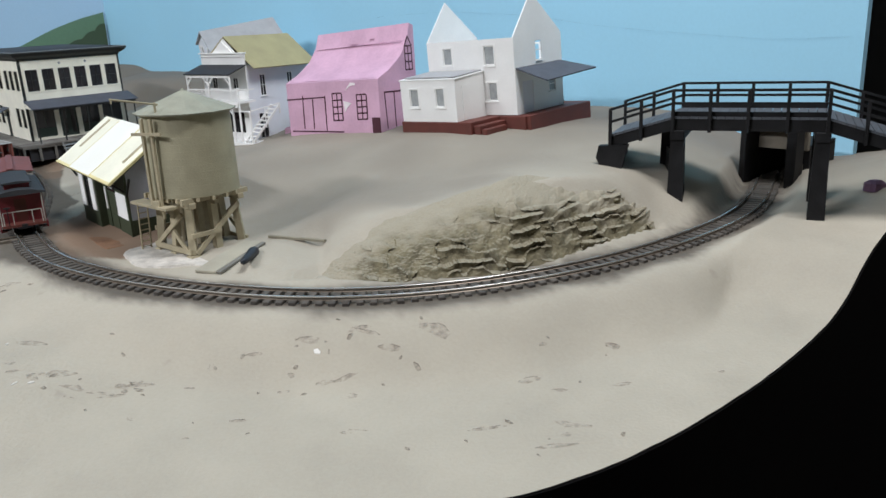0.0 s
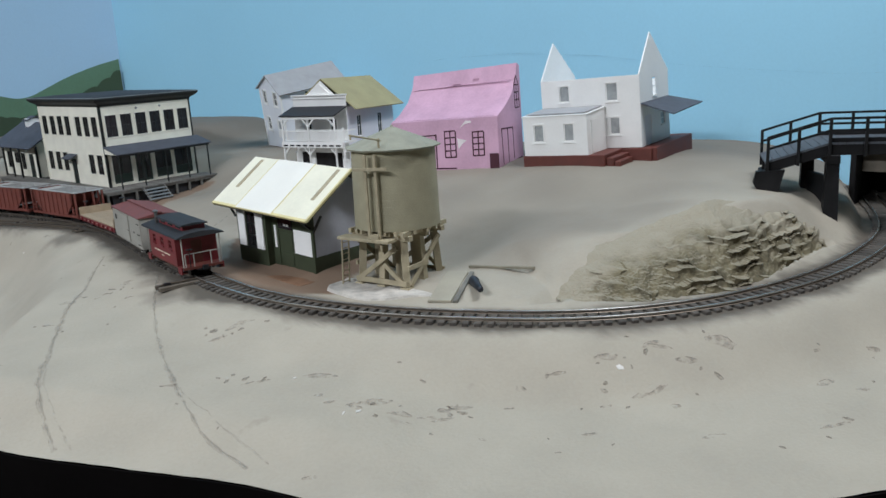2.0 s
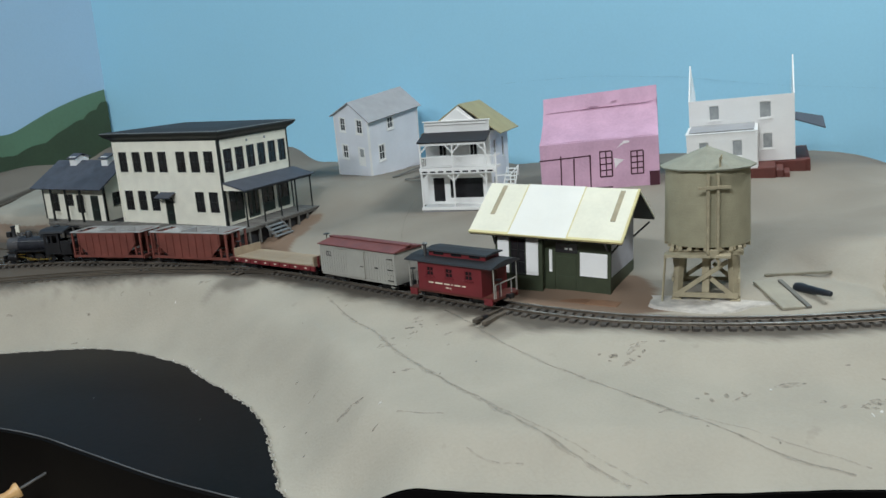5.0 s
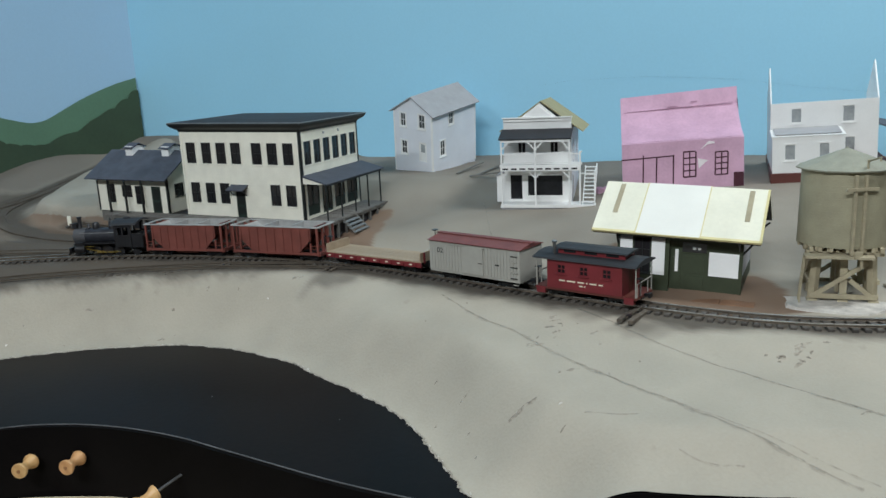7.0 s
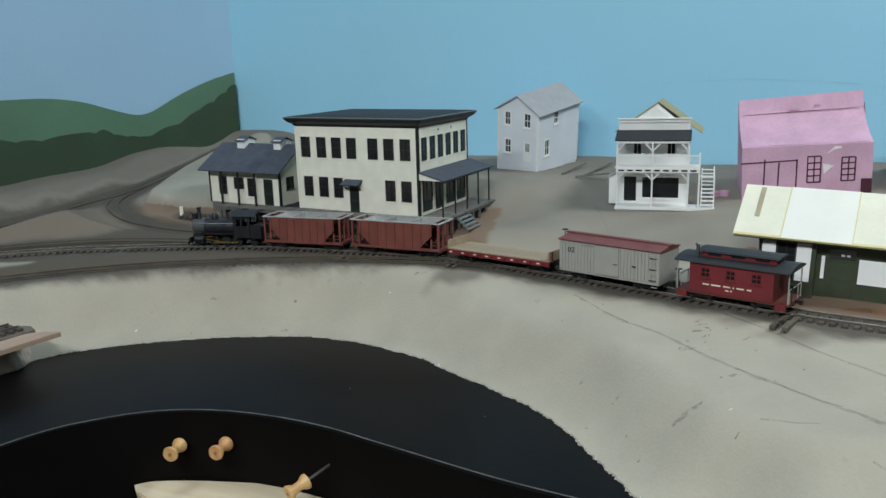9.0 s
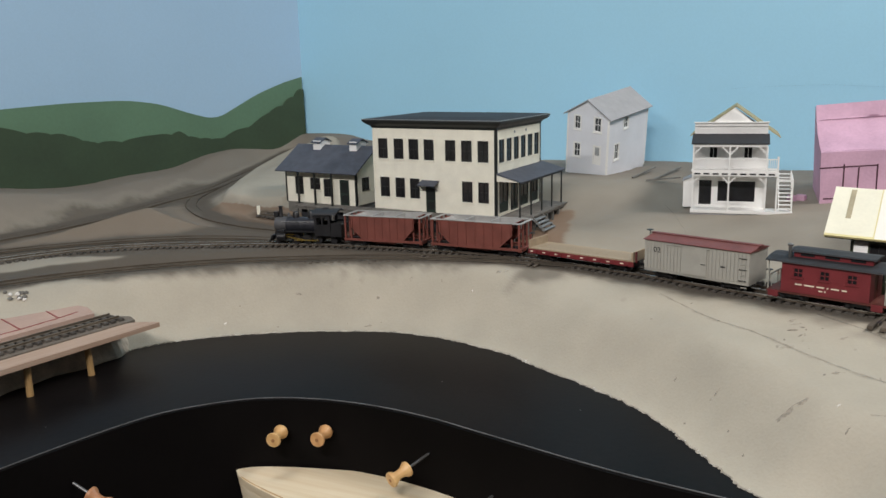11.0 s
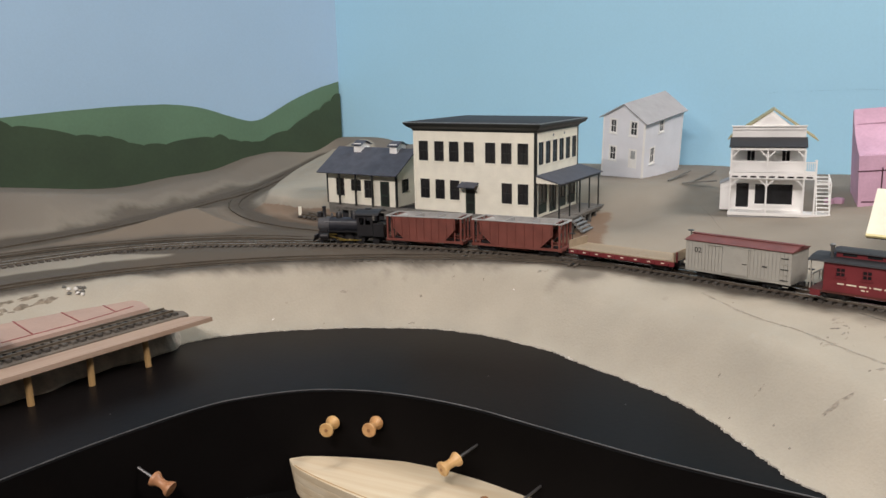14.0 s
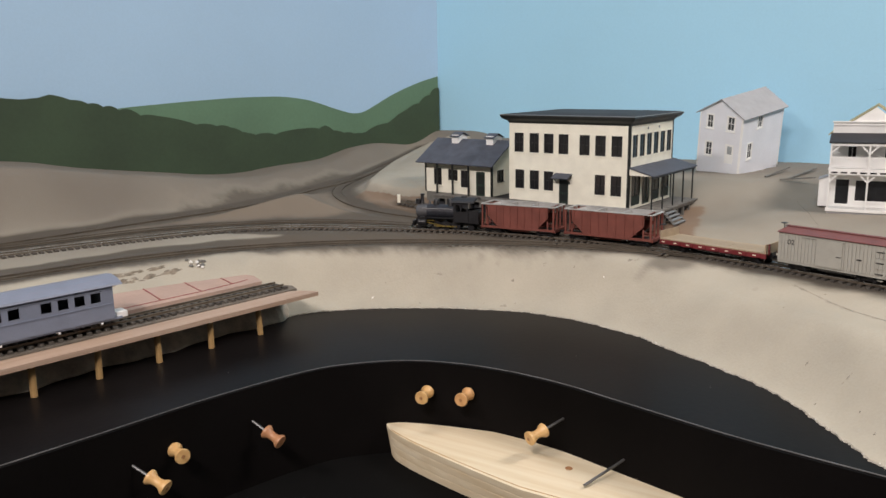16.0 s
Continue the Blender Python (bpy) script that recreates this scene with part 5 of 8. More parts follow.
# ---------------------------------------------------------------- white house without roof
def white_house():
    L, W, H, A = 0.1255, 0.0904, 0.0821, 0.126
    t = thing("white_house", pose(-0.0051, 0.9543, 0.1025, 0, 0, -38.5) @ pose(0, 0, 0, 1.8, 0, 0) @ pose(0, 0, 0, 0, -2.3, 0), "unfinished roofless white styrene house on a maroon base", "house")
    fr, rt, bk = side(0, 0, 0), side(L, 0, 90), side(L, W, 180)
    fh = [(0.0245, 0.0374, 0.0561, 0.0748), (0.0846, 0.0988, 0.0547, 0.0750), (0.0832, 0.0845, 0.0155, 0.0355), (0.0878, 0.1000, 0.0160, 0.0355)]
    part("front_wall", wall(Build(), 0, L, 0, H, fh, 0, 0.0016, fr), WHITE, t)
    for h in fh:
        window(t, *h, 0, fr, WHITE, PALEPANE, (0, 0), True, trim=0.0012, glazed=True)
    gh = [(0.0391, 0.0515, 0.0549, 0.0765), (0.0124, 0.0320, 0.0, 0.0345), (0.0624, 0.0762, 0.0185, 0.0340)]
    ap = 0.037
    part("right_wall", wall(Build(), 0.0016, W, 0, H, gh, 0, 0.0016, rt).prism([(0, H), (W, H), (ap, A + 0.0012)], "x", L - 0.0016, L), WHITE, t)
    window(t, *gh[0], 0, rt, WHITE, PALEPANE, (0, 1), True, glazed=False)
    window(t, *gh[2], 0, rt, WHITE, PALEPANE, (0, 1), True)
    part("door", Build().box(gh[1][0], 0.0006, 0, gh[1][1], 0.0012, gh[1][3], rt), PALE, t, "pale porch door")
    part("left_wall", Build().box(0, 0.0016, 0, 0.0016, W, H).prism([(0, H), (W, H), (ap, A)], "x", 0, 0.0016), WHITE, t)
    part("back_wall", wall(Build(), 0.0016, L - 0.0016, 0, H - 0.010, [(0.03, 0.045, 0.05, 0.07), (0.08, 0.095, 0.05, 0.07)], 0, 0.0016, bk), WHITE, t)
    part("upper_floor", Build().box(0.002, 0.002, 0.044, L - 0.002, W - 0.002, 0.0455), PALE, t)
    # front wing
    X, Y, h = 0.082, -0.050, 0.0448
    wf, wr = side(0, Y, 0), side(X, Y, 90)
    holes = [(0.0142, 0.0270, 0.0156, 0.0352), (0.0534, 0.0656, 0.0159, 0.0356)]
    part("wing_front_wall", wall(Build(), 0, X, -0.004, h, holes, 0, 0.0016, wf), WHITE, t, "low front wing with flat grey roof")
    for q in holes:
        window(t, *q, 0, wf, WHITE, PALEPANE, (0, 0), True, trim=0.0012)
    part("wing_side_wall", Build().prism([(Y + 0.0016, -0.004), (0, -0.004), (0, 0.0481), (Y + 0.0016, h)], "x", X - 0.0016, X), WHITE, t)
    part("wing_side_wall", Build().prism([(Y + 0.0016, -0.004), (0, -0.004), (0, 0.0481), (Y + 0.0016, h)], "x", 0, 0.0016), WHITE, t)
    part("wing_door", Build().box(0.011, -0.0008, 0.0, 0.0255, 0.0, 0.0375, wr), WHITE, t, "white panelled door")
    part("wing_roof", roof_slab((-0.001, Y - 0.001, h + 0.0008), (X + 0.001, Y - 0.001, h + 0.0008), (X + 0.001, -0.0005, 0.0489), (-0.001, -0.0005, 0.0489), 0.001), WHITE, t)
    part("roof_sheet", roof_slab((0.003, Y + 0.004, h + 0.0028), (X - 0.003, Y + 0.004, h + 0.0028), (X - 0.003, -0.0006, 0.0503), (0.003, -0.0006, 0.0503), 0.0008), GREYROOF, t)
    # porch roof at the right
    part("porch_roof", roof_slab((L + 0.0002, 0.002, 0.0500), (L + 0.035, 0.010, 0.0360), (L + 0.037, 0.104, 0.0400), (L + 0.0002, 0.086, 0.0510), 0.0014), SLATE, t, "slate-grey porch roof")
    # maroon base and steps
    bs = part("base", Build().block(-0.002, Y - 0.0015, -0.030, X + 0.020, 0.0, -0.0006, 0.0006).block(0.0, 0.0002, -0.030, L + 0.017, 0.121, -0.0004, 0.0006).block(X + 0.0202, -0.0030, -0.030, L + 0.012, 0.0, -0.0010, 0.0006), MAROON, t, "dark maroon base with front steps")
    part("step", Build().block(X + 0.0202, Y + 0.002, -0.030, X + 0.029, -0.0032, -0.0045, 0.0008), MAROON, bs)
    part("step", Build().block(X + 0.0292, Y + 0.004, -0.030, X + 0.036, -0.010, -0.0085, 0.0008), MAROON, bs)


white_house()


# ---------------------------------------------------------------- depot
def depot():
    L, W, H = 0.1140, 0.0742, 0.066
    t = thing("depot", pose(-0.3458, 0.7735, 0.0324, 0, 0, -46.1) @ pose(0, 0, 0, 1.25, 0, 0) @ pose(0, 0, 0, 0, 1.8, 0), "small depot with yellowed card roof, white siding and dark green base", "building")
    fr = side(0, 0, 0)
    bay = 0.0495

    def siding(bb, x0, x1, z0, z1, y, m, step=0.0030):
        """Overlapping boards."""
        z = z0
        while z < z1 - 0.0005:
            top = min(z + step, z1)
            bb.prism([(y - 0.0013, z), (y - 0.0003, top), (y + 0.001, top), (y + 0.001, z)], "x", x0, x1, m)
            z += step
        return bb

    wn = (0.0160, 0.0318, 0.0155, 0.0505)
    d = (0.0595, 0.0835, 0.0, 0.0370)
    part("front_wall", wall(Build(), 0, bay, -0.005, 0.0600, [wn], -0.007, 0.0016, fr), GREEN, t, "dark green front wall with white lap siding")
    part("front_wall", wall(Build(), bay, L, -0.004, H - 0.004, [d], 0.0, 0.0016, fr), GREEN, t)
    for x in (0, bay - 0.0016):
        part("bay_return", Build().box(x, -0.0054, -0.005, x + 0.0016, 0, 0.0600), GREEN, t)
    for x0, x1, z0, z1, y in ((0.0028, wn[0] - 0.0012, 0.0155, 0.0515, -0.007), (wn[1] + 0.0012, bay - 0.0040, 0.0155, 0.0515, -0.007), (0.0850, 0.1115, 0.0172, 0.0400, 0.0), (0.0540, 0.0570, 0.0187, 0.0403, 0.0)):
        part("lap_siding", siding(Build(), x0, x1, z0, z1, y, fr, 0.0026), WHITE, t, "white lap siding")
    window(t, *wn, -0.007, fr, DARKTRIM, PANE, (1, 2), True)
    dr = part("door", Build().box(d[0], 0.0008, 0, d[1], 0.0014, d[3]), GREEN, t, "dark green door")
    part("door_panel", Build().box(d[0] + 0.003, 0.0002, 0.003, d[1] - 0.003, 0.0008, 0.015).box(d[0] + 0.003, 0.0002, 0.018, d[1] - 0.003, 0.0008, 0.034), GREEN, dr)
    part("transom", Build().box(d[0] + 0.001, -0.0006, 0.0385, d[1] - 0.001, -0.0001, 0.0480), PANE, dr)
    part("transom_light", Build().box(d[0] + 0.0105, -0.0010, 0.0415, d[0] + 0.0135, -0.0007, 0.0435).box(d[0] + 0.0150, -0.0010, 0.0415, d[0] + 0.0180, -0.0007, 0.0435), WHITE, dr, "two small white lights in the transom")
    part("end_wall", Build().box(L - 0.0016, 0.0016, 0.0168, L, W, H).prism([(0.0, H), (W, H), (W / 2, 0.0925)], "x", L - 0.0016, L), LILAC, t, "clapboard gable wall in a lilac grey that holds its shade")
    part("end_base", Build().box(L - 0.0016, 0.0016, -0.004, L + 0.0006, W, 0.0167), GREEN, t)
    part("end_corner", Build().box(L - 0.0022, -0.0008, 0, L + 0.0008, 0.0014, H), GREEN, t)
    part("end_wall", Build().box(0, 0.0016, 0, 0.0016, W, H).prism([(0.0, H), (W, H), (W / 2, 0.0925)], "x", 0, 0.0016), LILAC, t)
    part("back_wall", Build().box(0.0016, W - 0.0016, 0, L - 0.0016, W, H), GREEN, t)
    e, r, ez = 0.0191, 0.0953, 0.0575
    x0, x1, mid = -0.0227, 0.1306, W / 2
    part("roof_slope", roof_slab((x0, -e, ez), (x1, -e, ez), (x1, mid, r), (x0, mid, r), 0.0016), CREAMROOF, t, "yellowed card roof with a bare white middle")
    part("roof_slope", roof_slab((x0, mid, r), (x1, mid, r), (x1, W + e, ez), (x0, W + e, ez), 0.0016), CREAMROOF, t)
    k = (r - ez) / (mid + e)

    def on_roof(xa, xb, ya, yb, up=0.0004, th=0.0004):
        return roof_slab((xa, ya, ez + (ya + e) * k + up), (xb, ya, ez + (ya + e) * k + up), (xb, yb, ez + (yb + e) * k + up), (xa, yb, ez + (yb + e) * k + up), th)

    part("bare_card", on_roof(0.0195, 0.0785, -e, mid), ROOFPALE, t, "bare white card panel")
    for x in (0.0185, 0.0780):
        part("roof_crease", on_roof(x, x + 0.0009, -e, mid, 0.0006, 0.0004), ROOFEDGE, t, "faint crease across the roof card")
    for x in (-0.0080, 0.1135):
        part("roof_slot", on_roof(x, x + 0.0046, 0.0010, mid - 0.003, 0.0006, 0.0008), TIMBER, t, "narrow slot cut in the roof card")
    part("roof_edge", on_roof(x0, x1, -e - 0.0006, -e + 0.0016, 0.0003, 0.0022), ROOFEDGE, t)
    part("roof_edge", on_roof(x1 - 0.0016, x1 + 0.0006, -e, mid, 0.0003, 0.0022), ROOFEDGE, t)
    part("roof_underside", roof_slab((x0 + 0.001, -e + 0.001, ez - 0.0022), (x1 - 0.0005, -e + 0.001, ez - 0.0022), (x1 - 0.0005, mid, r - 0.0024), (x0 + 0.001, mid, r - 0.0024), 0.001), TARROOF, t)
    part("roof_underside", roof_slab((x0 + 0.001, mid, r - 0.0024), (x1 - 0.0005, mid, r - 0.0024), (x1 - 0.0005, W + e - 0.001, ez - 0.0022), (x0 + 0.001, W + e - 0.001, ez - 0.0022), 0.001), TARROOF, t)
    for x in (0.001, L - 0.002):
        part("eave_bracket", Build().beam((x, -0.0085 if x < 0.01 else -0.001, 0.044), (x, -0.014, 0.0555), 0.0016, 0.0018), DARKTRIM, t)
    part("gable_bracket", Build().beam((L, W, 0.040), (L + 0.016, W, 0.056), 0.0016, 0.0018), DARKTRIM, t)
    part("gable_bracket", Build().beam((L, 0, 0.040), (L + 0.014, 0.0, 0.058), 0.0016, 0.0018), DARKTRIM, t)


depot()
b = Build()
for i in range(5):
    b.block(-0.02 + 0.03 * i, -0.030 + 0.001 * (i % 2), 0, 0.0095 + 0.03 * i, 0.055, 0.003, 0.0004)
o = tagged(part("depot_platform", b, BROWN), "brown paper platform under the depot", "platform")
o.matrix_basis = pose(-0.3458, 0.7735, 0.0258, 0, 0, -46.1)


# ---------------------------------------------------------------- water tower
def water_tower():
    t = thing("water_tower", pose(-0.188, 0.655, 0.024, 0, 0, -37) @ Matrix.Diagonal((0.955, 0.955, 0.965, 1)), "tan wooden water tower with hooped tank on a timber trestle", "water tower")
    h, top = 0.0243, 0.050
    for x in (-h, 0, h):
        for y in (-h, 0, h):
            part("leg", Build().beam((x * 1.06, y * 1.06, 0), (x * 0.94, y * 0.94, top), 0.0062, 0.0062), TIMBER, t)
            part("foot_block", Build().skin([[(x * 1.06 - r, y * 1.06 - r, q), (x * 1.06 + r, y * 1.06 - r, q), (x * 1.06 + r, y * 1.06 + r, q), (x * 1.06 - r, y * 1.06 + r, q)] for q, r in ((-0.004, 0.0058), (0.006, 0.0052), (0.0088, 0.0042))]), TIMBER, t, "tapered timber foot")
    g = h + 0.0048
    # one long brace and a short one on each face
    for s in (-1, 1):
        part("brace", Build().beam((-h, s * g, 0.013), (h * 0.78, s * (g - 0.001), top - 0.006), 0.0022, 0.0040), TIMBER, t)
        part("brace", Build().beam((h * 0.20, s * g, 0.028), (h * 0.95, s * g, 0.013), 0.0022, 0.0040), TIMBER, t)
        part("brace", Build().beam((s * g, -h * s, 0.010), (s * (g - 0.001), h * 0.95 * s, top - 0.004), 0.0022, 0.0040), TIMBER, t)
        part("girt", Build().box(-h - 0.004, s * g - 0.001, 0.010, h + 0.004, s * g + 0.001, 0.0145), TIMBER, t)
        part("girt", Build().box(s * g - 0.001, -h - 0.003, 0.024, s * g + 0.001, h * 0.1, 0.0278), TIMBER, t)
    for y in (-h, 0, h):
        part("cap_beam", Build().block(-0.0325, y - 0.003, top, 0.0325, y + 0.003, top + 0.0045, 0.0004), TIMBER, t)
    for i in range(9):
        x = -0.0292 + i * 0.0073
        part("joist", Build().box(x - 0.0016, -0.0330, top + 0.0045, x + 0.0016, 0.0330, top + 0.0085), TIMBER, t)
    part("ledge", Build().block(-0.0355, -0.0440, top + 0.0005, 0.022, -0.0305, top + 0.003, 0.0004), TIMBER, t)
    z0 = top + 0.0087
    prof = []
    r0, r1, hh = 0.0386, 0.0374, 0.070
    for i in range(13):
        f = i / 12
        r = r0 + (r1 - r0) * f
        prof += [(r, z0 + hh * f), (r, z0 + hh * min(1, f + 0.055)), (r - 0.00006, z0 + hh * min(1, f + 0.058)), (r - 0.00006, z0 + hh * min(1, f + 0.070))] if i < 12 else [(r, z0 + hh)]
    tank = part("tank", Build().lathe(prof, 64), TAN, t, "tan tank with flat horizontal hoops")
    smooth_by_angle(tank, 15)
    for i in range(36):
        a = 2 * math.pi * i / 36
        part("joist_end", Build().box(0.034, -0.0014, z0 - 0.0035, 0.0388, 0.0014, z0 - 0.0002, pose(0, 0, 0, 0, 0, math.degrees(a))), TIMBER, t) if i % 2 else None
    zr = z0 + hh
    rf = part("tank_roof", Build().lathe([(0.0424, zr - 0.0013), (0.0430, zr), (0.003, zr + 0.0158), (0.0012, zr + 0.0162)], 12), TANROOF, t, "grey-green panelled conical roof")
    part("finial", Build().lathe([(0.0018, zr + 0.0158), (0.0012, zr + 0.0172), (0.0006, zr + 0.0178)], 8), TANROOF, rf)
    part("pull_rod", Build().rod((0.0120, -0.0320, zr + 0.0079), (0.0142, -0.0732, zr + 0.0161), 0.0008, 8).rod((0.0121, -0.0347, zr + 0.0015), (0.0121, -0.0347, zr + 0.0098), 0.0010, 8).rod((0.0142, -0.0722, zr + 0.0125), (0.0142, -0.0722, zr + 0.0166), 0.0007, 8), TIMBER, rf, "thin rod standing out over the roof")
    # spout frame on the track side
    turn = pose(0, 0, 0, 0, 0, 21)
    sp = part("spout_frame", Build().box(-0.0145, -0.0425, top + 0.004, -0.0122, -0.0400, zr - 0.003, turn).box(-0.0055, -0.0425, top - 0.002, -0.0033, -0.0400, zr - 0.003, turn).box(-0.0230, -0.0442, zr - 0.0165, 0.0060, -0.0426, zr - 0.0140, turn), TIMBER, t, "twin upright guides for the spout")
    part("spout", Build().box(-0.0118, -0.0440, top + 0.002, -0.0050, -0.0385, top + 0.0075, turn).lathe([(0.0012, 0), (0.0016, 0.006)], 10, turn @ pose(-0.0032, -0.0412, top - 0.008)), TIMBER, sp)
    lad = part("ladder", Build().rod((-0.0385, -0.038, 0.0), (-0.0350, -0.038, top), 0.0008, 6).rod((-0.0385, -0.029, 0.0), (-0.0350, -0.029, top), 0.0008, 6), TIMBER, t, "thin wooden ladder")
    for i in range(9):
        z = 0.004 + i * 0.0052
        part("rung", Build().rod((-0.0385 + z * 0.07, -0.038, z), (-0.0385 + z * 0.07, -0.029, z), 0.0005, 6), TIMBER, lad)


water_tower()
b = Build()
rings = [[], []]
for i in range(40):
    a = 2 * math.pi * i / 40
    r = 0.058 + 0.008 * math.sin(3 * a + 1) + 0.004 * math.sin(7 * a)
    rings[0].append((r * 1.25 * math.cos(a), r * 0.9 * math.sin(a), -0.006))
    rings[1].append((r * 1.18 * math.cos(a), r * 0.84 * math.sin(a), 0.0012))
b.skin(rings)
tagged(part("plaster_patch", b, material("grey_white_plaster", (0.55, 0.52, 0.47), 0.9, spread=0.3, scale=90, fine=700, bump=0.7)), "rough white plaster patch under the water tower", "plaster patch", kind="structure").matrix_basis = pose(-0.187, 0.645, 0.0300, 0, 0, -30)


# ---------------------------------------------------------------- rock cut
ROCK = material("olive_tan_rock", (0.150, 0.130, 0.078), 0.9, spread=0.5, scale=70, fine=420, bump=0.8)


def dusty_rock():
    """Sand dust lies on the faces that look up."""
    n, l = ROCK.node_tree.nodes, ROCK.node_tree.links
    bsdf = n["Principled BSDF"]
    base = bsdf.inputs["Base Color"].links[0].from_socket
    geo, sep, mr, mix, tex, add, tc = [n.new("ShaderNode" + k) for k in ("NewGeometry", "SeparateXYZ", "MapRange", "Mix", "TexNoise", "Math", "TexCoord")]
    tex.inputs["Scale"].default_value, tex.inputs["Detail"].default_value = 110, 4
    add.operation = "MULTIPLY_ADD"
    add.inputs[1].default_value = 0.5
    mr.inputs["From Min"].default_value, mr.inputs["From Max"].default_value, mr.inputs["To Max"].default_value = 1.0, 1.32, 0.8
    mix.data_type = "RGBA"
    mix.inputs["B"].default_value = (0.32, 0.29, 0.215, 1)
    l.new(tc.outputs["Object"], tex.inputs["Vector"])
    l.new(geo.outputs["Normal"], sep.inputs["Vector"])
    l.new(tex.outputs["Fac"], add.inputs[0])
    l.new(sep.outputs["Z"], add.inputs[2])
    l.new(add.outputs[0], mr.inputs["Value"])
    l.new(mr.outputs["Result"], mix.inputs["Factor"])
    l.new(base, mix.inputs["A"])
    # sand sprayed over the crown of the rock
    attr, crown = n.new("ShaderNodeAttribute"), n.new("ShaderNodeMix")
    attr.attribute_name = "crown"
    crown.data_type = "RGBA"
    crown.inputs["B"].default_value = (0.335, 0.302, 0.228, 1)
    cut = n.new("ShaderNodeMath")
    cut.operation = "MULTIPLY"
    cut.inputs[1].default_value = 0.92
    l.new(attr.outputs["Fac"], cut.inputs[0])
    l.new(cut.outputs[0], crown.inputs["Factor"])
    l.new(mix.outputs["Result"], crown.inputs["A"])
    l.new(crown.outputs["Result"], bsdf.inputs["Base Color"])


dusty_rock()


def rock_cut():
    t = thing("rock_outcrop", Matrix(), "layered olive-tan rock face beside the track", "rock face")
    nu, nv = 380, 170
    foot = ROCKFOOT
    rnd = random.Random(5)
    rows = []
    for i in range(nu):
        u = i / (nu - 1)
        x, y = foot[int(u * (len(foot) - 1))]
        row = []
        for j in range(nv):
            v = j / (nv - 1)
            h = float(rock_height(u, v)) - 0.0285
            d = 0.083 * v ** 1.05 + 0.002
            # ledges: beds that break off and step back, in blocks of uneven length
            block = noise.noise((x * 38 + 3, h * 55, 2.0)) + 0.6 * noise.noise((x * 90, h * 120, 7.0))
            wv = h * 120 + 0.9 * noise.noise((x * 14, y * 14, 2.0)) + 0.4 * noise.noise((x * 55, h * 20, 4.0)) + (0.5 if block > 0.12 else 0.0)
            ledge = wv - math.floor(wv)
            push = 0.0085 * ledge ** 1.7 * max(0.05, min(1.0, 0.55 + 1.1 * block))
            push += 0.0035 * noise.noise((x * 30, h * 40, 1.0)) + 0.0022 * noise.noise((x * 130, h * 150, 3.0)) + 0.0005 * noise.noise((x * 380, h * 380, 13.0))
            push *= (1 - 0.92 * soft(v, 0.42, 0.72)) * (0.15 + 0.85 * soft(u, 0.02, 0.17))
            rough = (0.0020 * noise.noise((x * 45, d * 60, 21.0)) + 0.0008 * noise.noise((x * 110, d * 140, 23.0))) * float(soft(v, float(rock_brow(u)) - 0.5, float(rock_brow(u)))) + (0.0010 * noise.noise((x * 200, d * 200, 5.0)) + 0.0007 * noise.noise((x * 500, d * 500, 9.0))) * (1 - 0.7 * float(soft(v, 0.3, 0.5)))
            row.append((x - 0.18 * (d - push), y + d - push, 0.0285 + h + rough - 0.010 * float(soft(v, float(rock_brow(u)) + 0.12, float(rock_brow(u)) + 0.35)) - 0.006 * float(soft(v, 0.93, 1.0))))
        rows.append(row)
    face = part("rock_face", Build().skin(rows, closed=False, caps=False), ROCK, t, "stepped rock ledges under a dusty crown")
    gu, gv = [q.ravel() for q in np.meshgrid(np.linspace(0, 1, nu), np.linspace(0, 1, nv), indexing="ij")]
    ragged = np.array([noise.noise((p[0] * 60, p[1] * 60, 31.0)) for row in rows for p in row])
    crown = np.maximum(soft(gv + 0.22 * ragged, rock_brow(gu) * 0.42, rock_brow(gu) * 0.80), 1 - soft(gu + 0.08 * ragged, 0.04, 0.16))
    col = face.data.color_attributes.new("crown", "FLOAT_COLOR", "POINT")
    col.data.foreach_set("color", np.repeat(crown, 4).astype(np.float32))
    kinds = []
    for k in range(5):
        bm = Build()
        ring0, ring1, ring2 = [], [], []
        for q in range(9):
            a = 2 * math.pi * q / 9
            r = 1 + 0.55 * noise.noise((k * 9.1, q * 1.7, 0.5))
            ring0.append((0.0070 * r * math.cos(a), 0.0045 * r * math.sin(a), -0.0022))
            ring1.append((0.0085 * r * math.cos(a), 0.0060 * r * math.sin(a), 0.0002 + 0.0009 * noise.noise((k, q, 3.3))))
            ring2.append((0.0062 * r * math.cos(a), 0.0042 * r * math.sin(a), 0.0016 + 0.0006 * noise.noise((k, q, 8.3))))
        kinds.append(bm.skin([ring0, ring1, ring2]).mesh("rock_slab", ROCK))
    for k in range(26):
        i, j = rnd.randint(95, nu - 30), int((rnd.random() ** 1.1) * nv * 0.38) + 5
        x, y, z = rows[i][j]
        o = part("rock_slab", kinds[k % 5], None, t)
        s = rnd.uniform(0.20, 0.62)
        o.matrix_basis = pose(x, y + 0.0022, z - 0.0008, rnd.uniform(-14, 8), rnd.uniform(-16, 16), rnd.uniform(-30, 60)) @ Matrix.Diagonal((s * rnd.uniform(0.8, 1.5), s, s * rnd.uniform(0.7, 1.7), 1))


rock_cut()


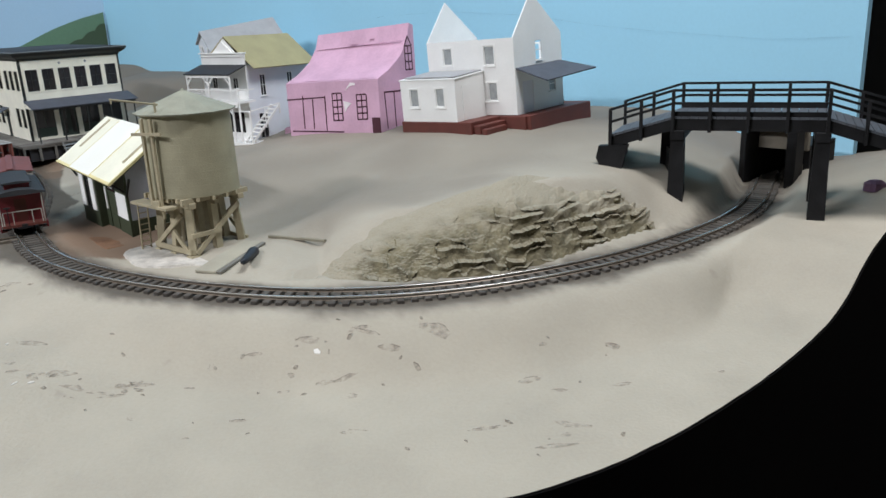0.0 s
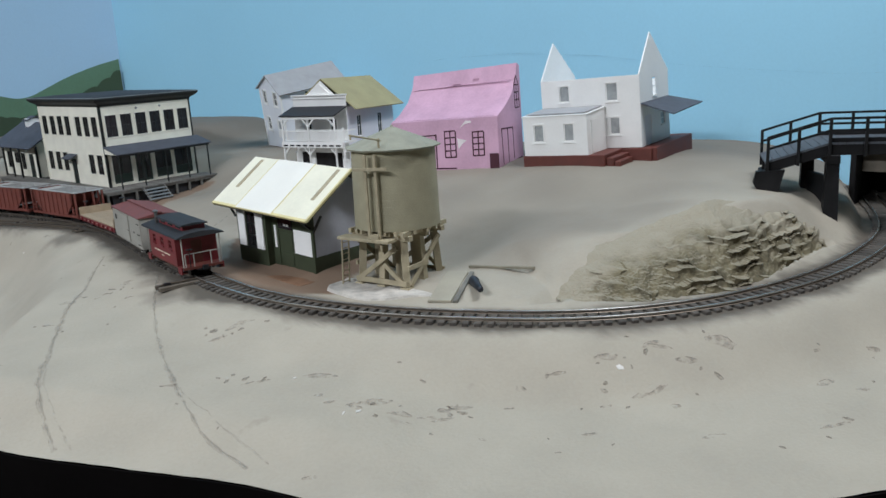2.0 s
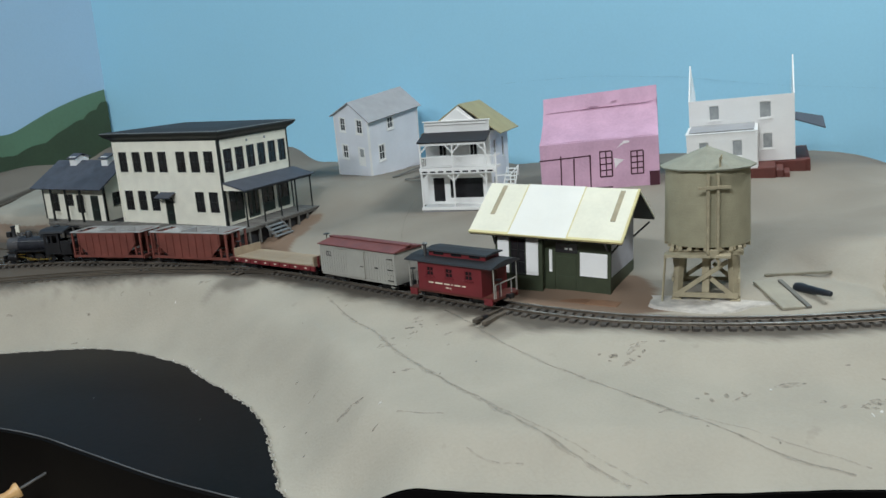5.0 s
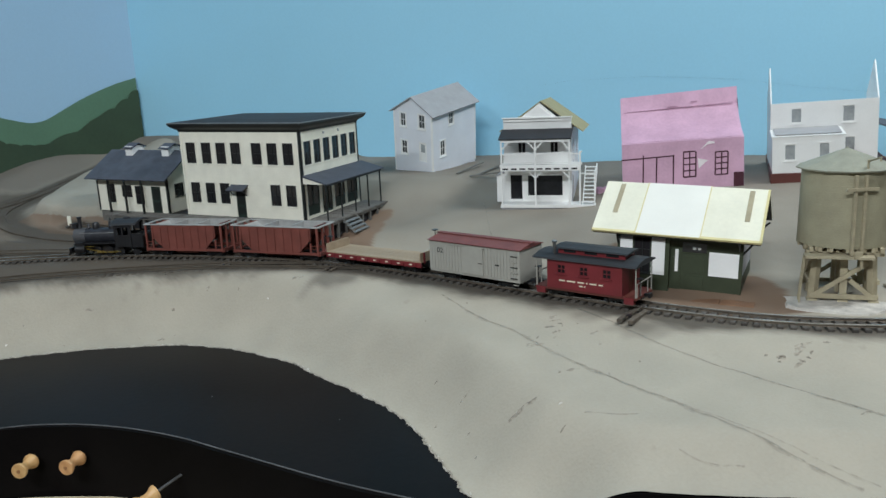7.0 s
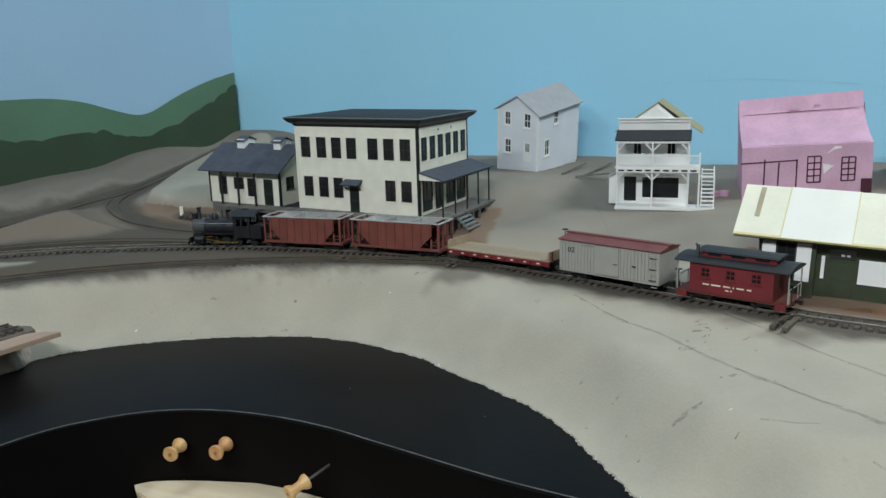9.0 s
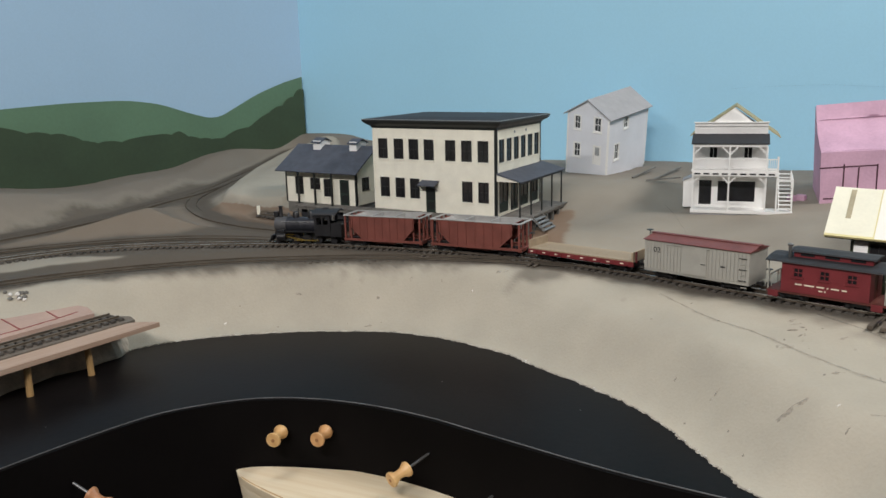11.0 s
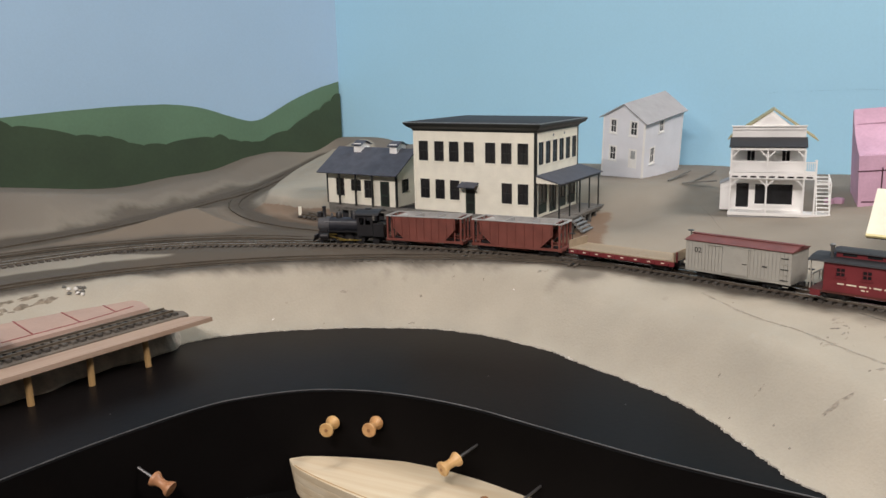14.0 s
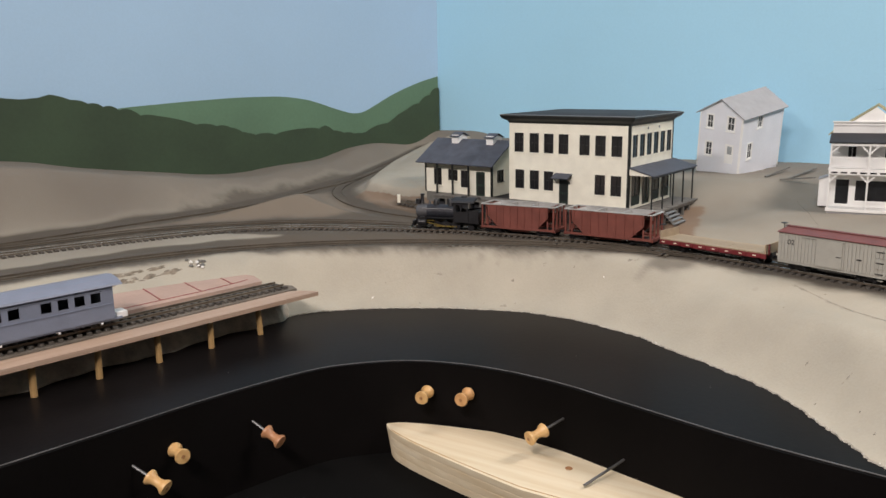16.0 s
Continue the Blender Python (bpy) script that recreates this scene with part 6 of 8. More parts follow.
# ---------------------------------------------------------------- road bridge
def bridge():
    t = thing("road_bridge", pose(0.2448, 0.7723, 0, 0, 0, -20), "black timber road bridge with ramps and railings over the track", "bridge")
    z, S, wd = 0.1215, 0.122, 0.066
    prof = [(-0.056, -0.0172), (0.0, 0.0), (S, 0.0), (S + 0.075, -0.023)]

    def dz(x):
        return float(np.interp(x, [p[0] for p in prof], [p[1] for p in prof]))

    for (xa, za), (xb, zb) in zip(prof, prof[1:]):
        n = max(3, int((xb - xa) / 0.0068))
        for i in range(n):
            a, c = xa + (xb - xa) * i / n, xa + (xb - xa) * (i + 1) / n - 0.0005
            m = Build().skin([[(a, -wd - 0.001, z + dz(a) - 0.002), (c, -wd - 0.001, z + dz(c) - 0.002), (c, 0.001, z + dz(c) - 0.002), (a, 0.001, z + dz(a) - 0.002)],
                              [(a, -wd - 0.001, z + dz(a)), (c, -wd - 0.001, z + dz(c)), (c, 0.001, z + dz(c)), (a, 0.001, z + dz(a))]])
            part("deck_plank", m, BRIDGEDECK, t)
        for y in (-wd + 0.002, -wd * 0.5, -0.004):
            part("girder", Build().skin([[(xa, y - 0.002, z + za - 0.012), (xa, y + 0.002, z + za - 0.012), (xa, y + 0.002, z + za - 0.002), (xa, y - 0.002, z + za - 0.002)],
                                         [(xb, y - 0.002, z + zb - 0.012), (xb, y + 0.002, z + zb - 0.012), (xb, y + 0.002, z + zb - 0.002), (xb, y - 0.002, z + zb - 0.002)]]), BLACKWOOD, t)
    for y in (-wd - 0.0022, 0.0022):
        for x in (-0.054, -0.027, 0.0, 0.0305, 0.061, 0.0915, 0.122, 0.150, 0.178):
            part("rail_post", Build().block(x - 0.0014, y - 0.0014, z + dz(x) - 0.013, x + 0.0014, y + 0.0014, z + dz(x) + 0.0225, 0.0003), BLACKWOOD, t)
        for h in (0.0225, 0.0115):
            for a, c in ((-0.055, 0.0), (0.0, S), (S, 0.190)):
                part("hand_rail", Build().beam((a, y, z + dz(a) + h), (c, y, z + dz(c) + h), 0.0018, 0.0022), BLACKWOOD, t)
        part("kerb_beam", Build().beam((0, y * 0.93, z + 0.002), (S, y * 0.93, z + 0.002), 0.003, 0.004), BLACKWOOD, t)
    for row in (0.004, 0.119):
        for x, y in ((row, -wd + 0.006), (row - (0.015 if row < 0.1 else 0.0), -0.008)):
            part("pier_post", Build().skin([[(x - 0.0055 - f, y - 0.0055 - f, h), (x + 0.0055 + f, y - 0.0055 - f, h), (x + 0.0055 + f, y + 0.0055 + f, h), (x - 0.0055 - f, y + 0.0055 + f, h)] for h, f in ((0.022, 0.0018), (z - 0.012, 0.0))]), BLACKWOOD, t, "square black bridge post")
        part("cap_beam", Build().block(row - 0.006, -wd - 0.002, z - 0.020, row + 0.006, 0.002, z - 0.012, 0.0006), BLACKWOOD, t)
    part("pier_panel", Build().beam((-0.0100, -0.0146, 0.054), (0.0012, -0.0525, 0.054), 0.0040, 0.068), BLACKWOOD, t, "solid black panel between the bridge posts")
    part("abutment", Build().block(-0.057, -wd + 0.004, 0.070, -0.050, 0.0, z - 0.0315, 0.001), BLACKWOOD, t, "dark broken abutment wall")
    ragged = [(-0.0640, 0.0950), (-0.0665, 0.0840), (-0.0625, 0.0760), (-0.0635, 0.0660), (-0.0600, 0.0560), (-0.0575, 0.0620), (-0.0555, 0.0760), (-0.0520, 0.0670), (-0.0480, 0.0740), (-0.0450, 0.0690), (-0.0420, 0.0790), (-0.0410, 0.0850), (-0.0380, 0.0960)]
    part("torn_end", Build().prism(ragged, "y", -wd - 0.0035, -wd + 0.0050), BLACKWOOD, t, "ragged black torn end of the ramp")


bridge()
tagged(part("purple_scrap", Build().block(-0.010, -0.006, 0, 0.011, 0.006, 0.010, 0.003), material("purple_foam", (0.16, 0.09, 0.15), 0.8, spread=0.3)), "torn purple foam scrap by the bridge", "scrap").matrix_basis = pose(0.404, 0.722, ground_at(0.404, 0.722) - 0.002, 0, 6, 30)


# ---------------------------------------------------------------- black portal behind the bridge
def portal():
    """A shallow black box over the track, a pale board hung in it, and a low dark bore behind."""
    t = thing("tunnel_portal", pose(0.3235, 0.8485, 0.026, 0, 0, -42.3), "black board portal over the track behind the bridge", "portal")
    w, d, h, deep, low = 0.0580, 0.036, 0.068, 0.105, 0.040
    part("side_board", Build().block(0.0, 0.0, 0, 0.006, d, h, 0.0006), BLACKWOOD, t, "black painted side board")
    part("side_board", Build().block(w - 0.010, 0.0, 0, w, 0.020, h, 0.0006), BLACKWOOD, t, "black painted side board")
    part("lid", Build().block(0.0, 0.0, h + 0.0002, w, d, h + 0.005, 0.0006), BLACKWOOD, t)
    part("hung_board", Build().block(0.0062, d - 0.006, low, w - 0.0002, d, h - 0.0002, 0.0006), material("dusty_brown_board", (0.22, 0.195, 0.155), 0.9, spread=0.25, scale=40), t, "dusty grey-brown board hung in the portal")
    for x in (0.0, w - 0.006):
        part("bore_wall", Build().block(x, d + 0.0002, 0, x + 0.006, deep, low, 0.0006), BLACKWOOD, t)
    part("bore_end", Build().block(0.0062, deep - 0.005, 0, w - 0.0062, deep, low, 0.0006), BLACKWOOD, t)
    part("bore_roof", Build().block(0.0, d + 0.0002, low + 0.0002, w, deep, low + 0.004, 0.0006), BLACKWOOD, t)


portal()


# ---------------------------------------------------------------- strips and peg by the tower
def lying(x0, y0, x1, y1, w, mat, label):
    l, h0, h1 = math.hypot(x1 - x0, y1 - y0), ground_at(x0, y0), ground_at(x1, y1)
    o = tagged(part("tan_plank", Build().block(0, -w / 2, 0, l, w / 2, 0.0022, 0.0004), mat), label, "plank", "loose planks")
    o.matrix_basis = pose(x0, y0, h0 + 0.0004, 0, 0, math.degrees(math.atan2(y1 - y0, x1 - x0))) @ pose(0, 0, 0, 0, -math.degrees(math.atan2(h1 - h0, l)), 0)


lying(-0.158, 0.577, -0.139, 0.640, 0.019, material("sand_grey_board", (0.36, 0.335, 0.265), 0.8, spread=0.12, scale=40), "wide flat sand-grey board by the water tower")
lying(-0.128, 0.652, -0.074, 0.628, 0.0032, material("dull_strip", (0.24, 0.22, 0.165), 0.8, spread=0.2, scale=60), "thin loose dull strip lying by the water tower")
lying(-0.146, 0.573, -0.127, 0.633, 0.004, material("shaded_strip", (0.17, 0.165, 0.145), 0.8, spread=0.2, scale=60), "thin grey strip beside the flat board")
tagged(part("dark_peg", Build().lathe([(0.0014, -0.020), (0.0024, -0.019), (0.0030, -0.008), (0.0038, 0.006), (0.0046, 0.014), (0.0038, 0.019), (0.001, 0.021)], 16, pose(0, 0, 0, 88, 0, 0)), material("dark_blue_black_rubber", (0.012, 0.016, 0.024), 0.5), smooth=True), "dark blue-black rounded peg lying on the ground", "peg").matrix_basis = pose(-0.127, 0.5915, ground_at(-0.127, 0.5915) + 0.0045, 6, 0, 184)


# ---------------------------------------------------------------- harbour pier and the coach
PIER = pose(-1.013, 0.965, 0, 0, 0, 222.8)   # x runs along the front edge, y away from the land


def harbour_pier():
    t = thing("harbour_pier", PIER, "wooden pier with a track, standing on dowel piles in the water", "pier")
    part("front_plank", Build().prism([(-0.008, 0.001), (0.62, 0.001), (0.62, -0.024), (0.012, -0.026), (0.002, -0.018), (-0.006, -0.006)], "z", -0.0008, 0.0040), PIERWOOD, t, "long pink-brown front plank")
    part("second_plank", Build().prism([(0.002, -0.0264), (0.62, -0.0264), (0.62, -0.069), (0.020, -0.069), (0.004, -0.058), (-0.003, -0.042)], "z", -0.004, 0.0052), material("grey_dusty_trackbed", (0.15, 0.127, 0.102), 0.9, spread=0.3, scale=60), t, "dusty grey trackbed")
    pile = Build().lathe([(0.0031, -0.040), (0.0031, -0.0009)], 14).mesh("dowel_leg", PILE)
    for i in range(10):
        part("dowel_leg", pile, None, t).matrix_basis = pose(0.066 + 0.0592 * i, -0.012, 0, random.uniform(-2, 2), random.uniform(-2, 2), 0)
    rings = []
    for x in np.linspace(-0.020, 0.62, 90):
        back = 0.030 * max(0.0, 1 - (x + 0.020) / 0.045) ** 1.5
        y = -0.034 - back + 0.004 * math.sin(x * 47) + 0.002 * math.sin(x * 131)
        rings.append([(x, y, -0.045), (x, -0.120, -0.045), (x, -0.120, -0.0042), (x, y - 0.026, -0.0042), (x, y - 0.012 + 0.002 * math.sin(x * 90), -0.016), (x, y - 0.002, -0.030)])
    part("bank", Build().skin(rings), material("grey_plaster_bank", (0.46, 0.40, 0.33), 0.9, spread=0.3, scale=90, fine=500, bump=0.3), t, "rough grey-brown plaster bank under the pier")
    return t


harbour_pier()
b = Build().prism([(0.020, -0.0705), (0.62, -0.0705), (0.62, -0.168), (0.170, -0.160), (0.040, -0.157), (0.014, -0.132), (0.010, -0.100)], "z", 0.0, 0.0105)
board = thing("insulation_board", PIER, "pink insulation board with red marker lines", "board")
part("board", b, FOAM, board)
for (x0, y0, x1, y1) in ((0.0265, -0.0908, 0.050, -0.0865), (0.050, -0.0865, 0.092, -0.083), (0.092, -0.083, 0.61, -0.0825), (0.050, -0.0865, 0.037, -0.150), (0.092, -0.083, 0.081, -0.149), (0.141, -0.083, 0.129, -0.150), (0.195, -0.083, 0.185, -0.150), (0.27, -0.083, 0.262, -0.150)):
    a, c = Vector((x0, y0, 0.0106)), Vector((x1, y1, 0.0106))
    part("red_line", Build().beam(a, c, 0.0016, 0.0006), REDLINE, board)

line = [tuple((PIER @ Vector((x, -0.047, 0))).to_2d()) for x in (0.012, 0.2, 0.4, 0.62)]
track("pier_track", spline(line, 0.0088), 0.0082, "short model track on the pier ending at the plank")

# rubble and broken plaster behind the pier
RUB = random.Random(3)
for k in range(12):
    x, y = -1.160 + RUB.uniform(-0.012, 0.012), 1.043 + RUB.uniform(-0.006, 0.006)
    m = Build().lathe([(0.0005, -0.001), (0.0022 + 0.0012 * RUB.random(), 0.0005), (0.0018, 0.002), (0.0004, 0.003)], 6)
    tagged(part("plaster_crumb", m, PLASTER if k % 3 == 0 else POSTS), "small broken plaster crumb on the ground", "crumb", "plaster crumbs").matrix_basis = pose(x, y, ground_at(x, y) + 0.0004, RUB.uniform(-20, 20), RUB.uniform(-20, 20), RUB.uniform(0, 360))


RUBBLE = material("brown_torn_rubble", (0.235, 0.200, 0.155), 0.95, spread=0.45, scale=160, fine=700, bump=0.9)
for x0, y0, x1, y1, wide in ((-1.262, 0.966, -1.166, 1.036, 0.0055), (-1.255, 0.984, -1.185, 1.036, 0.0040)):
    rows, l = [], math.hypot(x1 - x0, y1 - y0)
    for i in range(110):
        f = i / 109
        x, y = x0 + (x1 - x0) * f, y0 + (y1 - y0) * f
        nx, ny, ends = -(y1 - y0) / l, (x1 - x0) / l, min(1, 6 * f, 6 * (1 - f))
        row = []
        for j in range(9):
            o = (j / 4 - 1) * wide * (1 + 0.5 * noise.noise((x * 60, y * 60, wide * 900)))
            h = 0.0030 * ends * (1 - (j / 4 - 1) ** 2) * max(0.1, 0.6 + 1.2 * noise.noise((x * 110, y * 110, j * 0.7))) - 0.0012
            row.append((x + nx * o, y + ny * o, ground_at(x + nx * o, y + ny * o) + h))
        rows.append(row)
    tagged(part("rubble_ridge", Build().skin(rows, closed=False, caps=False), RUBBLE), "low brown ridge of torn rubble behind the pink board", "rubble", kind="stuff")


def coach():
    t = thing("grey_coach", PIER @ pose(0.300, -0.047, 0.0109), "unfinished blue-grey passenger coach with open windows", "railway coach")
    L, w = 0.165, 0.021
    z0, z1 = 0.008, 0.0405
    wins = [(x, x + 0.0095, 0.0262, 0.0358) for x in (-0.0705, -0.0555, -0.0405, -0.0255, 0.0020, 0.0170, 0.0320, 0.0470, 0.0620)]
    for s, rz in ((1, 180), (-1, 0)):
        m = side(0, s * w, rz)
        holes = wins if rz == 0 else [(-q, -p, zb, zt) for p, q, zb, zt in wins]
        sw = part("side_wall", wall(Build(), -L / 2, L / 2, z0, z1, holes, 0, 0.0012, m), COACH, t)
        for zb in (0.0225, 0.0372):
            part("belt_rail", Build().box(-L / 2, -0.0006, zb, L / 2, 0, zb + 0.0009, m), COACH, sw)
    for x in (-L / 2, L / 2 - 0.0012):
        part("end_wall", Build().box(x, -w + 0.0012, z0, x + 0.0012, -0.006, z1).box(x, 0.006, z0, x + 0.0012, w - 0.0012, z1).box(x, -0.006, 0.034, x + 0.0012, 0.006, z1), COACH, t)
    # added dark panel: stands in for the shaded inside behind the windows
    part("partition", Build().box(-L / 2 + 0.002, -0.0006, z0, L / 2 - 0.002, 0.0006, z1 - 0.001), material("dark_coach_inside", (0.035, 0.037, 0.045), 0.7), t, "added dark panel for the shaded inside of the coach")
    part("floor", Build().box(-L / 2 - 0.008, -w + 0.0014, z0 - 0.002, L / 2 + 0.008, w - 0.0014, z0), COACH, t)
    prof = [(-0.0235, z1), (-0.0225, z1 + 0.0016), (-0.012, z1 + 0.0055), (0, z1 + 0.007), (0.012, z1 + 0.0055), (0.0225, z1 + 0.0016), (0.0235, z1), (0, z1 - 0.0006)]
    part("roof", Build().prism(prof, "x", -L / 2 - 0.009, L / 2 + 0.009), COACH, t, "plain arched coach roof")
    for x in (-0.058, 0.058):
        truck(t, x)
    for x in (-L / 2 - 0.006, ):
        part("end_step", Build().block(x - 0.008, 0.004, 0.0065, x + 0.0035, 0.018, 0.0125, 0.0005), WHITE, t, "white end step")
    for x in (-0.07, -0.03, 0.02, 0.06):
        part("needle_beam", Build().box(x - 0.001, -w + 0.001, 0.004, x + 0.001, w - 0.001, 0.0059), WHITE, t)


# ---------------------------------------------------------------- rolling stock
def wheel_mesh(r):
    return Build().lathe([(0.001, -0.0012), (r * 0.7, -0.0010), (r, -0.0012), (r, 0.0006), (r * 1.12, 0.0007), (r * 1.12, 0.0012), (0.001, 0.0012)], 20)


WHEEL = wheel_mesh(0.0042).mesh("wheel", LOCO)


def truck(t, x):
    """A two-axle truck with side frames; its wheels stand on z = 0."""
    tr = part("truck", Build().box(x - 0.0035, -0.013, 0.004, x + 0.0035, 0.013, 0.0062), LOCO, t)
    for s in (-1, 1):
        part("side_frame", Build().prism([(x - 0.011, 0.0032), (x + 0.011, 0.0032), (x + 0.011, 0.0052), (x + 0.005, 0.0068), (x - 0.005, 0.0068), (x - 0.011, 0.0052)], "y", s * 0.0125 - 0.0009, s * 0.0125 + 0.0009), LOCO, tr)
        for k in (-0.0085, 0.0085):
            o = part("wheel", WHEEL, None, tr)
            o.matrix_basis = pose(x + k, s * 0.0082, 0.0042, -90 * s)
            part("journal_box", Build().block(x + k - 0.0017, s * 0.0136 - 0.0012, 0.0026, x + k + 0.0017, s * 0.0136 + 0.0012, 0.0056, 0.0003), LOCO, tr)
    return tr


def couplers(t, L):
    for s in (-1, 1):
        part("coupler", Build().box(min(s * L / 2, s * (L / 2 + 0.005)), -0.0014, 0.0075, max(s * L / 2, s * (L / 2 + 0.005)), 0.0014, 0.0105).box(s * (L / 2 + 0.005) - 0.0012, -0.0024, 0.0068, s * (L / 2 + 0.005) + 0.0012, 0.0024, 0.0112), LOCO, t)


def lettering(text, size, mat, parent, m, name="lettering", label=""):
    cu = bpy.data.curves.new(name, "FONT")
    cu.body, cu.size, cu.extrude, cu.align_x = text, size, 0.00012, "LEFT"
    tmp = bpy.data.objects.new("tmp", cu)
    scene.collection.objects.link(tmp)
    me = bpy.data.meshes.new_from_object(tmp.evaluated_get(bpy.context.evaluated_depsgraph_get()))
    bpy.data.objects.remove(tmp)
    me.materials.clear()
    me.materials.append(mat)
    o = new(name, me)
    o.parent = parent
    o.matrix_basis = m
    return tagged(o, label)


def locomotive(m):
    t = thing("steam_locomotive", m, "small black narrow-gauge steam locomotive with brass rods", "locomotive")
    turn = pose(0, 0, 0, 0, 90, 0)      # lathe axis to +x

    def along(x0, prof, n=28):
        return Build().lathe(prof, n, pose(x0, 0, 0.0245) @ turn)

    smooth_by_angle(part("boiler", along(-0.016, [(0.0098, 0), (0.0098, 0.011), (0.0100, 0.0112), (0.0100, 0.0122), (0.0098, 0.0124), (0.0098, 0.026), (0.0100, 0.0262), (0.0100, 0.0272), (0.0098, 0.0274), (0.0098, 0.044)]), BOILER, t, "blue-black boiler with bands"))
    sb = smooth_by_angle(part("smokebox", along(0.0281, [(0.0101, 0), (0.0101, 0.0145), (0.0095, 0.0155), (0.0078, 0.0158), (0.0078, 0.0166), (0.0040, 0.0176), (0.001, 0.0178)]), SMOKEBOX, t, "graphite-grey smokebox"))
    part("number_disc", along(0.0458, [(0.0018, 0), (0.0018, 0.0006)], 12), STEEL, sb)
    smooth_by_angle(part("stack", Build().lathe([(0.0034, 0.0335), (0.0026, 0.0352), (0.0024, 0.047), (0.0031, 0.0475), (0.0031, 0.0490), (0.0022, 0.0492)], 18, pose(0.037, 0, 0)), LOCO, t, "tall black stack"))
    smooth_by_angle(part("sand_dome", Build().lathe([(0.0048, 0.0325), (0.0044, 0.035), (0.0042, 0.0395), (0.0030, 0.0415), (0.001, 0.042)], 18, pose(0.016, 0, 0)), LOCO, t))
    smooth_by_angle(part("steam_dome", Build().lathe([(0.0056, 0.0325), (0.0050, 0.035), (0.0048, 0.0405), (0.0034, 0.0428), (0.001, 0.0435)], 18, pose(-0.006, 0, 0)), LOCO, t))
    part("bell", Build().lathe([(0.0024, 0.0355), (0.0016, 0.0372), (0.0011, 0.0398), (0.0004, 0.0402)], 14, pose(0.026, 0, 0)).box(0.0256, -0.003, 0.0335, 0.0264, -0.0022, 0.0385).box(0.0256, 0.0022, 0.0335, 0.0264, 0.003, 0.0385), SMOKEBOX, t, "small dark bell")
    hl = part("headlight", Build().block(0.0405, -0.003, 0.0345, 0.0465, 0.003, 0.0415, 0.0005), LOCO, t, "square headlight box")
    part("lens", Build().lathe([(0.0022, 0), (0.0022, 0.0004)], 14, pose(0.0466, 0, 0.038) @ turn), PALEPANE, hl)
    part("running_board", Build().box(-0.014, -0.0165, 0.0165, 0.040, 0.0165, 0.0176), LOCO, t)
    part("frame", Build().box(-0.050, -0.006, 0.0065, 0.045, 0.006, 0.0150), LOCO, t)
    for s in (-1, 1):
        cy = part("cylinder", Build().lathe([(0.0050, 0), (0.0054, 0.0008), (0.0054, 0.0110), (0.0050, 0.0118)], 18, pose(0.026, s * 0.0145, 0.0105) @ turn), LOCO, t)
        part("valve_chest", Build().block(0.0275, s * 0.0145 - 0.0035, 0.0150, 0.0365, s * 0.0145 + 0.0035, 0.0195, 0.0006), LOCO, cy)
        for x in (0.014, -0.001, -0.016):
            w = part("driver", Build().lathe([(0.001, -0.0014), (0.0058, -0.0012), (0.0058, -0.0006), (0.0049, -0.0005), (0.0049, 0.0004), (0.0064, 0.0006), (0.0066, 0.0012), (0.001, 0.0012)], 22, pose(x, s * 0.0085, 0.0063, -90 * s)), LOCO, t)
            part("crank_pin", Build().rod((x, s * 0.0085, 0.0050), (x, s * 0.0130, 0.0050), 0.0009), STEEL, w)
        part("side_rod", Build().box(-0.018, s * 0.0118 - 0.0005, 0.0042, 0.016, s * 0.0118 + 0.0005, 0.0060), BRASS, t, "brass side rod")
        part("main_rod", Build().beam((0.026, s * 0.0136, 0.0105), (-0.001, s * 0.0136, 0.0052), 0.0010, 0.0016), BRASS, t, "brass main rod")
        part("crosshead_guide", Build().box(0.015, s * 0.0145 - 0.001, 0.0128, 0.027, s * 0.0145 + 0.001, 0.0138), BRASS, t)
        for x in (0.0385,):
            part("pilot_wheel", Build().lathe([(0.001, -0.001), (0.0034, -0.001), (0.0034, 0.0006), (0.0039, 0.001), (0.001, 0.001)], 16, pose(x, s * 0.0083, 0.0036, -90 * s)), LOCO, t)
    pl = part("pilot_beam", Build().block(0.0445, -0.0150, 0.0080, 0.0475, 0.0150, 0.0120, 0.0003), LOCO, t)
    for i in range(9):
        y = -0.0125 + i * 0.0031
        part("pilot_bar", Build().beam((0.0475, y, 0.0085), (0.0535 - 0.14 * abs(y), y * 0.75, 0.0018), 0.0012, 0.0012), LOCO, pl)
    # cab with open windows
    cw, x0, x1, zt = 0.0165, -0.036, -0.0145, 0.0400
    for s, rz in ((-1, 0), (1, 180)):
        mm = side((x0 + x1) / 2, s * cw, rz)
        h = (x1 - x0) / 2
        part("cab_side", wall(Build(), -h, h, 0.0120, zt, [(-h + 0.003, -0.001, 0.0270, 0.0365), (0.001, h - 0.003, 0.0270, 0.0365)], 0, 0.0008, mm), LOCO, t)
    fw = side(x1, -0.0, 90)
    part("cab_front", wall(Build(), -cw + 0.0008, cw - 0.0008, 0.0120, zt, [(-0.0135, -0.0090, 0.0270, 0.0360), (0.0090, 0.0135, 0.0270, 0.0360)], 0, 0.0008, fw), LOCO, t)
    prof = [(-0.0195, zt), (-0.018, zt + 0.0022), (-0.009, zt + 0.0046), (0, zt + 0.0055), (0.009, zt + 0.0046), (0.018, zt + 0.0022), (0.0195, zt), (0.0, zt + 0.0035)]
    part("cab_roof", Build().prism(prof, "x", x0 - 0.009, x1 + 0.003), TARROOF, t, "arched dark cab roof")
    part("roof_vent", Build().block(-0.029, -0.003, zt + 0.0050, -0.022, 0.003, zt + 0.0072, 0.0005), TARROOF, t)
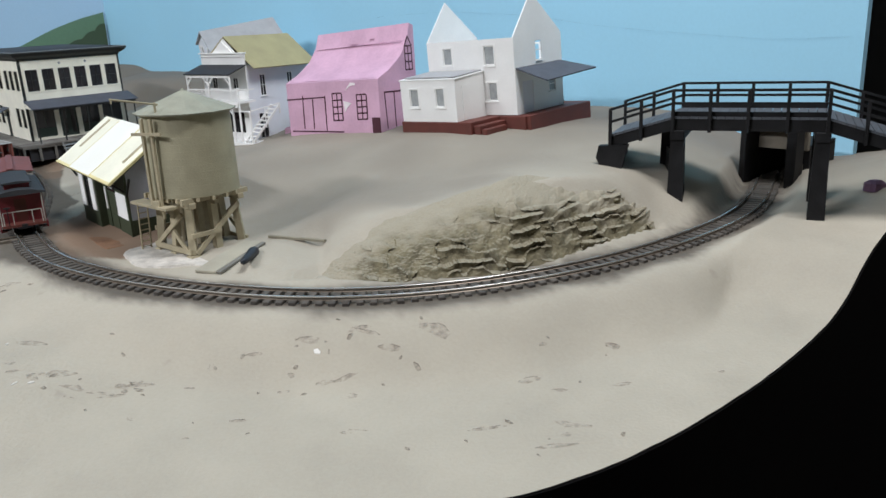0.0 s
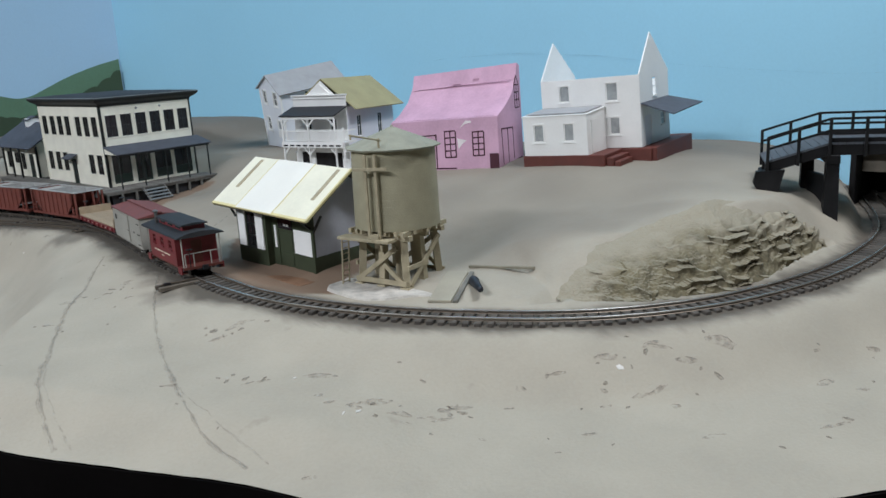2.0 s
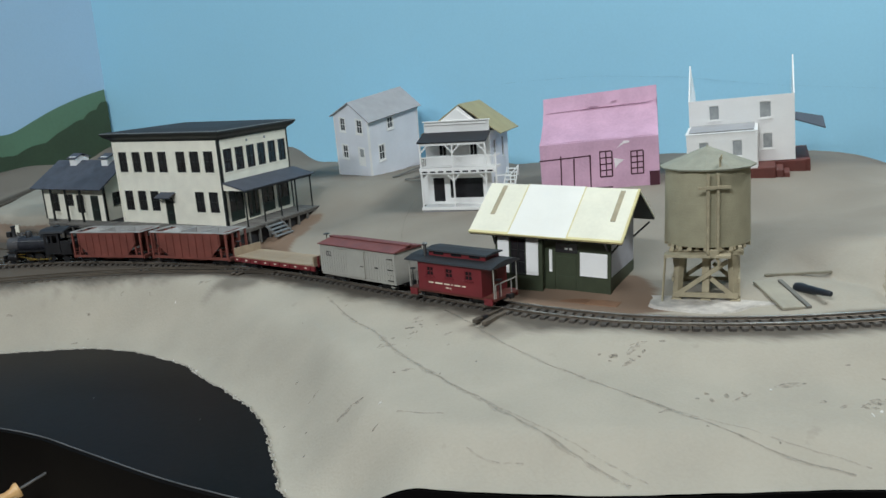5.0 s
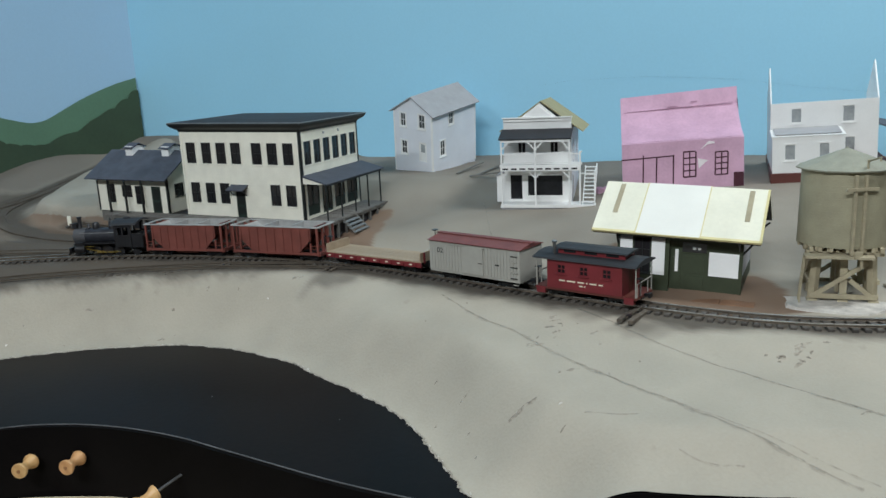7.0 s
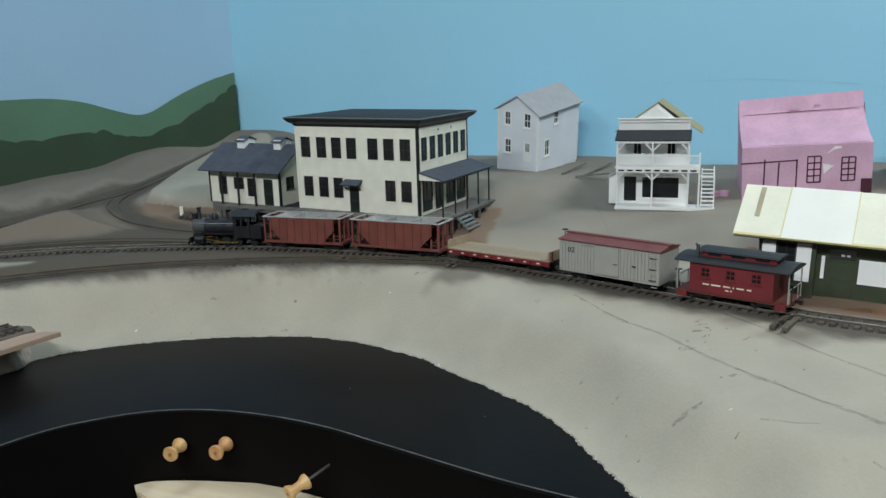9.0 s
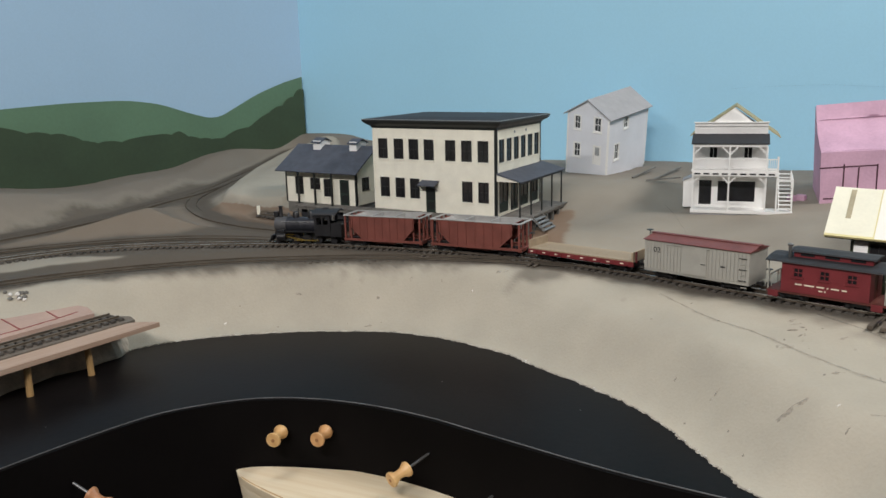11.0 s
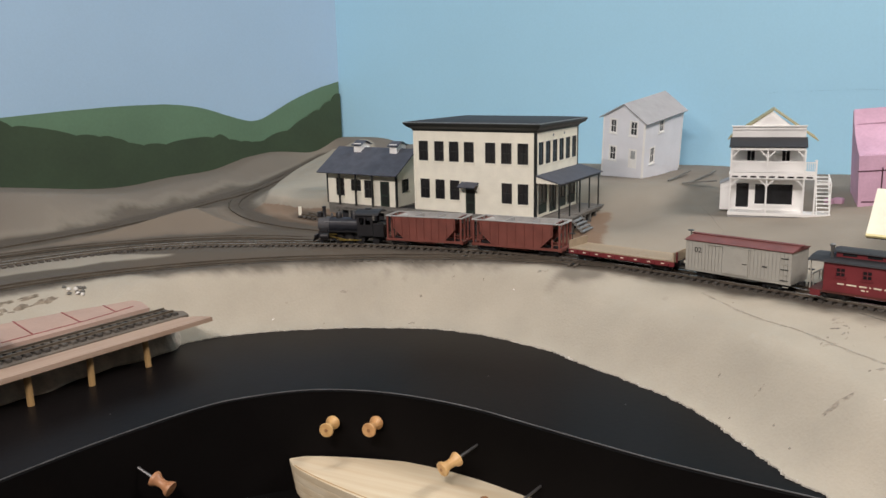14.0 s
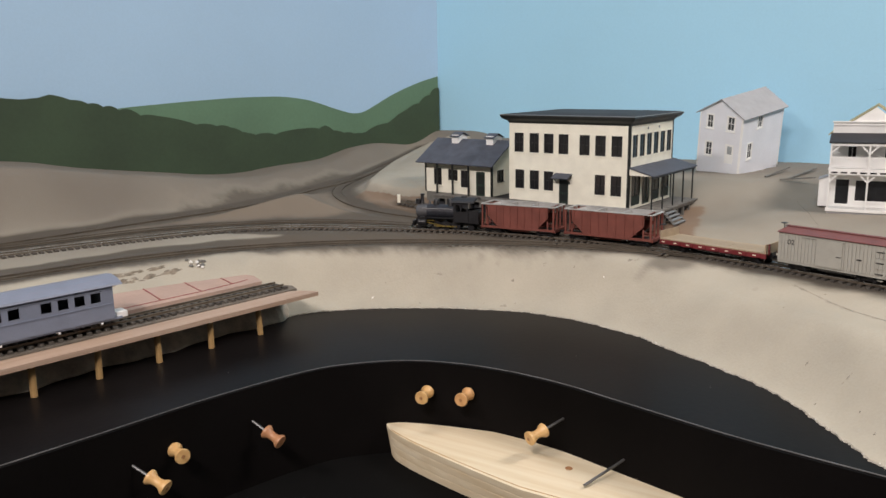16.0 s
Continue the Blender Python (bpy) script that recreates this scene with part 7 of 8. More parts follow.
    part("bunker", Build().block(-0.0510, -0.0162, 0.0110, x0 - 0.0002, 0.0162, 0.0265, 0.0006), LOCO, t, "rear coal bunker")
    for s in (-1, 1):
        part("bunker_rail", Build().box(-0.0512, s * 0.016 - 0.0005, 0.0266, x0 - 0.0006, s * 0.016 + 0.0005, 0.0290), LOCO, t)
    for s in (-1, 1):
        part("trailing_wheel", WHEEL, None, t).matrix_basis = pose(-0.038, s * 0.0083, 0.0042, -90 * s)
        part("hand_rail", Build().rod((-0.012, s * 0.0108, 0.0295), (0.034, s * 0.0108, 0.0295), 0.0004, 6), STEEL, t)
    part("air_tank", Build().lathe([(0.0024, 0), (0.0028, 0.001), (0.0028, 0.013), (0.0024, 0.014)], 14, pose(0.004, -0.0145, 0.0205) @ turn), LOCO, t)


def hopper(m):
    L, w = 0.102, 0.0185
    t = thing("hopper_car", m, "oxide red open hopper car with pale grey rim", "hopper car", "freight train")
    zt, zb = 0.0485, 0.0145
    out = [(-0.042, zt), (0.042, zt), (0.042, 0.031), (0.027, zb - 0.003), (-0.027, zb - 0.003), (-0.042, 0.031)]
    for s in (-1, 1):
        sd = part("side_sheet", Build().prism(out, "y", s * w - 0.0006, s * w + 0.0006), REDCAR, t)
        for i in range(9):
            x = -0.040 + i * 0.010
            lo = zb - 0.002 if abs(x) < 0.027 else 0.031 - (0.042 - abs(x)) * 1.1
            part("side_rib", Build().block(x - 0.0008, s * w - (0.0016 if s < 0 else -0.0006), lo, x + 0.0008, s * w + (0.0016 if s > 0 else -0.0006), zt - 0.002, 0.0002), REDCAR, sd)
        part("rim", Build().box(-0.0515, s * w - 0.0014, zt, 0.0515, s * w + 0.0014, zt + 0.0014), HOPPERIN, t, "pale grey top rim")
        part("side_sill", Build().box(-L / 2, s * w - 0.0012, 0.0095, L / 2, s * w + 0.0012, 0.0130), REDCAR, t)
        for e in (-1, 1):
            part("end_post", Build().box(e * 0.0495 - 0.001, s * w - 0.001, 0.013, e * 0.0495 + 0.001, s * w + 0.001, zt), REDCAR, t)
            part("end_brace", Build().box(e * 0.0415 - 0.0008, s * w - 0.0008, 0.013, e * 0.0415 + 0.0008, s * w + 0.0008, 0.0265), REDCAR, t)
            lad = part("ladder", Build().box(e * 0.0415, s * w + s * 0.0008 - 0.0003, 0.0225, e * 0.0495, s * w + s * 0.0008 + 0.0003, 0.0232), REDCAR, t)
            part("rung", Build().box(e * 0.0415, s * w + s * 0.0008 - 0.0003, 0.0180, e * 0.0495, s * w + s * 0.0008 + 0.0003, 0.0187), REDCAR, lad)
    for e in (-1, 1):
        part("end_sheet", roof_slab((e * 0.0418, -w, zt), (e * 0.0418, w, zt), (e * 0.018, w, 0.0185), (e * 0.018, -w, 0.0185), 0.0008), REDCAR, t, "sloping end sheet")
        part("rim", Build().box(e * 0.0508 - 0.0014, -w + 0.0015, zt, e * 0.0508 + 0.0014, w - 0.0015, zt + 0.0014), HOPPERIN, t)
        part("end_beam", Build().block(e * 0.0500 - 0.002, -w, 0.0080, e * 0.0500 + 0.002, w, 0.0131, 0.0004), REDCAR, t)
        for y in (-0.006, 0.006):
            part("end_post", Build().box(e * 0.0495 - 0.001, y - 0.001, 0.0132, e * 0.0495 + 0.001, y + 0.001, zt), REDCAR, t)
    part("load_floor", Build().box(-0.0220, -w + 0.0008, 0.0165, 0.0220, w - 0.0008, 0.0185), HOPPERIN, t, "grey inside of the hopper")
    part("inner_slope", roof_slab((0.0408, -w + 0.0008, zt - 0.0005), (0.0408, w - 0.0008, zt - 0.0005), (0.0176, w - 0.0008, 0.0192), (0.0176, -w + 0.0008, 0.0192), 0.0005), HOPPERIN, t)
    part("inner_slope", roof_slab((-0.0408, -w + 0.0008, zt - 0.0005), (-0.0408, w - 0.0008, zt - 0.0005), (-0.0176, w - 0.0008, 0.0192), (-0.0176, -w + 0.0008, 0.0192), 0.0005), HOPPERIN, t)
    for x in (-0.015, 0.015):
        part("divider", Build().box(x - 0.0007, -w + 0.0008, 0.0186, x + 0.0007, w - 0.0008, zt + 0.0006), HOPPERIN, t)
    for s in (-1, 1):
        part("lining", Build().box(-0.040, s * (w - 0.00085) - 0.00015, 0.034, 0.040, s * (w - 0.00085) + 0.00015, zt - 0.0002), HOPPERIN, t)
    part("center_sill", Build().box(-L / 2, -0.004, 0.0070, L / 2, 0.004, 0.0115), LOCO, t)
    part("discharge_chute", Build().prism([(-0.026, 0.0115), (0.026, 0.0115), (0.012, 0.0045), (-0.012, 0.0045)], "y", -0.012, 0.012), REDCAR, t)
    for x in (-0.036, 0.036):
        truck(t, x)
    couplers(t, L)


def flat_car(m):
    L, w = 0.132, 0.0195
    t = thing("flat_car", m, "empty flat car with bare wood floor and end boards", "flat car", "freight train")
    n = 24
    pl = Build().box(0, -w, 0.0145, L / n - 0.0003, w, 0.0163).mesh("floor_plank", LOADFLOOR)
    for i in range(n):
        part("floor_plank", pl, None, t).matrix_basis = pose(-L / 2 + i * L / n, 0, random.uniform(-0.0001, 0.0001))
    for s in (-1, 1):
        sl = part("side_sill", Build().box(-L / 2, s * w - 0.0016, 0.0090, L / 2, s * w + 0.0004, 0.0148), CABOOSERED, t, "dark red side sill")
        for i in range(8):
            x = -0.058 + i * 0.0163
            part("stake_pocket", Build().box(x - 0.0022, s * (w + 0.0010) - 0.0007, 0.0100, x + 0.0022, s * (w + 0.0010) + 0.0007, 0.0138), CABOOSERED, sl)
            part("white_mark", Build().box(x + 0.0032, s * (w + 0.0006) - 0.0002, 0.0112, x + 0.0068, s * (w + 0.0006) + 0.0002, 0.0126), CREAMMARK, sl)
    for e in (-1, 1):
        eb = part("end_board", Build().box(e * (L / 2 - 0.0012) - 0.0009, -w, 0.0164, e * (L / 2 - 0.0012) + 0.0009, w, 0.0262), LOADFLOOR, t, "bare wood end board")
        for y in (-0.013, 0.013):
            part("cleat", Build().box(e * (L / 2 + 0.0002) - 0.0006, y - 0.0012, 0.0130, e * (L / 2 + 0.0002) + 0.0006, y + 0.0012, 0.0262), CABOOSERED, eb)
    part("center_sill", Build().box(-L / 2, -0.005, 0.0070, L / 2, 0.005, 0.0143), LOCO, t)
    bw = part("brake_staff", Build().rod((L / 2 + 0.0012, 0.010, 0.010), (L / 2 + 0.0012, 0.010, 0.0330), 0.0005, 6), LOCO, t)
    part("brake_wheel", Build().lathe([(0.0030, 0.0326), (0.0036, 0.0329), (0.0036, 0.0334), (0.0030, 0.0337), (0.0004, 0.0334)], 16, pose(L / 2 + 0.0012, 0.010, 0)), LOCO, bw)
    for x in (-0.046, 0.046):
        truck(t, x)
    couplers(t, L)


def boxcar(m):
    L, w, z0, z1 = 0.118, 0.0195, 0.0095, 0.0465
    t = thing("boxcar", m, "pale grey wooden boxcar with dull red roof", "boxcar", "freight train")
    part("body", Build().block(-L / 2, -w, z0, L / 2, w, z1, 0.0004), GREYCAR, t, "pale grey boarded body")
    for s in (-1, 1):
        n = 30
        board = Build().box(0, s * (w + 0.0003) - 0.0003, z0 + 0.003, L / n - 0.00035, s * (w + 0.0003) + 0.0003, z1 - 0.0012).mesh("side_board", GREYCAR)
        for i in range(n):
            part("side_board", board, None, t).matrix_basis = pose(-L / 2 + i * L / n, 0, 0)
        d = part("door", Build().box(-0.014, s * (w + 0.0012) - 0.0006, z0 + 0.003, 0.014, s * (w + 0.0012) + 0.0006, z1 - 0.003), GREYCAR, t, "sliding side door")
        part("door_rail", Build().box(-0.016, s * (w + 0.0014) - 0.0006, z1 - 0.0028, 0.032, s * (w + 0.0014) + 0.0006, z1 - 0.0018), GREYCAR, d)
        part("latch", Build().box(-0.013, s * (w + 0.0020) - 0.0003, 0.026, -0.008, s * (w + 0.0020) + 0.0003, 0.0268), DARKMARK, d)
        part("sill_step", Build().box(-L / 2 + 0.002, s * w - 0.0005, z0 - 0.003, -L / 2 + 0.008, s * w + 0.0005, z0 - 0.0022), GREYCAR, t)
        for i in range(5):
            part("ladder_rung", Build().box(-L / 2 + 0.0025, s * (w + 0.0012) - 0.0004, 0.014 + i * 0.0062, -L / 2 + 0.0105, s * (w + 0.0012) + 0.0004, 0.0148 + i * 0.0062), GREYCAR if i % 2 else DARKMARK, t)
        part("faded_marking", Build().box(-0.034, s * (w + 0.0008) - 0.0002, 0.026, -0.029, s * (w + 0.0008) + 0.0002, 0.0276), DARKMARK, t)
        if s > 0:
            lettering("02", 0.0088, DARKMARK, t, pose(0.0480, w + 0.00085, 0.0330, 90, 0, 180), "car_number", "black painted numerals")
    prof = [(-w - 0.0018, z1), (w + 0.0018, z1), (w + 0.0018, z1 + 0.0008), (0, z1 + 0.0048), (-w - 0.0018, z1 + 0.0008)]
    rf = part("roof", Build().prism(prof, "x", -L / 2 - 0.0012, L / 2 + 0.0012), REDROOF, t, "dull red peaked roof")
    part("roof_walk", Build().box(-L / 2 - 0.003, -0.0030, z1 + 0.0046, L / 2 + 0.003, 0.0030, z1 + 0.0058), REDROOF, rf)
    bw = part("brake_staff", Build().rod((L / 2 + 0.001, 0.008, 0.012), (L / 2 + 0.001, 0.008, 0.0560), 0.0005, 6), LOCO, t)
    part("brake_wheel", Build().lathe([(0.0030, 0.0554), (0.0036, 0.0557), (0.0036, 0.0562), (0.0030, 0.0565), (0.0004, 0.0562)], 16, pose(L / 2 + 0.001, 0.008, 0)), LOCO, bw)
    part("center_sill", Build().box(-L / 2, -0.006, 0.0065, L / 2, 0.006, 0.0094), LOCO, t)
    for x in (-0.038, 0.038):
        truck(t, x)
    couplers(t, L)


def caboose(m):
    L, w, z0, z1 = 0.074, 0.0195, 0.0100, 0.0390
    t = thing("caboose", m, "deep red wooden caboose with cream lettering and black roof", "caboose", "freight train")
    wins = [(-0.027, -0.018, 0.0250, 0.0345), (-0.0045, 0.0045, 0.0250, 0.0345), (0.018, 0.027, 0.0250, 0.0345)]
    for s, rz in ((1, 180), (-1, 0)):
        mm = side(0, s * w, rz)
        part("side_wall", wall(Build(), -L / 2, L / 2, z0, z1, wins, 0, 0.0012, mm), CABOOSERED, t)
        for q in wins:
            window(t, *q, 0, mm, CABOOSERED, PANE, (1, 1), True)
        # company lettering as plain bars
        x = -0.0245
        for wd in (0.0058, 0.0084, 0.0064, 0.0012, 0.0066, 0.0040):
            part("lettering_bar", Build().box(x, -0.0003, 0.0178, x + wd, 0.0, 0.0191, mm), CREAMMARK, t, "cream lettering bar")
            x += wd + 0.0022
        for x, wd in ((-0.0040, 0.0032), (0.0006, 0.0014)):
            part("lettering_bar", Build().box(x, -0.0003, 0.0142, x + wd, 0.0, 0.0154, mm), CREAMMARK, t, "cream lettering bar")
    for x in (-L / 2, L / 2 - 0.0012):
        part("end_wall", Build().box(x, -w + 0.0012, z0, x + 0.0012, -0.005, z1).box(x, 0.005, z0, x + 0.0012, w - 0.0012, z1).box(x, -0.005, 0.033, x + 0.0012, 0.005, z1), CABOOSERED, t)
        part("end_door", Build().box(x + 0.0003, -0.005, z0, x + 0.0009, 0.005, 0.033), MAROON, t)
    part("floor", Build().box(-0.050, -w + 0.0013, 0.0075, 0.050, w - 0.0013, 0.0099), MAROON, t)
    prof = [(-0.0225, z1), (-0.0215, z1 + 0.0014), (-0.011, z1 + 0.0042), (0, z1 + 0.0052), (0.011, z1 + 0.0042), (0.0215, z1 + 0.0014), (0.0225, z1), (0, z1 - 0.0004)]
    rf = part("roof", Build().prism(prof, "x", -0.051, 0.051), TARROOF, t, "black arched roof")
    cl = part("clerestory", Build().block(-0.036, -0.0105, z1 + 0.0035, 0.030, 0.0105, z1 + 0.0092, 0.0003), CABOOSERED, t, "red clerestory under a black cap")
    for s in (-1, 1):
        for i in range(3):
            part("vent_pane", Build().box(-0.030 + i * 0.021, s * 0.0106 - 0.0003, z1 + 0.0058, -0.018 + i * 0.021, s * 0.0106 + 0.0003, z1 + 0.0082), PANE, cl)
    part("clerestory_cap", Build().prism([(-0.0130, z1 + 0.0093), (0.0130, z1 + 0.0093), (0.0120, z1 + 0.0106), (0, z1 + 0.0118), (-0.0120, z1 + 0.0106)], "x", -0.039, 0.034), TARROOF, cl)
    part("smoke_jack", Build().lathe([(0.0016, z1 + 0.002), (0.0016, z1 + 0.0145), (0.0026, z1 + 0.0150), (0.0026, z1 + 0.0162), (0.0010, z1 + 0.0175)], 12, pose(0.033, 0.012, 0)), STEEL, rf, "grey smoke jack")
    for e in (-1, 1):
        ps = part("platform_rail", Build().box(e * 0.0495 - 0.0004, -0.016, 0.0225, e * 0.0495 + 0.0004, 0.016, 0.0233), GREYCAR, t, "pale end platform railing")
        for y in (-0.016, -0.008, 0.008, 0.016):
            part("baluster", Build().rod((e * 0.0495, y, 0.010), (e * 0.0495, y, 0.0230), 0.0005, 6), GREYCAR, ps)
        for y in (-0.0178, 0.0178):
            part("grab_iron", Build().rod((e * 0.0490, y, 0.010), (e * 0.0490, y, 0.0388), 0.0006, 6), GREYCAR, ps)
        bw = part("brake_staff", Build().rod((e * 0.0505, 0.012, 0.010), (e * 0.0505, 0.012, 0.0275), 0.0005, 6), LOCO, t)
        part("brake_wheel", Build().lathe([(0.0026, 0.0270), (0.0032, 0.0273), (0.0032, 0.0278), (0.0004, 0.0280)], 14, pose(e * 0.0505, 0.012, 0)), LOCO, bw)
        for s in (-1, 1):
            st = part("end_step", Build().box(e * 0.0435 - 0.0045, s * w - 0.0006, 0.0035, e * 0.0435 + 0.0045, s * w + 0.0006, 0.0098), CABOOSERED, t)
            part("tread", Build().box(e * 0.0435 - 0.0045, min(s * w, s * (w - 0.005)), 0.0038, e * 0.0435 + 0.0045, max(s * w, s * (w - 0.005)), 0.0046), MAROON, st)
    part("center_sill", Build().box(-0.050, -0.006, 0.0055, 0.050, 0.006, 0.0074), LOCO, t)
    for x in (-0.028, 0.028):
        truck(t, x)
    couplers(t, 0.100)


coach()


def train():
    """The cars one behind the other along the main track, the engine's front at the given place."""
    xy, _ = spline(MAIN[::-1], 0.002)
    i0 = int(np.argmin(np.hypot(*(xy - np.array(LOCO_FRONT)).T)))

    def on_track(s):
        i = min(len(xy) - 2, i0 + s / 0.002)
        k = int(i)
        return xy[k] + (xy[k + 1] - xy[k]) * (i - k)

    s = 0.0
    for make, length, stretch, tall in ((locomotive, 0.106, 1, 1), (hopper, 0.121, 1.05, 0.82), (hopper, 0.136, 1.16, 0.82), (flat_car, 0.145, 1, 0.9), (boxcar, 0.129, 0.94, 0.87), (caboose, 0.113, 1, 0.94)):
        mid = s + length / 2
        a, c = on_track(mid - 0.036), on_track(mid + 0.036)
        x, y = (a + c) / 2
        make(pose(x, y, RAILTOPZ, 0, 0, math.degrees(math.atan2(a[1] - c[1], a[0] - c[0]))) @ Matrix.Diagonal((stretch, 1, tall, 1)))
        s += length


LOCO_FRONT = (-0.888, 1.2015)
train()


# ---------------------------------------------------------------- fascia knobs and rods
def spool(parent, m, mat):
    prof = [(0.0030, -0.0095), (0.0062, -0.0092), (0.0066, -0.0080), (0.0060, -0.0062), (0.0042, -0.0036), (0.0037, 0.0), (0.0042, 0.0036), (0.0060, 0.0062), (0.0066, 0.0080), (0.0062, 0.0092), (0.0030, 0.0095)]
    o = part("spool", Build().lathe(prof, 28, m), mat, parent, "turned wooden spool", True)
    smooth_by_angle(o, 45)
    part("end_hole", Build().lathe([(0.0016, 0), (0.0016, 0.0004)], 14, m @ pose(0, 0, 0.0094)), SPOOLEND, o)


def knob(x, y, z, heading, reach, with_spool=True, dip=0.0, mat=SPOOL):
    """A push-pull rod out of the fascia with a spool at its end; heading: degrees in plan."""
    t = thing("fascia_knob", pose(x, y, z, 0, 0, heading) @ pose(0, 0, 0, 0, 90 + dip, 0), "wooden spool knob on a steel push rod in the fascia" if with_spool else "bare steel push rod sticking out of the fascia", "control knob", "fascia knobs")
    part("rod", Build().lathe([(0.0012, -0.004), (0.0012, reach)], 10), STEEL, t)
    part("bushing", Build().lathe([(0.0022, -0.001), (0.0022, 0.0009)], 12), BLACK, t)
    if with_spool:
        spool(t, pose(0, 0, reach + 0.004), mat)


knob(-0.8875, 0.8085, -0.0575, 246, 0.012)
knob(-0.8485, 0.7945, -0.0560, 240, 0.012, mat=WARMSPOOL)
knob(-0.7695, 0.7335, -0.0603, 208, 0.031, dip=13.2)
knob(-0.7280, 0.6856, -0.0785, 208, 0.050, False, dip=13.0)
knob(-1.0562, 0.7639, -0.0605, -31.6, 0.026, dip=24.6, mat=REDSPOOL)
knob(-1.112, 0.7165, -0.064, -54, 0.008)
knob(-1.1406, 0.6906, -0.0630, -24, 0.026, dip=24.6)


# ---------------------------------------------------------------- boat on the shelf below
def boat():
    t = thing("wooden_boat_hull", pose(-0.931, 0.811, -0.093, 0, 0, -36.8), "unpainted laminated pine boat hull on the shelf below", "boat")
    L, B = 0.40, 0.0485
    n = 46

    def half(s):
        return B * (min(1.0, s / 0.17) ** 0.62) * (1 if s < 0.25 else max(0.0, 1 - ((s - 0.25) / 0.15) ** 2.4) ** 0.8 if s < 0.4 else 0.0) + 0.0014

    layers = 4
    for k in range(layers):
        z1, z0 = -0.0080 * k, -0.0080 * (k + 1) + 0.0002
        f1, f0 = 1 - 0.035 * k, 1 - 0.035 * (k + 1)
        ring1, ring0, ringm = [], [], []
        xs = [L * (i / n) for i in range(n + 1)]
        pts = [(x, half(x)) for x in xs] + [(x, -half(x)) for x in xs[::-1]]
        ring1 = [(0.0015 * k + x * (1 - 0.006 * k), y * f1 - 0.0001 * (1 if y > 0 else -1), z1) for x, y in pts]
        ringm = [(0.0015 * k + 0.0006 + x * (1 - 0.006 * k), y * (f1 + f0) / 2 + 0.0001 * (1 if y > 0 else -1), (z0 + z1) / 2) for x, y in pts]
        ring0 = [(0.0015 * k + 0.0014 + x * (1 - 0.006 * k), y * f0 - 0.0001 * (1 if y > 0 else -1), z0) for x, y in pts]
        o = part("deck_layer" if k == 0 else "hull_layer", Build().skin([ring0, ringm, ring1]), BALSA, t)
        smooth_by_angle(o, 30)
    part("mast_hole", Build().lathe([(0.0032, 0.0001), (0.0032, 0.0006)], 16, pose(0.192, 0.004, 0)), SPOOLEND, t)
    part("margin_line", Build().skin([[(x, -half(x) * 0.93, 0.0001), (x, -half(x) * 0.93 + 0.0008, 0.0001), (x, -half(x) * 0.93 + 0.0008, 0.0004), (x, -half(x) * 0.93, 0.0004)] for x in np.linspace(0.012, 0.35, 60)]), PILE, t)


boat()
tagged(part("lower_shelf", Build().block(-1.6, 0.25, -1.0, -0.2, 1.1, -0.1255, 0.002), material("black_shelf", (0.003, 0.003, 0.003), 0.9, gloss=0.1)), "black cabinet shelf under the layout edge", "shelf")


# ---------------------------------------------------------------- small marks on the sand
def surface(xy):
    """Height of the ground with its small unevenness."""
    return land(xy)[0] + 0.0006 * wobble(xy, 14) + 0.0005 * wobble(xy, 60, 3.0)


def drawn_line(points, width, mat, label, lift=0.0):
    xy, d = spline(points, 0.003)
    z = surface(xy)
    rows = []
    for (x, y), (u, v), h in zip(xy, d, z):
        jx, jy = [0.0014 * noise.noise((x * 70, y * 70, q)) + 0.0006 * noise.noise((x * 260, y * 260, q)) for q in (1.0, 6.0)]
        wd = width * max(0.25, 0.75 + 0.9 * noise.noise((x * 60, y * 60, 3.0)))
        hh = h + 0.0005 + lift
        rows.append([(x + jx - v * wd, y + jy + u * wd, hh - 0.003), (x + jx + v * wd, y + jy - u * wd, hh - 0.003), (x + jx + v * wd, y + jy - u * wd, hh), (x + jx - v * wd, y + jy + u * wd, hh)])
    return tagged(part("crack_line", Build().skin(rows), mat), label, "crack", kind="structure")


CRACK = patchy("crack_shadow_grey", (0.22, 0.20, 0.165), 0.34, 0.72, 300, 0.24)
SMEAR = patchy("crack_smear_grey", (0.28, 0.26, 0.225), 0.34, 0.70, 160, 0.24)
FAINT = patchy("faint_scratch_grey", (0.25, 0.23, 0.20), 0.34, 0.74, 260, 0.22)
for points, width, mat in (([(-0.512, 0.83), (-0.502, 0.77), (-0.489, 0.72), (-0.480, 0.655), (-0.464, 0.595), (-0.448, 0.54), (-0.433, 0.492), (-0.415, 0.457), (-0.395, 0.424)], 0.0008, CRACK),
                           ([(-0.464, 0.595), (-0.446, 0.54), (-0.429, 0.492), (-0.409, 0.458), (-0.386, 0.424)], 0.0007, FAINT),
                           ([(-0.42, 0.72), (-0.394, 0.62), (-0.365, 0.54), (-0.35, 0.505), (-0.332, 0.465), (-0.307, 0.42), (-0.274, 0.386)], 0.0006, FAINT),
                           ([(-0.35, 0.505), (-0.33, 0.467), (-0.30, 0.427), (-0.262, 0.387)], 0.0005, FAINT),
                           ([(-0.474, 0.492), (-0.468, 0.480), (-0.458, 0.472), (-0.446, 0.466)], 0.0006, CRACK), ([(-0.504, 0.557), (-0.492, 0.543), (-0.478, 0.532)], 0.0004, FAINT)):
    drawn_line(points, width, mat, "fine crack line in the painted plaster")
    if len(points) > 6:
        drawn_line(points, width * 3.2, SMEAR, "grey smear along the crack in the plaster", -0.0002)
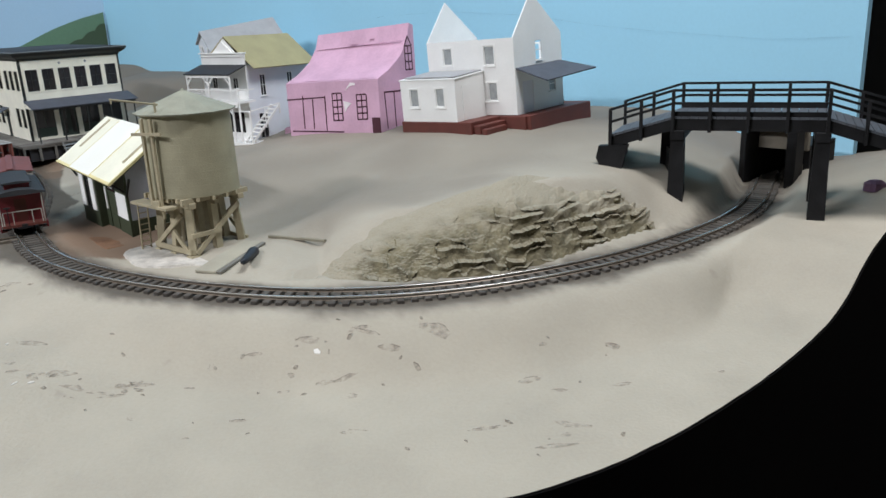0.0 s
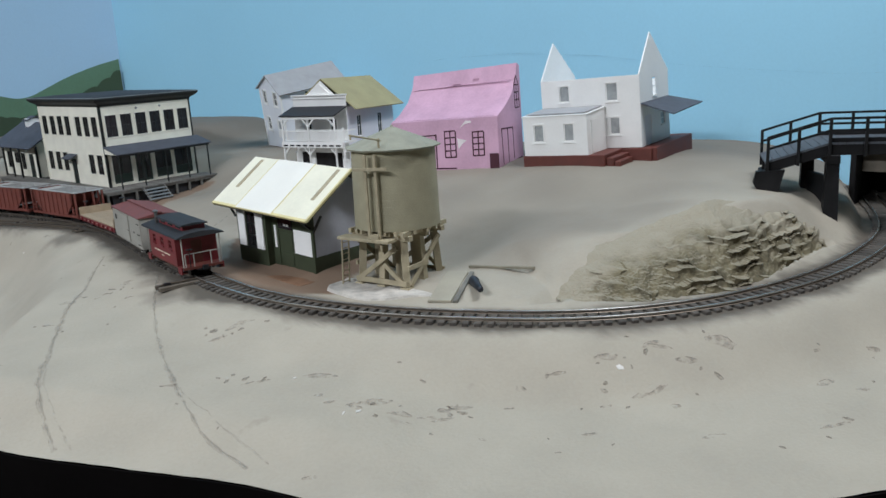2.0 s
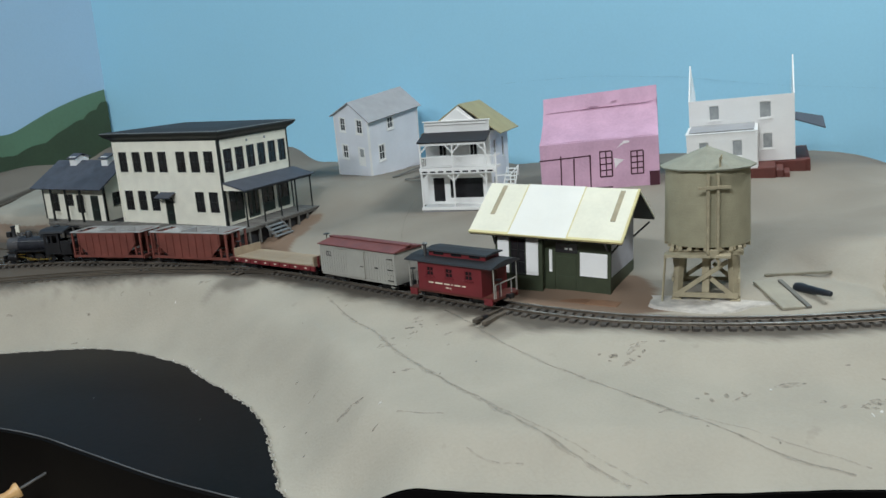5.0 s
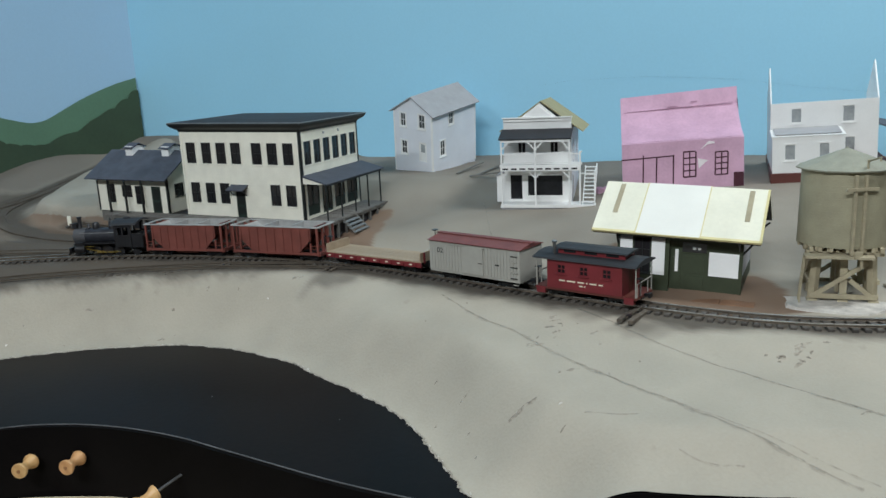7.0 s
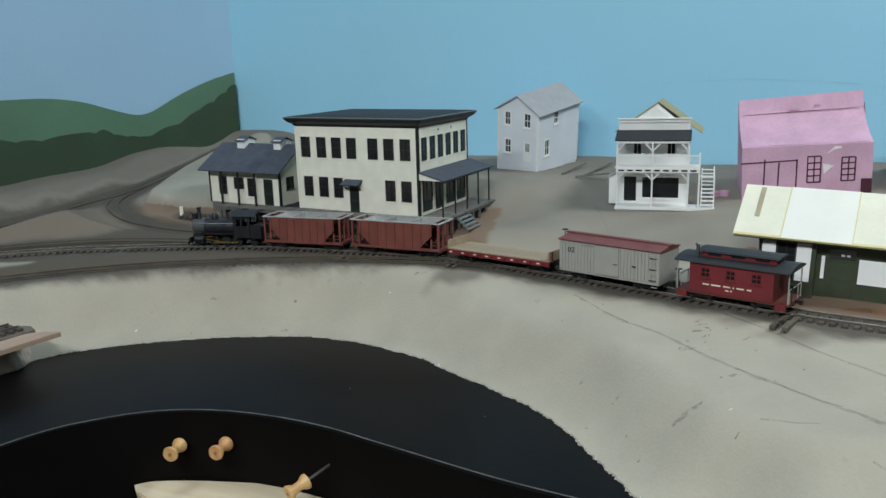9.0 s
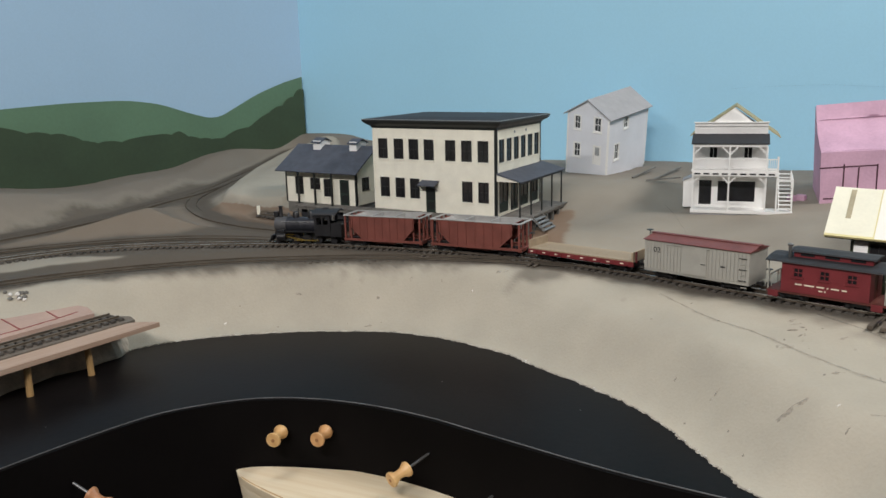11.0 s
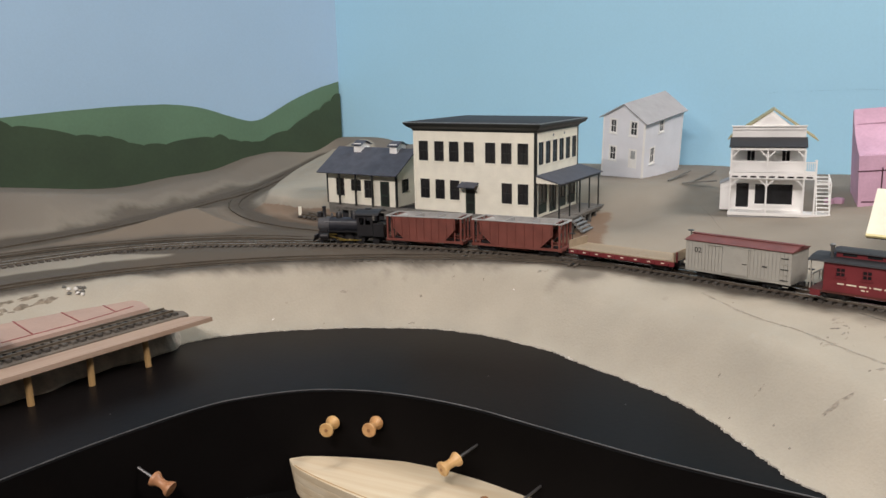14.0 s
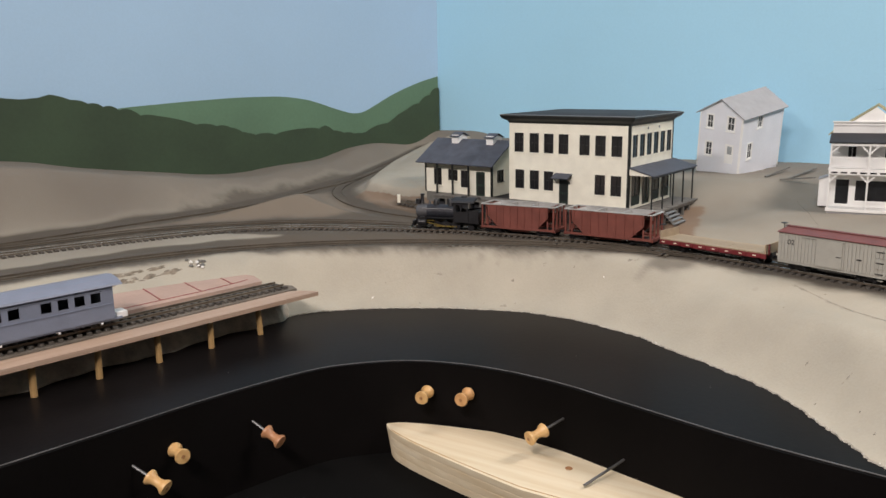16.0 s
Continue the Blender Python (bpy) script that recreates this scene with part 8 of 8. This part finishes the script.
drawn_line([(-0.336, 1.153), (-0.362, 1.08), (-0.388, 1.006), (-0.410, 0.925), (-0.426, 0.87)], 0.0005, CRACK, "fine pencil line on the ground")


def scuffs():
    """Smudges, dents and flakes scattered in the front sand."""
    rnd = random.Random(11)
    smudge, dent, lite = Build(), Build(), Build()
    spots = []
    for cx, cy, r, many in ((-0.312, 0.562, 0.03, 18), (-0.165, 0.430, 0.03, 9), (-0.21, 0.432, 0.03, 8), (-0.068, 0.436, 0.02, 6), (-0.04, 0.47, 0.05, 8), (0.02, 0.475, 0.05, 8),
                            (0.08, 0.40, 0.05, 5), (-0.28, 0.48, 0.03, 8), (-0.65, 0.98, 0.04, 5), (-0.50, 0.60, 0.06, 8), (-0.45, 0.70, 0.06, 8)):
        spots += [(rnd.gauss(cx, r * 0.6), rnd.gauss(cy, r * 0.3), rnd.uniform(0.7, 1.6)) for _ in range(many)]
    spots += [(rnd.uniform(-0.5, 0.25), rnd.uniform(0.36, 0.49), rnd.uniform(0.4, 1.0)) for _ in range(44)]
    spots += [(rnd.uniform(-0.58, -0.42), rnd.uniform(0.62, 0.85), rnd.uniform(0.3, 0.8)) for _ in range(14)] + [(rnd.uniform(-0.95, -0.60), rnd.uniform(1.0, 1.06), rnd.uniform(0.3, 0.7)) for _ in range(18)]
    xy = np.array([q[:2] for q in spots])
    z = surface(xy)
    ok = (to_line(xy, SHORE_XY) > 0.012) & ~inside(xy, list(map(tuple, SHORE_XY)) + list(map(tuple, RIM_XY[::-1]))) & (to_line(xy, MAIN_XY) > 0.03)
    ok &= inside(xy, list(map(tuple, EDGE_XY)) + [(-0.6, 0.7), (-0.65, 0.93), (-1.0, 1.02), (-1.0, 1.3), (0.5, 1.2)]) & (to_line(xy, EDGE_XY) > 0.012)
    for k, ((x, y, s), h, keep) in enumerate(zip(spots, z, ok)):
        if not keep or h > 0.029:
            continue
        kind = rnd.random()
        a = rnd.uniform(-0.35, 0.5) if kind < 0.45 else rnd.uniform(-1.2, 1.4)
        long, wide = (rnd.uniform(0.003, 0.009) * s, rnd.uniform(0.001, 0.0026) * s) if kind < 0.45 else (rnd.uniform(0.0006, 0.0024) * s, rnd.uniform(0.0004, 0.0011) * s)
        q = []
        for m in range(14):
            w = 2 * math.pi * m / 14
            r = 1 + 0.8 * noise.noise((k * 3.7, math.cos(w) * 1.3, math.sin(w) * 1.3))
            px, py = long * r * math.cos(w), wide * r * math.sin(w)
            q.append((x + px * math.cos(a) - py * math.sin(a), y + px * math.sin(a) + py * math.cos(a)))
        hs = surface(np.array(q))
        (smudge if kind < 0.45 else lite if kind > 0.95 else dent).skin([[(px, py, e - 0.002) for (px, py), e in zip(q, hs)], [(px, py, e + 0.0005) for (px, py), e in zip(q, hs)]])
    for x, y in SHORE_XY[4:120]:
        if rnd.random() < 0.3:
            x, y, s = x + rnd.uniform(0.000, 0.003), y + rnd.uniform(0.0, 0.004), rnd.uniform(0.0003, 0.0009)
            q = [(x + s * (1 + 0.5 * rnd.random()) * math.cos(w), y + 0.6 * s * math.sin(w)) for w in (0, 1.1, 2.3, 3.4, 4.6, 5.5)]
            lite.skin([[(px, py, -0.036) for px, py in q], [(px, py, -0.0318) for px, py in q]])
    for name, bb, mat, label in (("sand_smudges", smudge, patchy("brown_smudge", (0.27, 0.225, 0.185), 0.40, 0.74, 260, 0.5), "faint brown smudges rubbed into the sand"),
                                 ("sand_dents", dent, patchy("brown_dent", (0.24, 0.205, 0.165), 0.30, 0.65, 400, 0.6), "small brown dents in the sand"),
                                 ("plaster_flakes", lite, PLASTER, "tiny white plaster flakes on the sand")):
        tagged(part(name, bb, mat), label, "marks", kind="stuff")


scuffs()
tagged(part("bumper_post", Build().block(-0.0025, -0.0025, -0.003, 0.0025, 0.0025, 0.0125, 0.0004), CREAM), "small cream bumper post at the siding's end", "post").matrix_basis = pose(-0.903, 1.352, ground_at(-0.903, 1.352))
